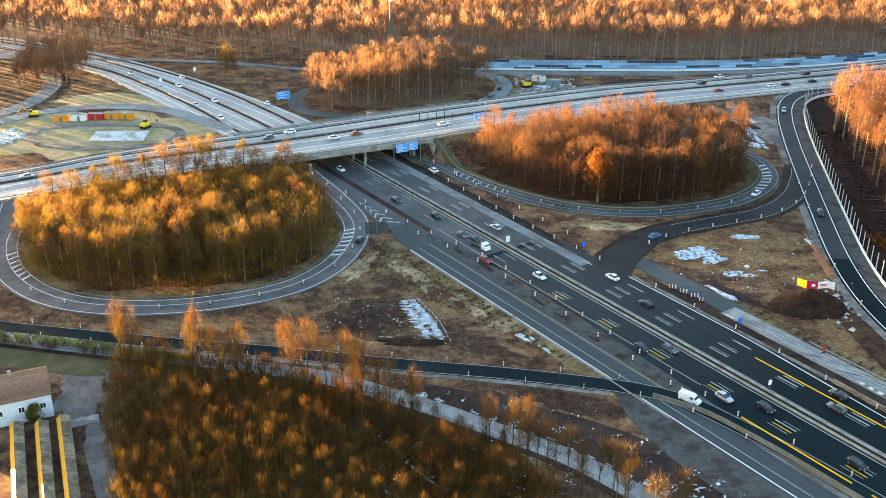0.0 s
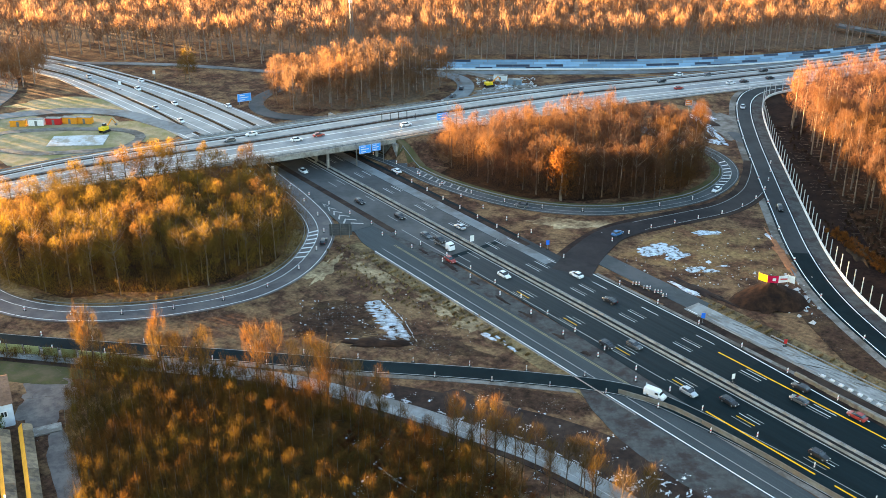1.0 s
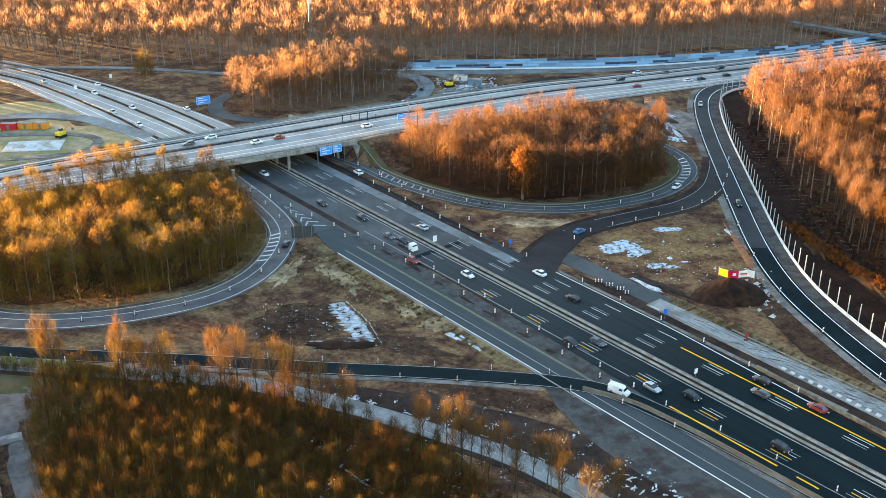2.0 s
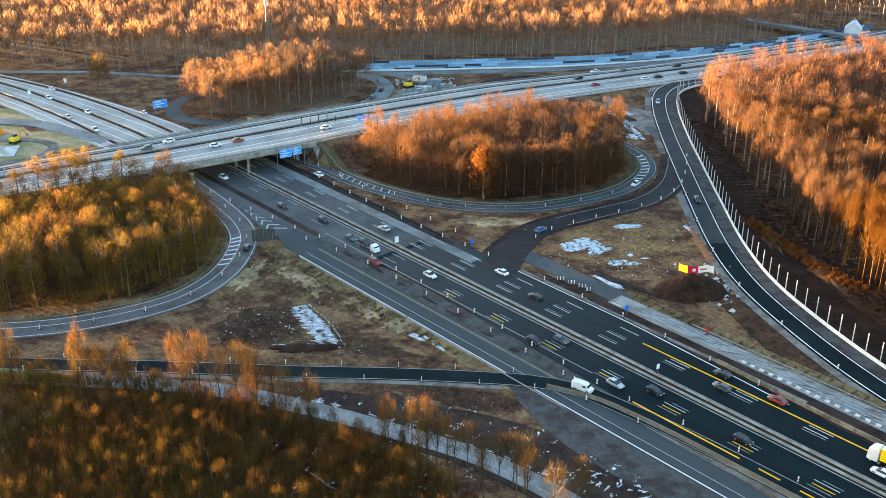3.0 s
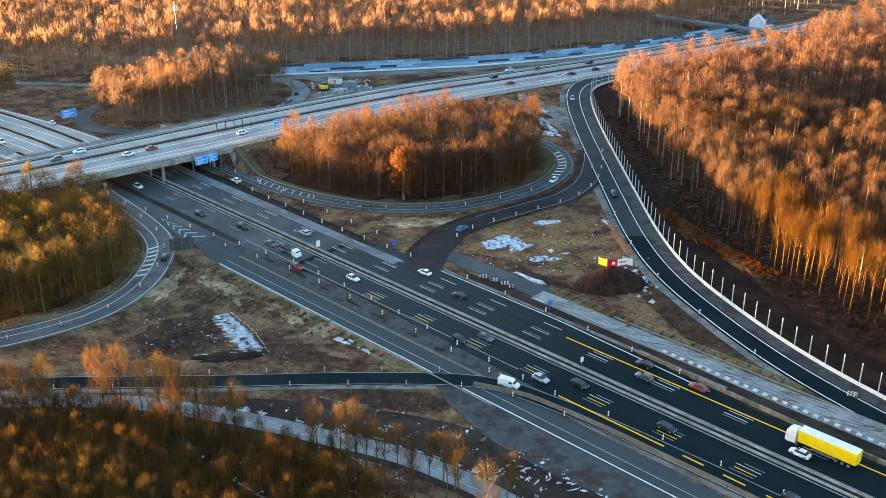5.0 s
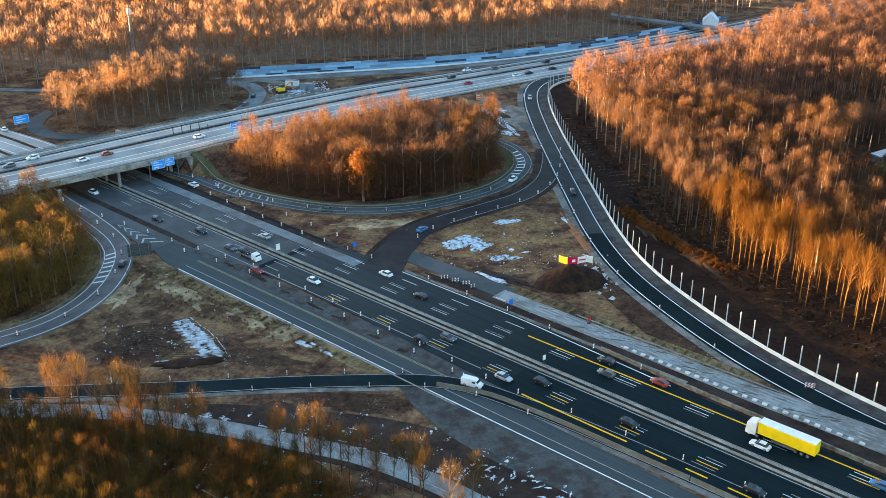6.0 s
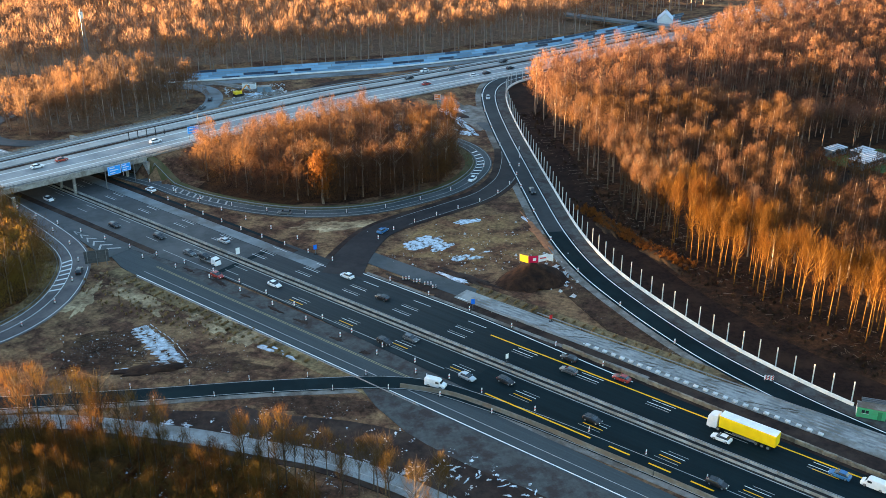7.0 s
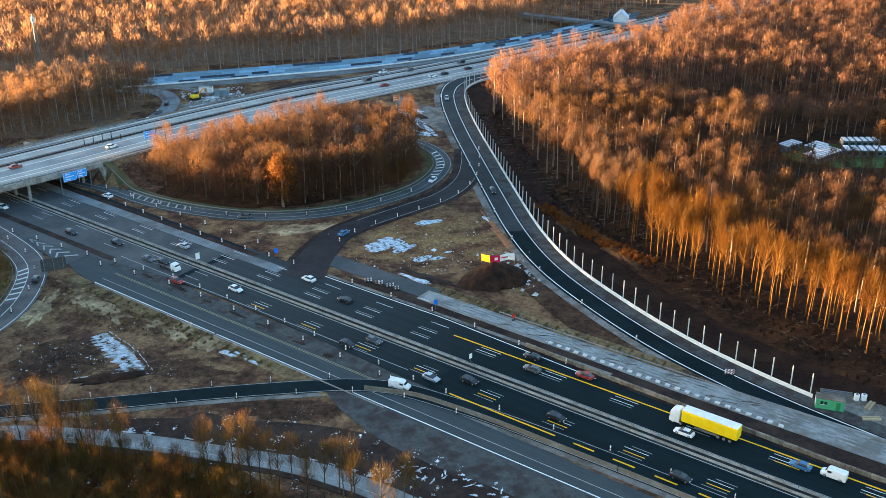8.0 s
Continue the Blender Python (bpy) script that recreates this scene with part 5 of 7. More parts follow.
side = tagged(new("side_barrier"), "low dirty concrete barrier between works road and slip road", "barrier")
B3 = barrier_mesh(3.5, M_BARR)
SIDE = spline([(49, 194.2), (57.5, 188.6), (64.4, 181), (72.5, 170.7), (80.5, 159.5), (89.4, 147.1), (104, 126), (120, 102)], 3.0)
dS, _ = along(SIDE)
for p, d in zip(SIDE, dS):
    ob = new("barrier_segment", B3)
    ob.parent = side
    ob.matrix_basis = pose(p[0], p[1], 0.05, 0, 0, math.degrees(math.atan2(d[1], d[0]))) @ Matrix.Diagonal((1, 1.3, 1.25, 1))


def guardrail(pts, label, height=None, every=6):
    """A steel W-beam on posts along plan points."""
    top = tagged(new("guard_rail"), label, "guard rail")
    d, n = along(pts)
    z = rise(pts) if height is None else np.broadcast_to(height, len(pts))
    prof = [(-0.05, 0.42), (0.04, 0.48), (-0.02, 0.58), (0.04, 0.68), (-0.05, 0.75), (-0.08, 0.75), (-0.08, 0.42)]
    k = len(pts)
    V = [(*(pts[i] + n[i] * y), z[i] + h) for y, h in prof for i in range(k)]
    F = [(j * k + i, (j + 1) % 7 * k + i, (j + 1) % 7 * k + i + 1, j * k + i + 1) for j in range(7) for i in range(k - 1)]
    mesh_object("rail_beam", V, F, M_STEEL, top)
    bm = bmesh.new()
    block(bm, -0.06, 0.06, -0.08, 0.04, -0.3, 0.7)
    me = bpy.data.meshes.new("rail_post")
    bm.to_mesh(me), bm.free()
    me.materials.append(M_STEEL)
    walked = 0.0
    for i in range(k):
        if i and (walked := walked + np.linalg.norm(pts[i] - pts[i - 1])) < every:
            continue
        walked = 0.0
        ob = new("rail_post", me)
        ob.parent = top
        ob.matrix_basis = pose(*pts[i], float(z[i]), 0, 0, math.degrees(math.atan2(d[i][1], d[i][0])))
    return top


guardrail(motorway(np.arange(-110, -2, 4.0)) - AX_N * 26.2, "steel guard rail along the slip road", 0.1, 8)
guardrail(motorway(np.arange(-28, 10, 4.0)) + AX_N * 20.1, "steel guard rail along the pale carriageway", 0.25, 6)
guardrail(motorway(np.arange(-10, 100, 4.0)) + AX_N * 26.6, "old steel guard rail in dry grass", 0.1, 8)
guardrail(P_LL[10:55] + along(P_LL)[1][10:55] * 5.0, "steel guard rail inside the loop", None, 8)
guardrail(P_LM[6:60] - along(P_LM)[1][6:60] * 3.6, "steel guard rail inside the oval loop", None, 8)
S_DARK = np.arange(-560, -238, 8.0)
for pairs in ([(-560, -2), (-364, -7.2), (-306, -15), (-254, -19.8), (-238, -20)], [(-560, 6), (-383, 3.7), (-326, -2.6), (-277, -7), (-238, -8)], [(-560, 10), (-366, 8.4), (-321, 7.0), (-263, 3.3), (-238, 2.5)]):
    u = between(S_DARK, pairs)
    guardrail(motorway(S_DARK) + AX_N * u[:, None], "steel guard rail on a dark strip beyond the bridge", 0.2, 16)
    tagged(mribbon("median_strip", S_DARK, u - 0.9, u + 0.9, M_LITTER, height=0.0, lift=0.26, thick=0.3), "dark planted strip between carriageways", "median", kind="structure")
tagged(mribbon("median_strip", np.arange(-204, -118, 6.0), -13.6, -11.4, M_MUD, height=0.0, lift=0.25, thick=0.3), "dark soil strip between two carriageways", "median", kind="structure")
tagged(mribbon("median_strip", np.arange(-190, -82, 6.0), 13.2, 15.2, M_MUD, height=0.0, lift=0.26, thick=0.3), "dark soil strip beside the exit lane", "median", kind="structure")

# row of square concrete blocks along the pale carriageway
bm = bmesh.new()
block(bm, -0.55, 0.55, -0.42, 0.42, 0, 0.42, 0.05)
me_block = bpy.data.meshes.new("block")
bm.to_mesh(me_block), bm.free()
me_block.materials.append(mat("white_concrete", (0.62, 0.63, 0.62), (0.45, 0.45, 0.44), 0.8, 1, 10, 0.2))
row = tagged(new("block_row"), "row of white square concrete blocks with gaps", "barrier")
for s in np.arange(9, 68, 2.45):
    ob = new("block", me_block)
    ob.parent = row
    ob.matrix_basis = pose(*place_on(s, 20.75 - 0.022 * (s - 13), 0.29), 0, 0, M_ANGLE + 1.3)

S_K = np.arange(8, 70, 6.0)
tagged(mribbon("kerb", S_K, 21.35 - 0.022 * (S_K - 13), 21.55 - 0.022 * (S_K - 13), M_CONC, height=0.0, lift=0.42, thick=0.3), "thin pale concrete kerb behind the blocks", "kerb", kind="structure")
M_TRACK = mat("tyre_polished_asphalt", (0.16, 0.17, 0.172), (0.12, 0.128, 0.13), 0.6, 0.3, 20, 0.1, c=(0.28, 0.29, 0.285), cscale=0.2)
for u in (21.9, 23.3, 24.5, 25.7):
    mribbon("tyre_track", np.arange(-27, 119, 6.0), u - 0.3, u + 0.3, M_TRACK, grey, "darker tyre track", lift=0.306, thick=0.02, height=0.0, across=1)
mribbon("edge_line", np.arange(-32, 9, 4.0), 20.95, 21.15, M_WHITE, grey, lift=0.308, thick=0.02, height=0.0, across=1)
# sweeps of spilt earth across the pale carriageway
sweep_rng = np.random.default_rng(41)
for k in range(22):
    s0, u0 = sweep_rng.uniform(-24, 62), sweep_rng.uniform(21.6, 25.4)
    xs, ys, _ = place_on(s0, u0)
    patch("dirt_sweep", xs, ys, sweep_rng.uniform(1.2, 3.4), sweep_rng.uniform(0.12, 0.32), M_ANGLE + sweep_rng.uniform(14, 32), M_SPILL, "thin sweep of spilt earth on the carriageway", 0.309, 0.4, 200 + k)
# tan retaining wall beside the trench
wall_c = tagged(new("retaining_wall"), "low tan concrete wall segments between carriageway and trench", "wall")
bm = bmesh.new()
block(bm, -1.46, 1.46, -0.28, 0.28, -0.2, 1.0, 0.04)
me_w = bpy.data.meshes.new("wall_segment")
bm.to_mesh(me_w), bm.free()
me_w.materials.append(mat("tan_concrete", (0.24, 0.20, 0.145), (0.15, 0.12, 0.088), 0.9, 0.7, 10, 0.25, c=(0.12, 0.09, 0.07), cscale=0.35, per="object"))
for s in np.arange(6, 250, 3.0):
    ob = new("wall_segment", me_w)
    ob.parent = wall_c
    ob.matrix_basis = pose(*place_on(s, float(between(s, RIGHT_EDGE)) + 1.4, 0.1), 0, 0, M_ANGLE)

# ---------------------------------------------------------------- the bridge
bridge = tagged(new("road_bridge"), "concrete motorway bridge with steel railings over the lower road", "bridge")
B_IN = (C_XY[:, 0] > -74) & (C_XY[:, 0] < 20)
B_XY, B_W, B_Z = C_XY[B_IN], C_W[B_IN], C_Z[B_IN]
ribbon("deck_slab", B_XY, -B_W + 0.3, B_W - 0.3, M_CONC, bridge, height=B_Z, lift=-0.95, thick=0.4, across=4)
for sgn, nm in ((1, "edge_beam"), (-1, "edge_beam")):
    e0 = B_W * sgn
    ribbon(nm, B_XY, np.minimum(e0 - 0.35, e0 + 0.35), np.maximum(e0 - 0.35, e0 + 0.35), M_CONC, bridge, "weathered concrete edge beam", lift=0.6, thick=1.7, height=B_Z, across=1)
    pts = B_XY + along(B_XY)[1] * e0[:, None]
    for h in (0.95, 1.3, 1.65):
        ribbon("handrail", pts, -0.05, 0.05, M_STEEL, bridge, lift=h, thick=0.1, height=B_Z, across=1)
    bm = bmesh.new()
    block(bm, -0.06, 0.06, -0.06, 0.06, 0.4, 1.65)
    me = bpy.data.meshes.new("rail_post")
    bm.to_mesh(me), bm.free()
    me.materials.append(M_STEEL)
    fine = spline(np.column_stack([pts, B_Z]), 2.5)
    for p in fine:
        ob = new("rail_post", me)
        ob.parent = bridge
        ob.matrix_basis = pose(*p)
for u in (-21.8, 0.2, 21.0):
    for k in range(5):
        f = -17 + 8.5 * k
        mid = np.array([-20.0, 370.5])
        # walk along the lower road's direction from the bridge axis
        base = mid + AX_N * (u - (mid - AX_O) @ AX_N) / (AX_N @ AX_N) - AX_D * f
        tube_part("pier", (base[0], base[1], -0.2), (base[0], base[1], 5.6), 0.55, M_CONC, bridge, sides=12)
for u in (-30.5, 25.5):
    base = np.array([-20.0, 370.5])
    base = base + AX_N * (u - (base - AX_O) @ AX_N)
    ob = box_part("abutment", (-24, 24, -0.6, 0.6, -0.5, 5.75), M_CONC, bridge, "stained concrete abutment wall", 0.05)
    ob.matrix_basis = pose(base[0], base[1], 0, 0, 0, M_ANGLE)
# markings and lanes on the crossing road
M_CLANE = mat("worn_grey_lane", (0.21, 0.215, 0.22), (0.16, 0.165, 0.17), 0.55, 0.3, 20, 0.1, c=(0.26, 0.26, 0.26), cscale=0.06)
ribbon("pale_lane", C_XY, C_W * 0.10, C_W * 0.42, M_CLANE, cross, "greyer worn lane", lift=0.37, thick=0.1, height=C_Z, across=3)
for f in (-0.93, -0.62, -0.30, 0.06, 0.45, 0.66, 0.9):
    ribbon("edge_line", C_XY, C_W * f - 0.14, C_W * f + 0.14, M_WHITE, cross, lift=0.39, thick=0.03, height=C_Z, across=1)
dark = ribbon("median_strip", C_XY, C_W * -0.2 - 0.9, C_W * -0.2 + 0.9, M_MUD, height=C_Z, lift=0.42, thick=0.3)
tagged(dark, "dark soil strip between the upper carriageways", "median", kind="structure")
dark = ribbon("median_strip", C_XY[18:], C_W[18:] * -0.72 - 0.5, C_W[18:] * -0.72 + 0.5, M_MUD, height=C_Z[18:], lift=0.42, thick=0.3)
tagged(dark, "dark soil strip beside the upper exit lane", "median", kind="structure")
for f in (-0.2, -0.72, 0.97, -0.99):
    guardrail(C_XY[12:] + along(C_XY)[1][12:] * (C_W[12:] * f)[:, None], "steel guard rail on the crossing road", C_Z[12:] + 0.35, 10)
# bollard-like posts of a removed gantry on the median
for k in range(5):
    x, y = -9 + 3.2 * k, 375.5 + 1.2 * k
    p = tagged(new("steel_post"), "dark steel post standing in the median of the bridge", "post", group="median posts on the bridge")
    p.matrix_basis = pose(x, y, 6.9)
    box_part("shaft", (-0.14, 0.14, -0.14, 0.14, 0, 3.6 if k < 4 else 2.0), M_RUBBER, p, "", 0.02)
    box_part("foot_plate", (-0.3, 0.3, -0.3, 0.3, 0, 0.12), M_STEEL, p)

# ---------------------------------------------------------------- wall of solar panels
def even(pts, step):
    """Plan points at even distances along a line."""
    l = np.concatenate([[0], np.cumsum(np.linalg.norm(np.diff(pts, axis=0), axis=1))])
    t = np.arange(0, l[-1], step)
    return np.column_stack([np.interp(t, l, pts[:, 0]), np.interp(t, l, pts[:, 1])])


P_SOL = even(spline([(-10, 481), (21, 478.6), (54, 477.2), (82, 476.6), (109, 476), (138, 477.8), (168, 481.5), (200, 489.5), (218, 495), (250, 507), (300, 527)], 4.2), 4.0)
service = ribbon("road", P_SOL + along(P_SOL)[1] * 7.5, -2.6, 2.6, M_GREYASPH, lift=0.25)
tagged(service, "pale service road below the solar wall", "road", kind="structure")
tagged(ribbon("verge", P_SOL + along(P_SOL)[1] * 2.8, -2, 2, M_GRAVEL, lift=0.2), "gravel bank below the solar wall", "verge", kind="structure")
solar = tagged(new("solar_wall"), "long sloping wall of pale blue solar panels on steel supports", "solar panels")
bm = bmesh.new()
block(bm, -3.96, 3.96, -0.03, 0.03, -0.56, 0.56)
me_pan = bpy.data.meshes.new("panel")
bm.to_mesh(me_pan), bm.free()
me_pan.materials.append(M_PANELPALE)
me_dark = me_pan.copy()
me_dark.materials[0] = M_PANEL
bm = bmesh.new()
block(bm, -3.98, 3.98, -0.06, -0.034, -0.6, -0.54), block(bm, -3.98, 3.98, -0.06, -0.034, 0.54, 0.6), block(bm, -3.98, -3.9, -0.06, -0.034, -0.54, 0.54), block(bm, 3.9, 3.98, -0.06, -0.034, -0.54, 0.54)
me_fr = bpy.data.meshes.new("panel_frame")
bm.to_mesh(me_fr), bm.free()
me_fr.materials.append(M_STEEL)
dS, nS = along(P_SOL)
sol_rng = np.random.default_rng(12)
for i in range(0, len(P_SOL), 2):
    a = math.degrees(math.atan2(dS[i][1], dS[i][0]))
    for r in range(4):
        off = nS[i] * (0.95 - 0.62 * r) + dS[i] * (1.9 * r)
        m = pose(P_SOL[i][0] + off[0], P_SOL[i][1] + off[1], 0.75 + 1.02 * r, 0, 0, a) @ pose(0, 0, 0, -31 + 1.2 * math.sin(i * 1.7 + r), 0, 0)
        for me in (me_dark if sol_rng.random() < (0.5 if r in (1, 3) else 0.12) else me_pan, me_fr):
            ob = new("panel" if me is not me_fr else "panel_frame", me)
            ob.parent = solar
            ob.matrix_basis = m
tagged(ribbon("plinth", P_SOL + nS * 2.0, -0.2, 0.2, M_WHITEPLASTIC, None, lift=0.8, thick=0.9), "white concrete plinth below the solar wall", "wall", kind="structure")

# ---------------------------------------------------------------- noise fence posts with white plinth along the ramp
dR, nR = along(P_RAMP)
P_FEN = P_RAMP - nR * 6.1
i_end = int(np.argmin(np.abs(P_RAMP[:, 1] - 152)))
plinth = ribbon("plinth", P_FEN[5:i_end], -0.14, 0.14, mat("white_precast_plinth", (0.78, 0.77, 0.74), (0.68, 0.66, 0.62), 0.7, 0.6, 10, 0.1), None, lift=1.1, thick=1.3, across=1)
tagged(plinth, "white precast plinth along the foot of the fence", "wall", kind="structure")
length = np.concatenate([[0], np.cumsum(np.linalg.norm(np.diff(P_FEN[5:i_end], axis=0), axis=1))])
post = tagged(new("fence_post"), "tall white steel post of an unfinished noise fence", "post", group="posts of the noise fence")
bm = bmesh.new()
block(bm, -0.11, 0.11, -0.012, 0.012, 0, 6.3), block(bm, -0.11, -0.09, -0.1, 0.1, 0, 6.3), block(bm, 0.09, 0.11, -0.1, 0.1, 0, 6.3)
part("shaft", bm, mat("pale_galvanised_post", (0.66, 0.67, 0.68), (0.52, 0.53, 0.54), 0.5, 2, 10, 0.05, metal=0.3), post)
box_part("foot_plate", (-0.25, 0.25, -0.25, 0.25, 0, 0.15), M_CONC, post)
for k, l in enumerate(np.arange(2.0, length[-1], 4.9)):
    x, y = (np.interp(l, length, P_FEN[5:i_end][:, c]) for c in (0, 1))
    copy_thing(post, pose(float(x), float(y), float(rise([(x, y)])[0]), 0, 0, 80))
for o in (*post.children_recursive, post):
    bpy.data.objects.remove(o)


# ---------------------------------------------------------------- vehicles
def paint(name, c, rough=0.3, metal=0.0):
    return mat(name, c, tuple(v * 0.85 for v in c), rough, 0.8, 10, 0.0, metal=metal, clear=0.5)


PAINT = {"white": paint("white_car_paint", (0.75, 0.76, 0.77)), "black": paint("black_car_paint", (0.02, 0.02, 0.022)), "silver": paint("silver_car_paint", (0.5, 0.52, 0.54), 0.35, 0.5), "red": paint("dark_red_car_paint", (0.32, 0.04, 0.03)), "blue": paint("blue_car_paint", (0.04, 0.15, 0.32)), "grey": paint("grey_car_paint", (0.12, 0.125, 0.13), 0.35, 0.4)}
M_GLASS = mat("dark_window_glass", (0.02, 0.024, 0.028), (0.03, 0.034, 0.038), 0.08, 1, 5, 0, spec=0.8)
M_LAMP = mat("clear_headlamp", (0.8, 0.8, 0.75), (0.7, 0.7, 0.66), 0.15, 1, 5, 0)
M_TAIL = mat("red_tail_lamp", (0.5, 0.02, 0.02), (0.4, 0.02, 0.02), 0.2, 1, 5, 0)
M_RIM = mat("alloy_rim", (0.45, 0.46, 0.47), (0.35, 0.36, 0.37), 0.35, 1, 5, 0, metal=0.8)


def loft(stations):
    """A closed hull through cross sections: (x, half width at bottom, half width at top, z bottom, z top, shoulder radius)."""
    bm = bmesh.new()
    rings = []
    for x, wb, wt, z0, z1, r in stations:
        prof = [(-wb, z0), (-wb, z0 + (z1 - z0) * 0.55), (-wt, z1 - r), (-wt + r, z1), (wt - r, z1), (wt, z1 - r), (wb, z0 + (z1 - z0) * 0.55), (wb, z0)]
        rings.append([bm.verts.new((x, y, z)) for y, z in prof])
    n = len(rings[0])
    for a, b in zip(rings, rings[1:]):
        for j in range(n):
            bm.faces.new((a[j], a[(j + 1) % n], b[(j + 1) % n], b[j]))
    bm.faces.new(rings[0][::-1]), bm.faces.new(rings[-1])
    bmesh.ops.recalc_face_normals(bm, faces=bm.faces)
    return bm


def wheels(top, xs, track, r=0.33, w=0.22):
    for x in xs:
        for sgn in (-1, 1):
            y = sgn * track
            t = tube_part("wheel", (x, y - w / 2, r), (x, y + w / 2, r), r, M_RUBBER, top, "black tyre", sides=14)
            tube_part("rim", (x, y + sgn * w * 0.42, r), (x, y + sgn * w * 0.56, r), r * 0.62, M_RIM, t, sides=10)


def car(colour, words, estate=False):
    """A passenger car that points along +x, on the road at z 0."""
    top = tagged(new("car"), f"{words} passenger car on the asphalt", "car", group="cars on the interchange")
    m = PAINT[colour]
    part("body", loft([(-2.2, 0.72, 0.66, 0.35, 0.82, 0.08), (-2.05, 0.84, 0.78, 0.25, 0.95, 0.1), (-1.2, 0.89, 0.84, 0.22, 0.98, 0.08), (0.7, 0.89, 0.84, 0.22, 0.96, 0.08), (1.6, 0.87, 0.78, 0.24, 0.84, 0.1), (2.1, 0.78, 0.66, 0.28, 0.68, 0.1), (2.22, 0.66, 0.58, 0.36, 0.6, 0.06)]), m, top, smooth=False)
    back = -2.0 if estate else -1.7
    part("window_band", loft([(back, 0.74, 0.6, 0.9, 0.98, 0.02), (back + 0.45, 0.8, 0.62, 0.9, 1.40, 0.06), (0.1, 0.8, 0.63, 0.9, 1.42, 0.06), (1.05, 0.78, 0.66, 0.88, 0.98, 0.02)]), M_GLASS, top, "dark tinted glass")
    part("roof", loft([(back + 0.42, 0.6, 0.58, 1.38, 1.43, 0.02), (-0.6, 0.62, 0.6, 1.40, 1.47, 0.02), (0.12, 0.62, 0.58, 1.39, 1.45, 0.02)]), m, top)
    for sgn in (-1, 1):
        box_part("headlight", (2.06, 2.2, sgn * 0.52 - 0.16, sgn * 0.52 + 0.16, 0.55, 0.68), M_LAMP, top, "", 0.02)
        box_part("tail_light", (-2.2, -2.12, sgn * 0.58 - 0.14, sgn * 0.58 + 0.14, 0.66, 0.82), M_TAIL, top, "", 0.02)
        box_part("side_mirror", (0.62, 0.78, sgn * 0.98 - 0.1, sgn * 0.98 + 0.1, 0.92, 1.06), m, top, "", 0.03)
    wheels(top, (-1.35, 1.35), 0.78)
    return top


def van(words):
    top = tagged(new("van"), f"{words} delivery van with a high roof", "van", group="vans on the interchange")
    m = PAINT["white"]
    part("body", loft([(-2.5, 0.86, 0.8, 0.3, 1.95, 0.1), (-2.35, 0.95, 0.86, 0.25, 2.1, 0.14), (0.7, 0.95, 0.86, 0.25, 2.12, 0.14), (1.1, 0.95, 0.84, 0.25, 2.02, 0.14), (1.75, 0.94, 0.8, 0.25, 1.25, 0.1), (2.4, 0.88, 0.76, 0.28, 1.05, 0.1), (2.55, 0.78, 0.7, 0.36, 0.8, 0.06)]), m, top)
    bm = bmesh.new()
    q = [bm.verts.new(v) for v in ((1.16, -0.76, 1.93), (1.16, 0.76, 1.93), (1.74, 0.8, 1.29), (1.74, -0.8, 1.29))]
    bm.faces.new(q)
    bmesh.ops.solidify(bm, geom=bm.faces[:], thickness=-0.03)
    part("windscreen", bm, M_GLASS, top, "dark windscreen")
    for sgn in (-1, 1):
        box_part("side_window", (0.35, 1.2, sgn * 0.94 - 0.015, sgn * 0.94 + 0.015, 1.25, 1.75), M_GLASS, top, "", 0.01)
        box_part("headlight", (2.42, 2.55, sgn * 0.6 - 0.14, sgn * 0.6 + 0.14, 0.7, 0.9), M_LAMP, top, "", 0.02)
        box_part("tail_light", (-2.53, -2.46, sgn * 0.76 - 0.06, sgn * 0.76 + 0.06, 0.8, 1.2), M_TAIL, top, "", 0.02)
    wheels(top, (-1.5, 1.6), 0.84, 0.35)
    return top


def articulated_truck():
    top = tagged(new("truck"), "white lorry with a long yellow box trailer", "truck")
    y = mat("yellow_tarpaulin", (0.82, 0.58, 0.01), (0.74, 0.5, 0.01), 0.55, 0.6, 3, 0.15)
    part("cab", loft([(5.9, 1.2, 1.15, 0.6, 3.3, 0.12), (6.1, 1.24, 1.18, 0.45, 3.6, 0.15), (7.6, 1.24, 1.16, 0.4, 3.4, 0.2), (8.1, 1.2, 1.1, 0.4, 2.9, 0.2), (8.25, 1.15, 1.0, 0.45, 1.6, 0.1)]), PAINT["white"], top, "white driver's cab")
    box_part("trailer_box", (-7.0, 5.5, -1.26, 1.26, 1.15, 3.95), y, top, "yellow tarpaulin sides", 0.05)
    box_part("trailer_roof", (-7.02, 5.52, -1.27, 1.27, 3.95, 4.02), PAINT["white"], top, "white roof", 0.02)
    box_part("chassis", (-6.8, 7.6, -0.5, 0.5, 0.7, 1.1), M_RUBBER, top)
    box_part("side_guard", (-3.0, 2.4, -1.24, 1.24, 0.45, 0.85), M_STEEL, top, "", 0.03)
    box_part("windscreen", (8.08, 8.2, -1.02, 1.02, 1.75, 2.75), M_GLASS, top, "", 0.03)
    box_part("rear_door", (-7.06, -7.0, -1.2, 1.2, 1.2, 3.9), y, top)
    wheels(top, (-5.6, -4.3, -3.0, 5.6, 7.4), 1.05, 0.5, 0.32)
    return top


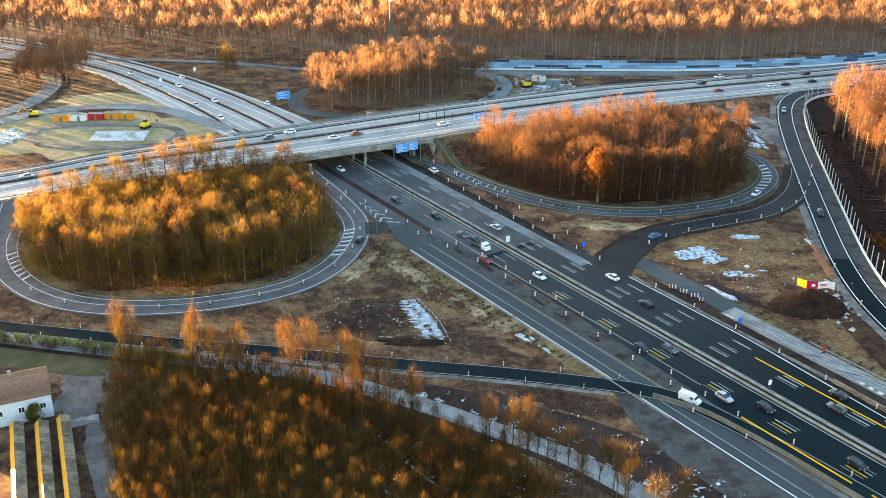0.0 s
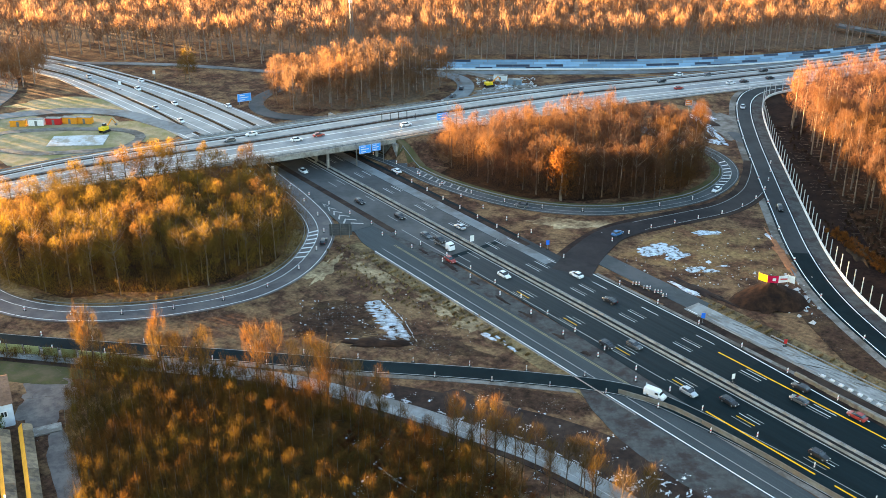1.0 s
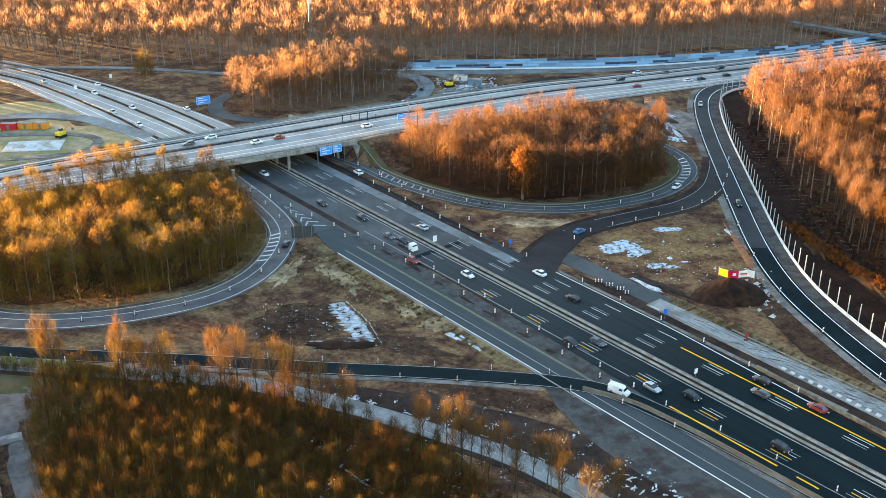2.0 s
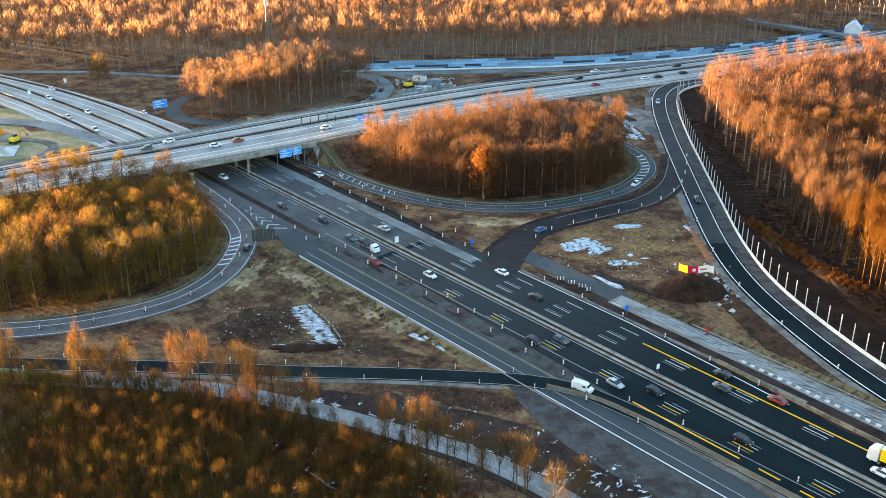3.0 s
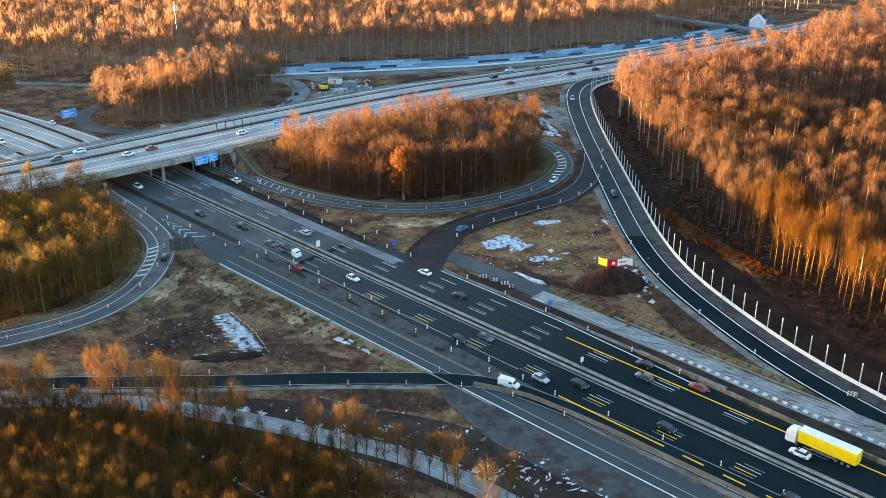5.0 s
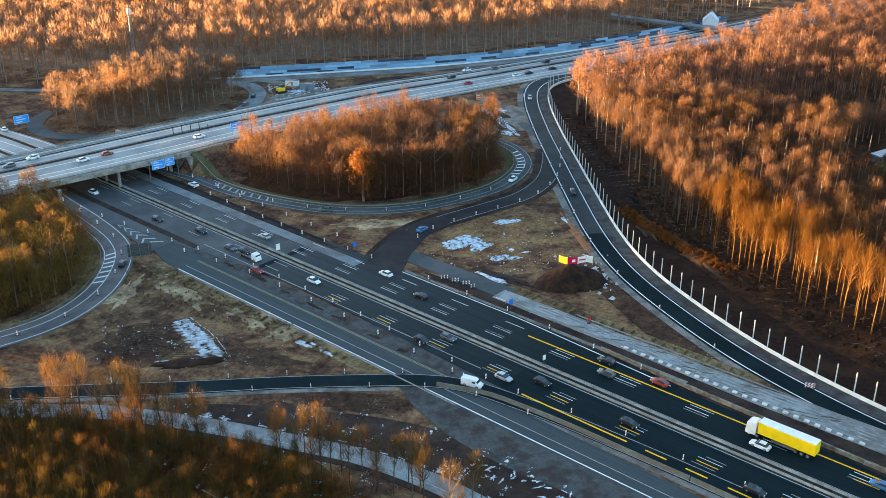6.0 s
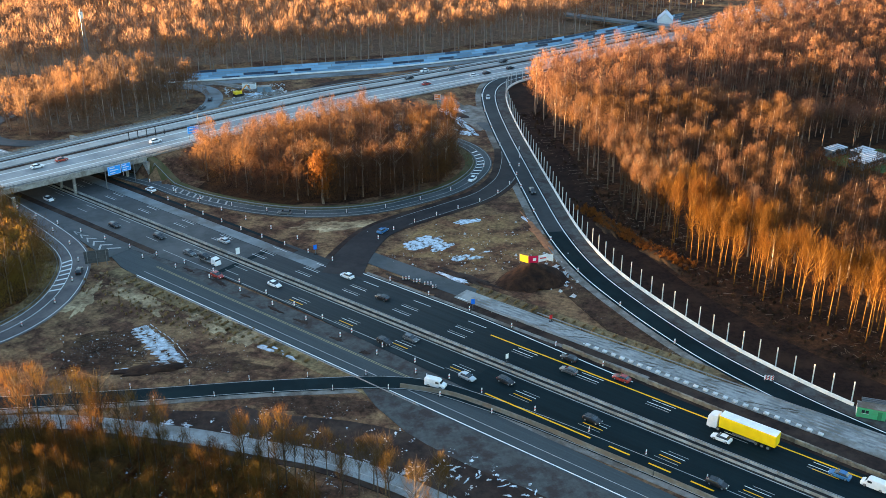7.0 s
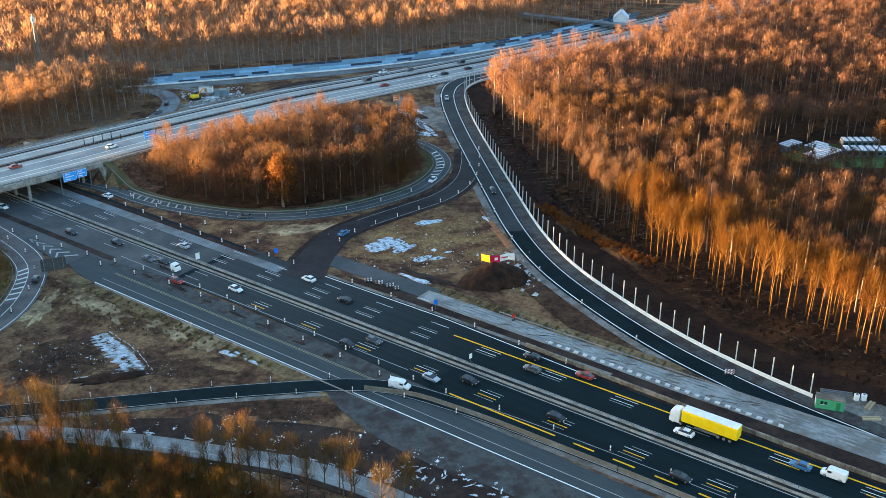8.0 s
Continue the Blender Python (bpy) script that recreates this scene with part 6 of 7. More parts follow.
def tow_truck():
    top = tagged(new("tow_truck"), "white breakdown lorry carrying dark cars on its bed", "truck")
    part("cab", loft([(2.4, 1.0, 0.95, 0.5, 2.3, 0.1), (2.6, 1.05, 0.98, 0.4, 2.5, 0.12), (3.9, 1.05, 0.95, 0.4, 2.4, 0.15), (4.5, 1.0, 0.9, 0.4, 1.4, 0.1)]), PAINT["white"], top, "white cab")
    box_part("flat_bed", (-4.0, 2.3, -1.1, 1.1, 0.85, 1.0), M_STEEL, top, "", 0.03)
    box_part("chassis", (-3.9, 2.4, -0.45, 0.45, 0.5, 0.84), M_RUBBER, top)
    box_part("windscreen", (4.05, 4.3, -0.85, 0.85, 1.5, 2.1), M_GLASS, top, "", 0.04)
    wheels(top, (-2.6, 3.4), 0.95, 0.42, 0.28)
    return top


models = {c: car(c, w, c in ("black", "grey")) for c, w in (("white", "white"), ("black", "black"), ("silver", "silver"), ("red", "dark red"), ("blue", "blue"), ("grey", "dark grey"))}
model_van = van("white")
UP, DOWN = M_ANGLE + 180, M_ANGLE
# colour, s, u, heading along the motorway
for c, s, u, h in (("white", -182, -9.2, DOWN), ("black", -146, -8.5, DOWN), ("white", -162.5, 17.4, UP), ("silver", -110, 5.3, UP), ("red", -93, -11.4, DOWN), ("white", -64, 11.2, UP), ("black", -47.4, 7.6, UP), ("black", -31.2, -9.6, DOWN), ("grey", -27, -4.4, DOWN), ("silver", -5, -9.9, DOWN), ("black", 3, -5.6, DOWN), ("black", 9, 12.2, UP), ("red", 23.5, 12.2, UP), ("black", 27, -6.6, DOWN), ("grey", 12, 7.4, UP), ("white", 52, 4.6, UP), ("black", 58, -10.2, DOWN), ("blue", 76, 7.8, UP), ("black", -128, -5.0, DOWN), ("white", -76, -5.2, DOWN), ("white", -286, -6.4, DOWN), ("silver", -285, -15.5, DOWN), ("white", -317, -4, DOWN), ("white", -270, 8, UP), ("silver", -350, -5, DOWN), ("white", -330, 6, UP), ("white", -262, -17.5, DOWN)):
    x, y, _ = place_on(s, u)
    copy_thing(models[c], pose(x, y, 0.222, 0, 0, h))
for c, x, y, h in (("white", -39.7, 354.6, 0), ("red", -32, 359.5, 0), ("white", 0.2, 371, 0), ("white", -132.6, 305.5, 0), ("silver", -140.5, 321.4, 180), ("white", -99.5, 341.5, 180), ("white", -57, 361.5, 180), ("grey", -64, 355, 180), ("white", 126.5, 457, 180), ("red", 121, 434, 0), ("white", 147, 443.5, 0), ("black", 154, 446, 0), ("black", 169, 465, 180), ("grey", 140, 457.5, 180), ("black", 168, 452, 0), ("black", 116, 445.5, 180)):
    i = int(np.argmin(np.hypot(C_XY[:, 0] - x, C_XY[:, 1] - y)))
    d = along(C_XY)[0][i]
    copy_thing(models[c], pose(x, y, float(C_Z[i]) + 0.395, 0, 0, math.degrees(math.atan2(d[1], d[0])) + h))
for c, pts, i, u, h, z in (("white", P_LM, 52, 0.9, 180, 0.25), ("silver", P_RAMP, 14, 1.9, 0, 0.265), ("black", P_RAMP, 40, 1.6, 0, 0.265), ("grey", P_LM, 30, 1.4, 180, 0.25), ("black", P_LF, 7, -1.6, 0, 0.34), ("grey", P_LF, 11, -1.6, 0, 0.34), ("black", P_LF, 15, -1.6, 0, 0.34), ("blue", P_CONN, 9, 1.5, 0, 0.24), ("black", P_LL, 24, -1.8, 180, 0.25)):
    d, n = along(pts)
    x, y = pts[i] + n[i] * u
    copy_thing(models[c], pose(x, y, float(rise([(x, y)])[0]) + z, 0, 0, math.degrees(math.atan2(d[i][1], d[i][0])) + h))
copy_thing(model_van, pose(55.4, 193.0, 0.28, 0, 0, DOWN + 14))
copy_thing(model_van, pose(*place_on(82.5, 8.6, 0.222), 0, 0, UP))
for o in [q for m in (*models.values(), model_van) for q in (*m.children_recursive, m)]:
    bpy.data.objects.remove(o)
lorry = articulated_truck()
lorry.matrix_basis = pose(*place_on(55.5, 8.4, 0.222), 0, 0, UP)
tow = tow_truck()
tow.matrix_basis = pose(*place_on(-102.3, -6.9, 0.222), 0, 0, DOWN)
c1 = car("black", "dark wrecked", False)
c1["group"] = "cars on the breakdown lorry"
c1.matrix_basis = pose(*place_on(-104.2, -6.9, 1.24), 0, 0, DOWN)
c2 = car("grey", "dark towed", False)
c2["group"] = "cars on the breakdown lorry"
c2.matrix_basis = pose(*place_on(-111.0, -6.9, 0.222), 0, 0, DOWN)


# ---------------------------------------------------------------- delineators
def delineator():
    top = tagged(new("delineator_post"), "white and red delineator on a black rubber foot", "delineator", group="delineators along the works")
    box_part("panel", (-0.05, 0.05, -0.16, 0.16, 0.12, 1.15), M_WHITEPLASTIC, top, "white reflective panel", 0.02)
    box_part("red_stripe", (-0.055, 0.055, -0.165, 0.165, 0.55, 0.72), M_RED, top, "red stripe")
    box_part("foot", (-0.4, 0.4, -0.2, 0.2, 0, 0.12), M_RUBBER, top, "black rubber foot", 0.03)
    return top


model = delineator()


def deline(pts, u, every, height=None, skip=0.0):
    d, n = along(pts)
    l = np.concatenate([[0], np.cumsum(np.linalg.norm(np.diff(pts, axis=0), axis=1))])
    for t in np.arange(skip + every * 0.5, l[-1], every):
        x, y = (float(np.interp(t, l, pts[:, c])) for c in (0, 1))
        i = min(len(pts) - 1, int(np.searchsorted(l, t)))
        x, y = x + n[i][0] * u, y + n[i][1] * u
        z = float(rise([(x, y)])[0]) if height is None else float(np.interp(t, l, height))
        copy_thing(model, pose(x, y, z + 0.22, 0, 0, math.degrees(math.atan2(d[i][1], d[i][0])))).scale = (1.2, 1.2, 1.2)


def edge_points(s0, s1, pairs, du=0.0):
    s = np.arange(s0, s1 + 1, 4.0)
    return motorway(s) + AX_N * (between(s, pairs) + du)[:, None]


deline(edge_points(-200, -8, LEFT_EDGE, 0.4), 0, 11)
deline(edge_points(-130, -4, LEFT_EDGE, -3.0), 0, 13, None, 4)
deline(edge_points(-165, -72, [(-165, 16.2), (-132, 15.0), (-108, 14.3), (-72, 16.5)]), 0, 9.5)
deline(edge_points(-160, -85, [(-160, 21.5), (-85, 20.5)]), 0, 12)
deline(edge_points(-60, 20, RIGHT_EDGE, 0.5), 0, 14)
deline(P_LL[4:62], -0.9, 13)
deline(P_LM[6:58], 0.6, 13)
deline(P_ACC[28:], -3.0, 13.5)
deline(P_ACC[28:-14], 3.0, 13.5, None, 6)
deline(P_RAMP[6:70], 4.6, 22)
deline(P_CONN[6:], 3.4, 9)
for k in range(14):
    x, y = 62.0 + 0.55 * k + 0.3 * (k * 7 % 3), 248.6 - 0.62 * k + 0.5 * (k * 5 % 4)
    copy_thing(model, pose(x, y, 0.2, 0, 0, k * 41))
for u in (-0.55, 0.42, 0.86):
    ccc = C_XY[16:52] + along(C_XY)[1][16:52] * (C_W[16:52] * u)[:, None]
    deline(ccc, 0, 17, C_Z[16:52] + 0.15)
for o in (*model.children_recursive, model):
    bpy.data.objects.remove(o)


# ---------------------------------------------------------------- signs
M_BLUE = mat("blue_sign_face", (0.03, 0.34, 0.85), (0.03, 0.3, 0.78), 0.4, 1, 5, 0)
M_SIGNBACK = mat("grey_sign_back", (0.10, 0.105, 0.11), (0.07, 0.074, 0.078), 0.5, 1, 5, 0.05, metal=0.4)


def board(parent, x0, x1, z0, z1, face, rows, edge=M_WHITEPLASTIC, y=0.0):
    """A sign face to -y with a pale rim and unreadable writing as bars."""
    f = box_part("sign_panel", (x0, x1, y, y + 0.08, z0, z1), face, parent)
    w, h = x1 - x0, z1 - z0
    bm = bmesh.new()
    for a in ((x0 + 0.08, x1 - 0.08, z0 + 0.08, z0 + 0.16), (x0 + 0.08, x1 - 0.08, z1 - 0.16, z1 - 0.08), (x0 + 0.08, x0 + 0.16, z0 + 0.16, z1 - 0.16), (x1 - 0.16, x1 - 0.08, z0 + 0.16, z1 - 0.16)):
        block(bm, a[0], a[1], y - 0.02, y, a[2], a[3])
    part("sign_rim", bm, edge, f)
    for k in range(rows):
        zc = z1 - h * (k + 0.8) / (rows + 0.6)
        box_part("text_bar", (x0 + w * 0.15, x0 + w * (0.55 + 0.25 * ((k * 3) % 2)), y - 0.02, y, zc - h * 0.05, zc + h * 0.05), edge, f)


gantry = tagged(new("direction_sign"), "blue motorway direction signs on a steel gantry before the bridge", "road sign")
gantry.matrix_basis = pose(-12.8, 347.6, 0.2, 0, 0, 24.5)
for x in (-5.2, 5.2):
    tube_part("gantry_post", (x, 0.2, -0.3), (x, 0.2, 7.6), 0.16, M_STEEL, gantry)
box_part("cross_beam", (-5.3, 5.3, 0.1, 0.35, 6.9, 7.2), M_STEEL, gantry, "", 0.03)
board(gantry, -4.3, 0.4, 4.5, 7.6, M_BLUE, 3)
board(gantry, 0.65, 4.05, 4.8, 7.6, M_BLUE, 3)
sign2 = tagged(new("direction_sign"), "blue direction sign on two steel posts in brown ground", "road sign")
sign2.matrix_basis = pose(-68.5, 424, 0, 0, 0, 25)
for x in (-2.2, 2.2):
    tube_part("sign_post", (x, 0.2, -0.3), (x, 0.2, 4.6), 0.12, M_STEEL, sign2)
board(sign2, -3.0, 3.0, 1.4, 4.8, M_BLUE, 3)
back = tagged(new("sign_board"), "large dark sign board seen from behind on steel posts", "road sign")
back.matrix_basis = pose(-20.2, 283.6, 0.0, 0, 0, 2)
for x in (-2.6, 0, 2.6):
    tube_part("sign_post", (x, -0.15, -0.3), (x, -0.15, 4.6), 0.11, M_STEEL, back)
for k in range(5):
    box_part("back_panel", (-3.4, 3.4, 0.0, 0.06, 0.9 + 0.78 * k, 1.64 + 0.78 * k), M_SIGNBACK, back)
pur = tagged(new("direction_sign"), "dim blue sign on the crossing road above the trees", "road sign")
pur.matrix_basis = pose(14.0, 372.5, 6.6, 0, 0, 20)
for x in (-1.6, 1.6):
    tube_part("sign_post", (x, 0.2, -0.3), (x, 0.2, 4.6), 0.1, M_STEEL, pur)
board(pur, -2.2, 2.2, 2.0, 4.8, M_BLUE, 2)
red_sign = tagged(new("warning_sign"), "orange-red works sign on a post beside the loop", "road sign")
red_sign.matrix_basis = pose(117.5, 404, 0.6, 0, 0, -10)
tube_part("sign_post", (0, 0.15, -0.3), (0, 0.15, 5.4), 0.1, M_STEEL, red_sign)
board(red_sign, -1.4, 1.4, 2.9, 5.4, mat("orange_sign_face", (0.75, 0.2, 0.05), (0.65, 0.17, 0.05), 0.5, 1, 5, 0), 2)


def small_sign(x, y, face, words, h=2.6, w=0.9, turn=0.0):
    s = tagged(new("small_sign"), words, "road sign")
    s.matrix_basis = pose(x, y, 0.2, 0, 0, turn)
    tube_part("sign_post", (0, 0.1, -0.2), (0, 0.1, h), 0.05, M_STEEL, s)
    box_part("sign_panel", (-w / 2, w / 2, 0, 0.05, h - w * 1.5, h), face, s, "", 0.02)
    box_part("foot", (-0.5, 0.5, -0.3, 0.5, 0, 0.14), M_RUBBER, s, "", 0.03)
    return s


M_BLUEP = mat("blue_lamp_panel", (0.01, 0.16, 0.7), (0.01, 0.14, 0.6), 0.4, 1, 5, 0)
small_sign(*place_on(-97.6, 0.3)[:2], M_WHITEPLASTIC, "white sign standing on the concrete median", 3.4, 1.3, 20)
small_sign(75.4, 226.4, M_BLUEP, "blue arrow sign at the start of the pale carriageway", 3.0, 1.0, -10)
small_sign(41.5, 272.6, M_BLUEP, "blue arrow sign at the exit gore", 3.0, 1.0, 0)
small_sign(*place_on(-2, 1.9)[:2], M_WHITEPLASTIC, "small white sign beside the median barrier", 2.4, 0.9, 20)
small_sign(*place_on(-5, 25.5)[:2], M_RED, "red and white triangle sign on the pale carriageway", 2.0, 0.8, 0)
barrier = tagged(new("barrier_board"), "red and white striped barrier board on the ramp", "barrier")
barrier.matrix_basis = pose(130.4, 172.8, 0.25, 0, 0, -25)
for x in (-0.9, 0.9):
    box_part("leg", (x - 0.05, x + 0.05, -0.05, 0.05, 0.1, 1.7), M_STEEL, barrier)
    box_part("foot", (x - 0.2, x + 0.2, -0.45, 0.45, 0, 0.12), M_RUBBER, barrier, "", 0.03)
for z in (0.35, 1.0):
    plank = box_part("plank", (-1.1, 1.1, -0.1, -0.06, z, z + 0.5), M_WHITEPLASTIC, barrier)
    for k in range(3):
        bm = bmesh.new()
        q = [bm.verts.new((x, -0.112, zz)) for x, zz in ((-0.95 + 0.72 * k, z), (-0.6 + 0.72 * k, z), (-0.3 + 0.72 * k, z + 0.5), (-0.65 + 0.72 * k, z + 0.5))]
        bm.faces.new(q)
        bmesh.ops.solidify(bm, geom=bm.faces[:], thickness=-0.01)
        part("stripe", bm, M_RED, plank)
small_sign(*place_on(-330, 12.5)[:2], M_WHITEPLASTIC, "white sign beyond the bridge", 4.0, 1.2, 20)
small_sign(*place_on(-322, -9)[:2], M_WHITEPLASTIC, "white sign beyond the bridge", 4.0, 1.2, 20)


def lamp_post(x, y, z, h, turn):
    t = tagged(new("street_lamp"), "pale street lamp post with a short arm", "street lamp")
    t.matrix_basis = pose(x, y, z, 0, 0, turn)
    tube_part("pole", (0, 0, -0.3), (0, 0, h), 0.13, M_STEEL, t, r1=0.08)
    tube_part("arm", (0, 0, h - 0.05), (-1.8, 0, h + 0.25), 0.06, M_STEEL, t)
    box_part("lamp_head", (-2.7, -1.7, -0.16, 0.16, h + 0.18, h + 0.36), M_WHITEPLASTIC, t, "", 0.05)
    return t


lamp_post(16.5, 380.0, 6.4, 7.5, 0)

# lattice mast in the far wood
mast = tagged(new("radio_mast"), "slender pale lattice radio mast above the far wood", "mast")
mast.matrix_basis = pose(-26, 505, 0)
for a in range(3):
    c, s = math.cos(a * 2.094), math.sin(a * 2.094)
    tube_part("mast_leg", (1.3 * c, 1.3 * s, 0), (0.45 * c, 0.45 * s, 31), 0.14, M_STEEL, mast, sides=6)
for k in range(10):
    z = 3 * k
    f0, f1 = 1.3 - 0.85 * z / 31, 1.3 - 0.85 * (z + 3) / 31
    bm = bmesh.new()
    for a in range(3):
        p, q = a * 2.094, (a + 1) * 2.094
        tube(bm, (f0 * math.cos(p), f0 * math.sin(p), z), (f1 * math.cos(q), f1 * math.sin(q), z + 3), 0.06, sides=5)
        tube(bm, (f1 * math.cos(p), f1 * math.sin(p), z + 3), (f1 * math.cos(q), f1 * math.sin(q), z + 3), 0.06, sides=5)
    part("bracing", bm, M_STEEL, mast)
box_part("antenna", (-0.9, 0.9, -0.2, 0.2, 26.5, 29.5), M_WHITEPLASTIC, mast, "", 0.1)

# ---------------------------------------------------------------- earth heap with banners
heap = patch("earth_mound", 97, 238.5, 10.5, 7.5, 15, M_HEAP, "steep heap of dark excavated earth", 0.05, 0.12, 40, bumps=0.0, category="earth heap")
for v in heap.data.vertices:
    r = min(1.0, math.hypot((v.co.x - 97) / 10.5, (v.co.y - 238.5) / 7.5))
    v.co.z += 5.8 * max(0, 1 - r * 1.02) ** 0.85 + 0.9 * max(0, 1 - r) * noise.noise((v.co.x * 0.35, v.co.y * 0.35, 3)) + 0.25 * noise.noise((v.co.x, v.co.y, 5))
del heap["kind"]
banner = tagged(new("banner_fence"), "yellow, red and white banners on stakes atop the heap", "banner")
banner.matrix_basis = pose(97.0, 238.6, 6.1, 0, 0, 0)
cloth = [(-3.4, 1.6, -1.6, -0.3, mat("yellow_cloth", (0.8, 0.55, 0.02), (0.7, 0.45, 0.02), 0.8, 1, 8, 0.2), "yellow cloth"), (-1.6, -0.3, 1.2, -0.8, mat("crimson_cloth", (0.6, 0.01, 0.06), (0.5, 0.01, 0.05), 0.8, 1, 8, 0.2), "crimson cloth"), (1.2, -0.8, 4.0, -0.1, M_WHITEPLASTIC, "white cloth"), (4.0, -0.1, 5.4, -1.4, M_WHITEPLASTIC, "white cloth")]
for x0, y0, x1, y1, m, lab in cloth:
    V, F = [], []
    for i in range(7):
        f = i / 6
        for j in range(4):
            s = 0.08 * math.sin(5 * f + j)
            V.append((x0 + (x1 - x0) * f, y0 + (y1 - y0) * f + s, -0.5 + 0.68 * j - 0.06 * math.sin(f * 3.14)))
    n = len(V)
    V += [(a, b + 0.04, c) for a, b, c in V]
    for i in range(6):
        for j in range(3):
            q = (i * 4 + j, (i + 1) * 4 + j, (i + 1) * 4 + j + 1, i * 4 + j + 1)
            F += [q, tuple(n + k for k in q[::-1])]
    ob = mesh_object("banner_cloth", V, F, m, banner, lab)
    if lab == "crimson cloth":
        box_part("printed_bar", (-0.4, 0.5, -0.75, -0.7, 0.1, 0.9), M_WHITEPLASTIC, ob).matrix_basis = pose(0, -0.06, 0)
    if m is M_WHITEPLASTIC and x1 < 5:
        box_part("text_bar", (1.7, 3.6, -0.72, -0.68, 0.4, 0.75), M_RED, ob).matrix_basis = pose(0, 0, 0)
for x, y in ((-3.4, 1.6), (-1.6, -0.3), (1.2, -0.8), (4.0, -0.1), (5.4, -1.4)):
    tube_part("stake", (x, y + 0.1, -1.2), (x, y + 0.1, 1.8), 0.05, M_STEEL, banner)

# ---------------------------------------------------------------- works container, tanks, timber at the end of the ramp
M_GREEN = mat("green_container_paint", (0.06, 0.36, 0.17), (0.05, 0.28, 0.13), 0.5, 0.7, 8, 0.1, c=(0.08, 0.25, 0.13), cscale=0.5)
cont = tagged(new("site_container"), "green works container with a pale roof and small windows", "container")
cont.matrix_basis = pose(143.6, 153.6, 0.35, 0, 0, -37)
box_part("box", (-3.0, 3.0, -1.22, 1.22, 0, 2.5), M_GREEN, cont, "", 0.04)
box_part("roof", (-3.08, 3.08, -1.3, 1.3, 2.5, 2.66), M_GRAVEL, cont, "weathered pale roof", 0.03)
for x in (-1.7, -0.9):
    wdw = box_part("window", (x - 0.32, x + 0.32, -1.27, -1.22, 1.2, 1.95), M_GLASS, cont)
    box_part("window_frame", (x - 0.38, x + 0.38, -1.262, -1.225, 1.12, 1.2), M_WHITEPLASTIC, wdw)
box_part("door", (1.3, 2.2, -1.26, -1.22, 0.1, 2.1), mat("dark_green_door", (0.03, 0.2, 0.09), (0.03, 0.16, 0.07), 0.5), cont)
box_part("end_panel", (-3.04, -3.0, -1.0, 1.0, 0.3, 2.2), M_WHITEPLASTIC, cont)
for k in range(2):
    t = tagged(new("water_tank"), "white plastic liquid tank in a steel cage", "tank", group="tanks beside the container")
    t.matrix_basis = pose(151.5 + 1.5 * k, 154.2 - 0.6 * k, 0.1)
    tube_part("tank_body", (0, 0, 0.15), (0, 0, 1.5), 0.62, M_WHITEPLASTIC, t, sides=16)
    tube_part("lid", (0, 0, 1.5), (0, 0, 1.65), 0.3, M_STEEL, t)
    box_part("pallet", (-0.6, 0.6, -0.6, 0.6, 0, 0.15), M_CONC, t)
M_TIMBER = mat("sawn_timber", (0.42, 0.32, 0.2), (0.3, 0.22, 0.14), 0.8, 2, 15, 0.2, per="object")
for x, y, a in ((149.5, 146.8, -20), (152.5, 151, 30)):
    st = tagged(new("timber_stack"), "stack of pale sawn boards lying on the ground", "timber")
    st.matrix_basis = pose(x, y, 0.1, 0, 0, a)
    for k in range(9):
        box_part("board", (-2.0 + 0.1 * (k % 3), 2.0 - 0.15 * (k % 2), -0.6 + 0.42 * (k % 3), -0.22 + 0.42 * (k % 3), 0.16 * (k // 3), 0.16 * (k // 3) + 0.14), M_TIMBER, st)
trail = tagged(new("steel_bundle"), "bundle of grey steel beams on the ground", "steel beams")
trail.matrix_basis = pose(148.8, 157.5, 0.1, 0, 0, -35)
for k in range(6):
    box_part("beam", (-3.5, 3.5, -0.9 + 0.36 * k, -0.66 + 0.36 * k, 0, 0.3 + 0.2 * (k % 2)), M_STEEL, trail, "", 0.03)
patch("field", 150, 148, 14, 7, -35, M_GRAVEL, "trampled gravel of the works yard", 0.16, 0.2, 50)


# ---------------------------------------------------------------- house, sheds and yard
M_PLASTER = mat("pale_plaster", (0.62, 0.66, 0.72), (0.52, 0.55, 0.6), 0.85, 0.8, 8, 0.15)
M_TILE = mat("brown_roof_tiles", (0.23, 0.12, 0.075), (0.15, 0.08, 0.055), 0.8, 1.5, 10, 0.3, per="object")
M_SHEET = mat("tan_fibre_cement", (0.26, 0.185, 0.115), (0.18, 0.125, 0.08), 0.85, 0.8, 10, 0.3, c=(0.12, 0.09, 0.07), cscale=0.4, per="object")


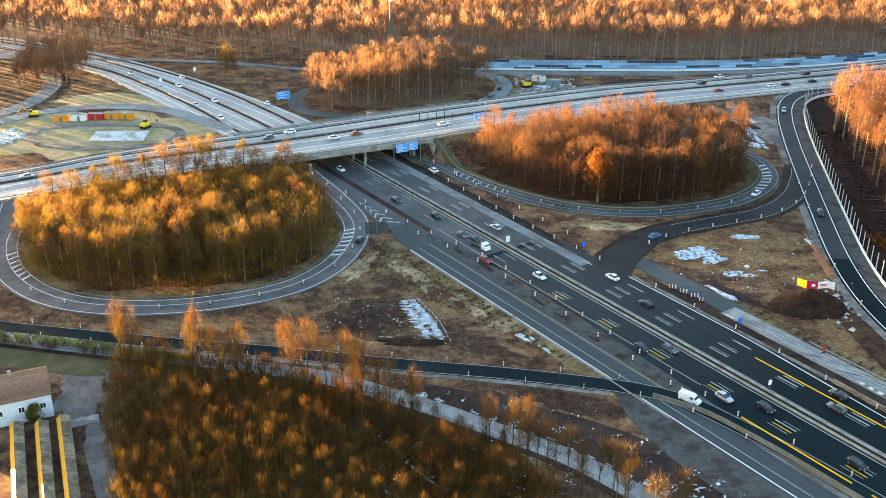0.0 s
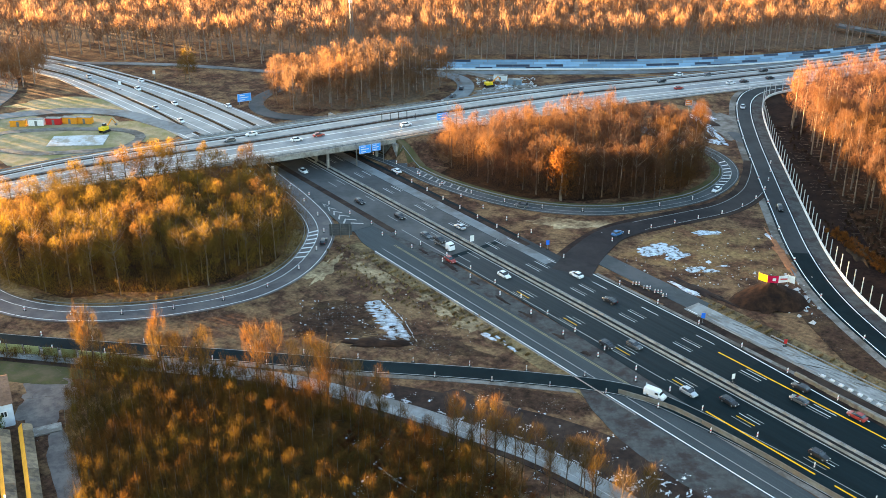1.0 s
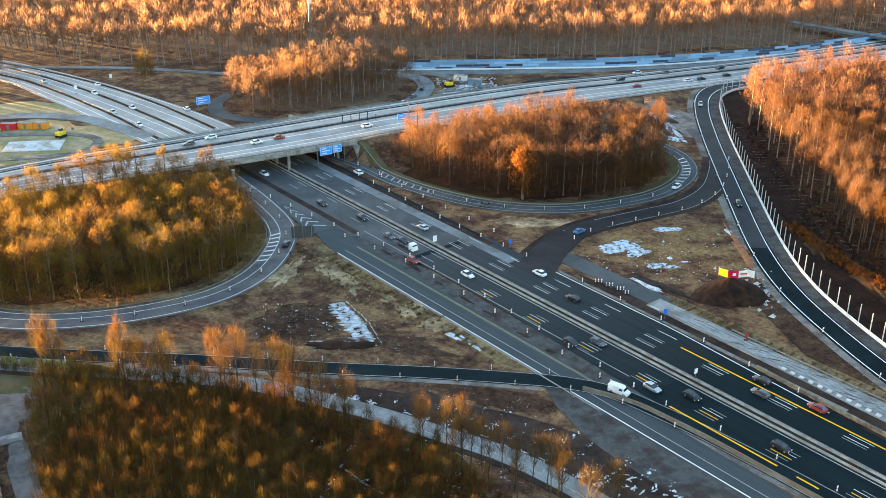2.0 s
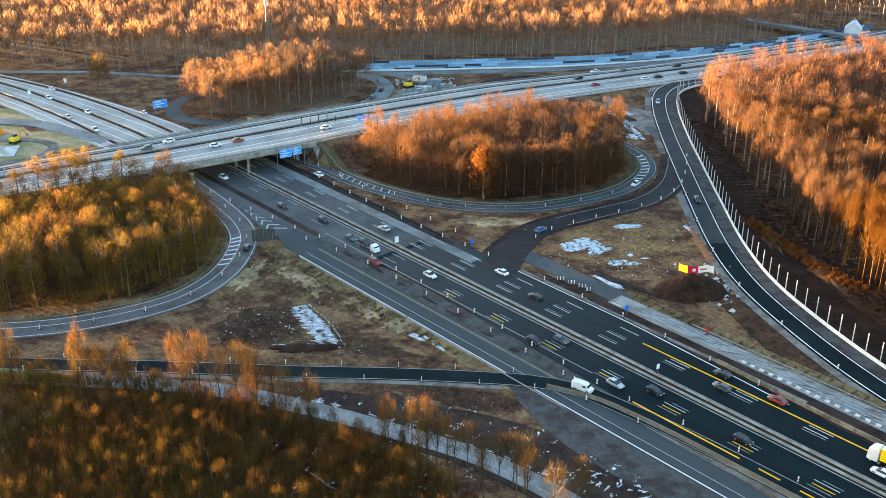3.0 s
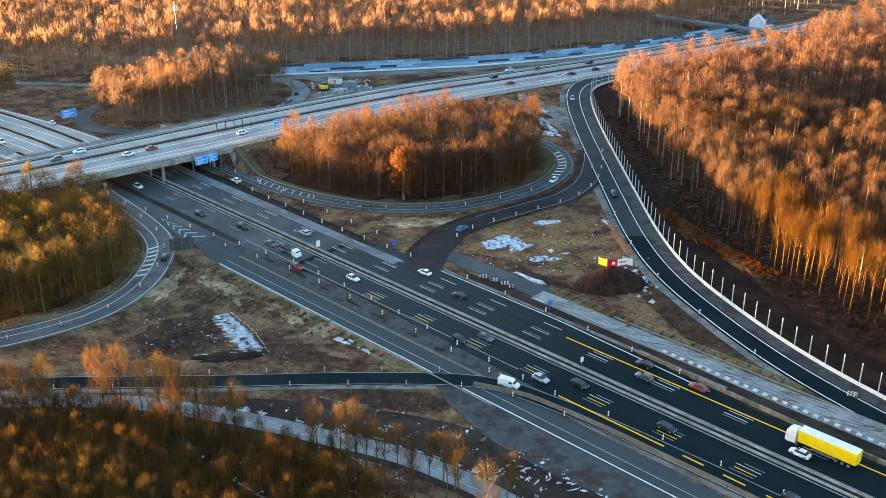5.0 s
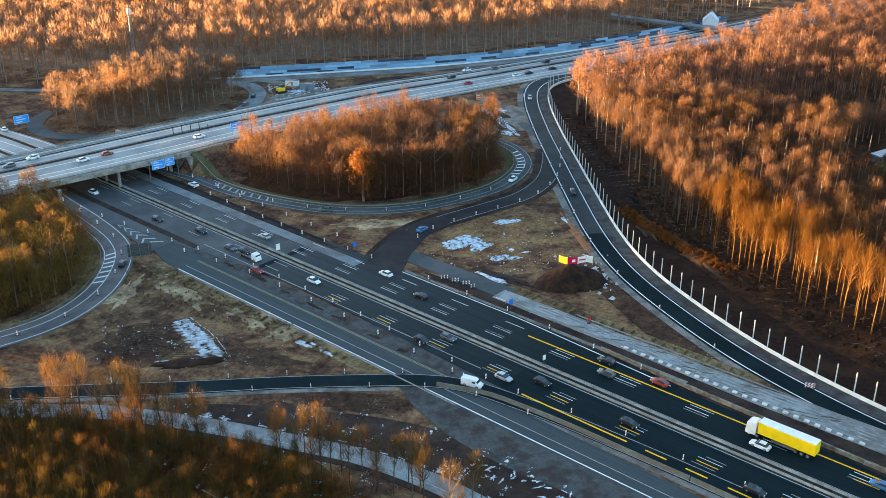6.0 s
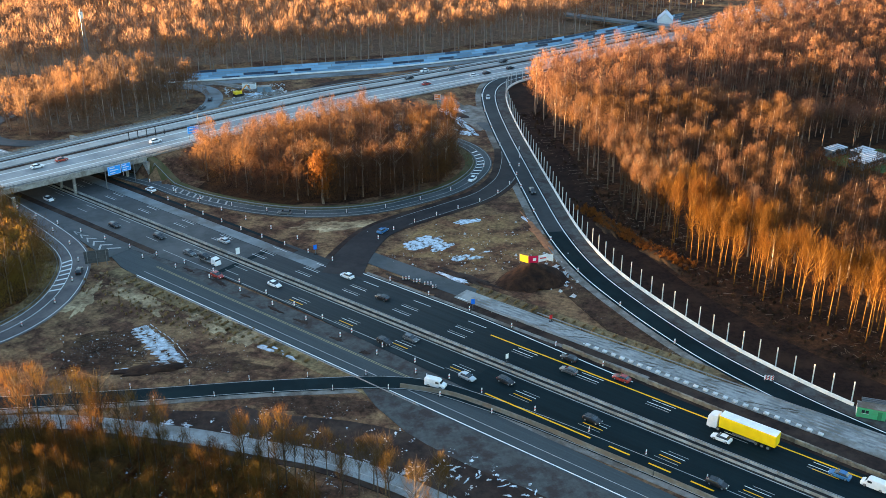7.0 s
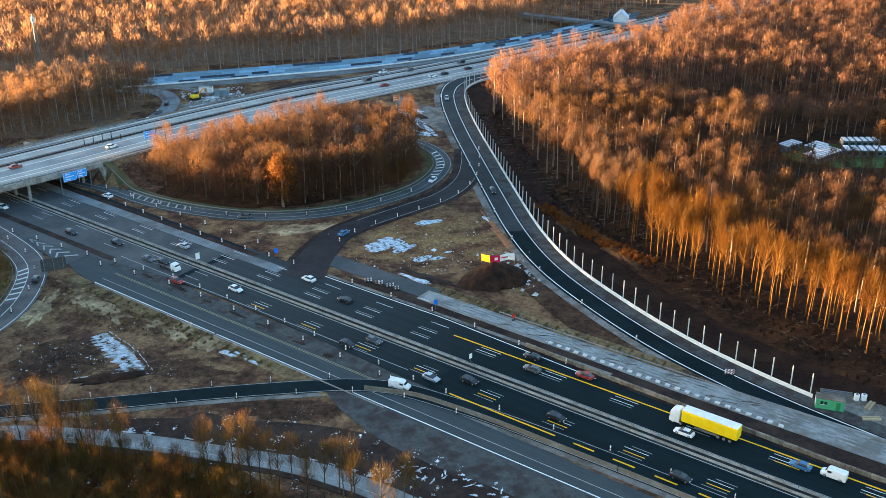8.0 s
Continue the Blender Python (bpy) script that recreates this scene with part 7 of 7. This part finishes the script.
def gable_house(x, y, turn, lx, ly, wall, ridge, wallmat, roofmat, label, windows=3, name="house", courses=7):
    """A house with gables on its short ends: walls, two roof slopes of tile courses, windows, door and chimney."""
    h = tagged(new(name), label, name)
    h.matrix_basis = pose(x, y, 0, 0, 0, turn)
    hx, hy = lx / 2, ly / 2
    for sgn in (-1, 1):
        box_part("wall", (-hx, hx, sgn * hy - 0.15, sgn * hy + 0.15, -0.3, wall), wallmat, h)
        bm = bmesh.new()
        q = [(sgn * hx, -hy + 0.15, -0.3), (sgn * hx, hy - 0.15, -0.3), (sgn * hx, hy - 0.15, wall), (sgn * hx, 0, ridge - 0.12), (sgn * hx, -hy + 0.15, wall)]
        a = [bm.verts.new((p[0] - 0.15, p[1], p[2])) for p in q]
        b = [bm.verts.new((p[0] + 0.15, p[1], p[2])) for p in q]
        bm.faces.new(a), bm.faces.new(b[::-1])
        for i in range(5):
            bm.faces.new((a[i], b[i], b[(i + 1) % 5], a[(i + 1) % 5]))
        bmesh.ops.recalc_face_normals(bm, faces=bm.faces)
        part("gable_wall", bm, wallmat, h)
        roof = new("roof")
        roof.parent = h
        slope = math.hypot(hy + 0.4, ridge - wall + 0.3)
        for k in range(courses):
            f0, f1 = k / courses, (k + 1) / courses
            y0, y1 = (1 - f0) * (hy + 0.4), (1 - f1) * (hy + 0.4)
            z0, z1 = wall - 0.25 + f0 * (ridge - wall + 0.25), wall - 0.25 + f1 * (ridge - wall + 0.25)
            V = [(-hx - 0.4, sgn * y0, z0 + 0.16), (hx + 0.4, sgn * y0, z0 + 0.16), (hx + 0.4, sgn * y1, z1 + 0.1), (-hx - 0.4, sgn * y1, z1 + 0.1)]
            V += [(a, b, c - 0.14) for a, b, c in V]
            F = [(0, 1, 2, 3), (7, 6, 5, 4), (0, 4, 5, 1), (1, 5, 6, 2), (2, 6, 7, 3), (3, 7, 4, 0)]
            mesh_object("tile_course", V, F, roofmat, roof)
    for k in range(windows):
        for sgn in (-1, 1):
            x0 = -hx + lx * (k + 0.6) / windows
            w = box_part("window", (x0 - 0.55, x0 + 0.55, sgn * (hy + 0.16) - 0.03, sgn * (hy + 0.16) + 0.03, wall * 0.45, wall * 0.45 + 1.2), M_GLASS, h)
            bm = bmesh.new()
            for a in ((-0.75, 0.75, -0.2, 0.0), (-0.75, 0.75, 1.2, 1.4), (-0.75, -0.55, 0, 1.2), (0.55, 0.75, 0, 1.2), (-0.05, 0.05, 0, 1.2)):
                block(bm, x0 + a[0], x0 + a[1], sgn * (hy + 0.17) - 0.05, sgn * (hy + 0.17) + 0.05, wall * 0.45 + a[2], wall * 0.45 + a[3])
            part("window_frame", bm, M_WHITEPLASTIC, w)
    box_part("door", (hx - 3.0, hx - 2.0, -hy - 0.2, -hy - 0.14, 0, 2.05), M_WHITEPLASTIC, h)
    box_part("chimney", (hx * 0.3, hx * 0.3 + 0.7, -0.35, 0.35, ridge - 0.8, ridge + 0.9), M_CONC, h, "", 0.03)
    return h


gable_house(-98.2, 188.9, 24, 22, 12.2, 5.8, 9.0, M_PLASTER, M_TILE, "pale blue-white plastered house with a brown tiled roof", 5)
# long sheds with shallow roofs in front of the house
sh_d = np.array([0.375, -0.927])
# yellow base colour in place of sunlight on the left roof slopes
M_SUNYELLOW = mat("sun_painted_yellow", (0.72, 0.34, 0.035), (0.6, 0.26, 0.025), 0.6, 0.8, 6, 0.1)
for k, (x, y) in enumerate(((-91.0, 181.4), (-85.9, 182.0), (-81.9, 184.0))):
    a = math.degrees(math.atan2(sh_d[1], sh_d[0]))
    s = tagged(new("shed"), "long low shed with grey roof sheets and a slope painted sunlit yellow", "shed", group="row of sheds")
    cx, cy = np.array([x, y]) + sh_d * 17
    s.matrix_basis = pose(cx, cy, 0, 0, 0, a)
    box_part("wall", (-17, 17, 1.0, 1.15, -0.3, 2.2), M_CONC, s)
    box_part("wall", (-17, 17, -1.35, -1.2, -0.3, 2.0), M_CONC, s)
    for j in range(12):
        x0 = -17 + 2.84 * j
        for nm, y0, z0, y1, z1, m in (("roof_sheet", -0.55, 3.1, 1.4, 2.3, M_SHEET), ("light_sheet", -1.5, 2.1, -0.59, 3.1, M_SUNYELLOW)):
            V = [(x0, y0, z0), (x0 + 2.78, y0, z0), (x0 + 2.78, y1, z1), (x0, y1, z1)]
            V += [(p, q, r + 0.08) for p, q, r in V]
            mesh_object(nm, V, [(3, 2, 1, 0), (4, 5, 6, 7), (0, 1, 5, 4), (1, 2, 6, 5), (2, 3, 7, 6), (3, 0, 4, 7)], m, s)
    box_part("door", (16.98, 17.04, -0.5, 0.5, 0, 2.0), M_SUNYELLOW, s)
patch("field", -82, 198, 7, 11, 18, M_YARD, "grey gravel yard beside the house", 0.08, 0.2, 70)
patch("field", -70.5, 172, 2.6, 20, 23, M_YARD, "grey gravel drive beside the wood", 0.1, 0.15, 71)
patch("field", -98, 212, 26, 7, -12, M_VERGE, "mossy green strip below the noise wall", 0.09, 0.2, 72)
slab = box_part("yard_slab", (-3.6, 3.6, -1.6, 1.6, -0.2, 0.35), M_CONC, None, "", 0.05)
slab.matrix_basis = pose(-78.6, 185.2, 0, 0, 0, 22)
tagged(slab, "pale concrete ramp slab in the yard", "slab", kind="structure")
bush_rng = np.random.default_rng(31)
bush = tagged(new("bush"), "rounded dark green garden bush at the house front", "bush")
bush.matrix_basis = pose(-88.4, 184.6, 0)
t = twigs(bush_rng, 2200, 2.5, 2.2, 2.8, 0.5, 0.16, 0.3)
ob = new("foliage", raw_mesh("foliage", t, np.arange(len(t)).reshape(-1, 3), mat("olive_green_leaves", (0.12, 0.12, 0.02), (0.06, 0.065, 0.014), 0.8, 2, 8, 0, per="island")))
ob.parent = bush
tube_part("stem", (0, 0, -0.2), (0, 0, 1.4), 0.12, M_BARK, bush)
# yellow-green noise wall along the lane
M_NOISE = mat("yellow_green_wall_panel", (0.32, 0.33, 0.15), (0.24, 0.25, 0.11), 0.8, 0.8, 8, 0.15, per="object")
nw = tagged(new("noise_wall"), "low yellow-green noise wall of panels between steel posts", "wall")
P_NW = spline([(-150, 229.5), (-111, 221.3), (-91.5, 217.6), (-73.6, 213.6), (-62, 210.2)], 4.0)
dN, _ = along(P_NW)
for p, d in zip(P_NW, dN):
    a = math.degrees(math.atan2(d[1], d[0]))
    ob = box_part("wall_panel", (-1.95, 1.95, -0.08, 0.08, -0.2, 2.4), M_NOISE, nw, "", 0.02)
    ob.matrix_basis = pose(p[0], p[1], 0, 0, 0, a)
    ob = box_part("wall_post", (1.9, 2.1, -0.12, 0.12, -0.2, 2.55), M_STEEL, nw)
    ob.matrix_basis = pose(p[0], p[1], 0, 0, 0, a)

# fallen pale trunk in the thicket
for x, y, a, l in ((-4.5, 166.5, -52, 10), (-1.5, 163.0, -48, 7)):
    lg = tagged(new("fallen_trunk"), "pale fallen birch trunk lying in the thicket", "fallen trunk")
    lg.matrix_basis = pose(x, y, 0.4, 0, 0, a)
    tube_part("stem", (-l / 2, 0, 0), (l / 2, 0, 0.5), 0.22, M_PALESTONE, lg, "", 0.08)
    tube_part("branch_stub", (l * 0.2, 0, 0.3), (l * 0.3, 0.9, 0.9), 0.06, M_PALESTONE, lg)

# ---------------------------------------------------------------- allotment huts in the clearing of the right-hand wood
patch("field", 259, 290, 22, 15, -25, M_LAWN, "green lawn in a clearing", 0.1, 0.15, 80)
M_WHITEROOF = mat("white_felt_roof", (0.62, 0.66, 0.7), (0.5, 0.54, 0.58), 0.7, 0.8, 8, 0.1)
M_HUT = mat("dark_hut_boards", (0.12, 0.14, 0.16), (0.08, 0.1, 0.11), 0.8, 1, 8, 0.2)


def hut(x, y, turn, lx, ly, n, label):
    h = tagged(new("hut"), label, "hut", group="huts in the clearing")
    h.matrix_basis = pose(x, y, 0, 0, 0, turn)
    box_part("wall", (-lx / 2, lx / 2, -ly / 2, ly / 2, -0.2, 2.6), M_HUT, h, "", 0.03)
    for k in range(n):
        x0 = -lx / 2 + lx * k / n
        box_part("roof_panel", (x0 + 0.42, x0 + lx / n - 0.42, -ly / 2 - 0.4, ly / 2 + 0.4, 2.62, 2.85), M_WHITEROOF, h, "", 0.03)
        box_part("window", (x0 + 0.5, x0 + lx / n - 0.5, -ly / 2 - 0.03, -ly / 2, 1.0, 1.9), M_GLASS, h)
    return h


hut(248, 291.5, 20, 16, 6, 8, "long dark hut with white roof panels")
hut(251, 299, 20, 9, 4.5, 4, "low hut with a white flat roof")
hut(268.5, 288.5, -22, 22, 5, 8, "row of white-roofed cabins")
hut(284, 282, -24, 12, 5, 4, "row of white-roofed cabins")
hut(243, 304, 18, 9, 4, 5, "low hut with white roof strips")
hut(271, 299, -20, 14, 4, 6, "dark shed with pale roof lights")
hut(283, 270, -24, 8, 4, 4, "low hut with white roof strips")

# ---------------------------------------------------------------- works area inside the far left loop
ring = spline([(-154, 369), (-161, 377), (-159, 388), (-146, 391.5), (-133, 392.5), (-112, 390.5), (-103, 382), (-107, 369.5), (-122, 365.5), (-138, 364), (-154, 369)], 4)
tagged(ribbon("road", ring, -1.9, 1.9, M_GRAVEL, lift=0.27), "pale gravel track ringing the works ground", "road", kind="structure")
tagged(ribbon("road", spline([(-230, 372), (-200, 383), (-181, 394.5), (-171, 407), (-160, 412.5), (-140.6, 417.5), (-118, 413), (-103.5, 402), (-84, 386)], 4), -3.6, 3.6, M_GREYASPH, lift=0.28), "pale loop road round the works ground", "road", kind="structure")
loopA = spline([(-205, 388), (-188, 403), (-178.5, 417), (-175.8, 436), (-179, 456), (-194, 485), (-215, 503), (-240, 515)], 4)
tagged(ribbon("road", loopA, -4, 4, M_GREYASPH, lift=0.29), "pale curved ramp in evening light", "road", kind="structure")
band = C_XY[8:34] - along(C_XY)[1][8:34] * (C_W[8:34] + 5.0)[:, None]
tagged(ribbon("road", band, -3.2, 3.2, M_GREYASPH, lift=0.31), "pale ramp lane beside the crossing road", "road", kind="structure")
tagged(ribbon("road", spline([(-22, 400), (-42, 403), (-56, 409), (-63, 420), (-63, 433), (-56, 446), (-40, 462)], 3), -3.2, 3.2, M_ASPH, lift=0.32), "narrow loop ramp curling round the far wood", "road", kind="structure")
tagged(ribbon("road", spline([(66, 441), (56, 442), (49, 450), (41, 460), (30, 470), (8, 475)], 3), -2.2, 2.2, M_GRAVEL, lift=0.3), "pale haul track through the building ground", "road", kind="structure")
tagged(ribbon("road", spline([(-230, 500), (-120, 492), (-60, 476), (-20, 478)], 5), -2, 2, M_GREYASPH, lift=0.30), "pale field track before the belt of wood", "road", kind="structure")
patch("field", -140, 384, 48, 30, 5, M_SAND, "pale sandy works ground round the ring", 0.06, 0.2, 94)
patch("field", -128, 428, 34, 16, 12, M_SAND, "dry ground between ramps, painted pale for haze", 0.064, 0.3, 96)
patch("field", -137, 379, 26, 14, 5, M_SAND, "levelled pale ground inside the works ring", 0.12, 0.15, 90)
pad = box_part("concrete_pad", (-10.5, 10.5, -6, 6, -0.2, 0.3), mat("frosted_concrete", (0.55, 0.58, 0.6), (0.38, 0.39, 0.4), 0.8, 0.5, 8, 0.2, c=(0.3, 0.27, 0.22), cscale=0.2), None, "", 0.04)
pad.matrix_basis = pose(-126, 378, 0.05, 0, 0, 3)
tagged(pad, "pale frosted concrete pad on the works ground", "slab", kind="structure")
patch("field", 50, 438, 22, 12, 15, M_GRAVEL, "pale building ground near the far loop", 0.12, 0.25, 92)
patch("field", 85, 452, 16, 6, 15, M_MUD, "dark earth bank near the far loop", 0.15, 0.25, 93, bumps=1.2)
M_GREENGREY = mat("grey_blue_container_paint", (0.2, 0.28, 0.33), (0.15, 0.2, 0.25), 0.5, 0.8, 8, 0.1)
M_ORANGE = mat("orange_container_paint", (0.8, 0.3, 0.03), (0.65, 0.24, 0.03), 0.5, 0.8, 8, 0.1)
for k, (x, y, m, w) in enumerate(((-155, 397.5, M_ORANGE, "orange"), (-148, 398.3, M_WHITEPLASTIC, "white"), (-141.5, 399.6, M_RED, "red"), (-135.2, 400.6, M_ORANGE, "orange"), (-129.3, 400.4, M_ORANGE, "orange"), (50, 450, M_GREENGREY, "grey-blue"), (44, 457, M_WHITEPLASTIC, "white"))):
    c = tagged(new("site_container"), f"{w} works container on pale building ground", "container", group="containers of the works")
    c.matrix_basis = pose(x, y, float(rise([(x, y)])[0]) + 0.1, 0, 0, -4 * k + 5)
    box_part("box", (-3, 3, -1.2, 1.2, 0, 2.6), m, c, "", 0.05)
    box_part("roof", (-3.05, 3.05, -1.25, 1.25, 2.6, 2.7), M_CONC, c)
    box_part("door", (-0.5, 0.5, -1.24, -1.2, 0, 2.1), M_STEEL, c)


def excavator(x, y, turn):
    e = tagged(new("excavator"), "yellow crawler excavator standing on the works ground", "excavator")
    e.matrix_basis = pose(x, y, float(rise([(x, y)])[0]) + 0.1, 0, 0, turn)
    yel = M_ORANGE
    for sgn in (-1, 1):
        box_part("track", (-2, 2, sgn * 1.1 - 0.3, sgn * 1.1 + 0.3, 0, 0.9), M_RUBBER, e, "", 0.2)
    box_part("body", (-2, 1.4, -1.3, 1.3, 1.0, 2.2), mat("machine_yellow", (0.8, 0.55, 0.03), (0.7, 0.45, 0.03), 0.5), e, "", 0.12)
    box_part("cab", (0.2, 1.6, 0.2, 1.3, 2.2, 3.2), M_GLASS, e, "", 0.1)
    tube_part("boom", (1.2, -0.3, 1.9), (4.2, -0.3, 4.4), 0.25, yel, e, sides=8)
    tube_part("arm", (4.2, -0.3, 4.4), (6.0, -0.3, 2.0), 0.18, yel, e, sides=8)
    box_part("bucket", (5.6, 6.4, -0.8, 0.2, 1.2, 2.0), M_STEEL, e, "", 0.1)


excavator(38, 447, 20)
excavator(-168.5, 403.5, 200)
excavator(-118.5, 388.5, 60)

# ---------------------------------------------------------------- village and houses at the far edge
M_BRICK = mat("red_brick_far", (0.3, 0.14, 0.09), (0.22, 0.1, 0.07), 0.85, 1, 8, 0.2)
M_ROOFR = mat("red_roof_tiles", (0.32, 0.11, 0.06), (0.22, 0.08, 0.05), 0.8, 1, 8, 0.2, per="object")
for k, (x, y, a, lx, wm, rm) in enumerate(((206, 640, 20, 12, M_PLASTER, M_ROOFR), (190, 652, -10, 10, M_BRICK, M_ROOFR), (222, 655, 40, 12, M_PLASTER, M_TILE), (240, 668, 10, 14, M_BRICK, M_ROOFR), (262, 660, -20, 11, M_PLASTER, M_ROOFR), (175, 668, 30, 10, M_PLASTER, M_TILE), (284, 672, 15, 16, M_PLASTER, M_TILE), (150, 680, 0, 12, M_BRICK, M_ROOFR), (310, 668, 12, 20, M_WHITEPLASTIC, M_SHEET), (345, 690, 12, 24, M_WHITEPLASTIC, M_SHEET), (120, 700, 12, 12, M_PLASTER, M_ROOFR))):
    gable_house(x, y, a, lx, 9, 4.6, 8.6, wm, rm, "distant village house with a pitched roof behind the wood", 3, courses=3)
white = gable_house(285, 518, 60, 10, 8, 4.5, 8.5, M_WHITEPLASTIC, M_PLASTER, "white gabled house beside the far road bridge", 3, courses=4)
tagged(ribbon("road", spline([(236, 552), (260, 524), (277, 507), (290, 499), (320, 492)], 4), -3, 3, M_GREYASPH, height=3.5, lift=0.3, thick=1.2), "pale flyover beside the white house", "road", kind="structure")
patch("field", 330, 720, 120, 60, 10, M_VERGE, "pale green meadow beyond the village", 0.3, 0.15, 95)

# thin garden fence between the yard and the thicket
fence = tagged(new("garden_fence"), "thin pale wire fence on slender posts beside the thicket", "fence")
P_GF = spline([(-78.2, 204.5), (-76.6, 193.5), (-72.4, 181.0), (-65.9, 165.3)], 2.5)
for p in P_GF:
    tube_part("fence_post", (p[0], p[1], -0.2), (p[0], p[1], 1.5), 0.05, M_BARR, fence, sides=6)
for h in (0.7, 1.4):
    ribbon("wire", P_GF, -0.02, 0.02, M_BARR, fence, lift=h, thick=0.04, across=1)
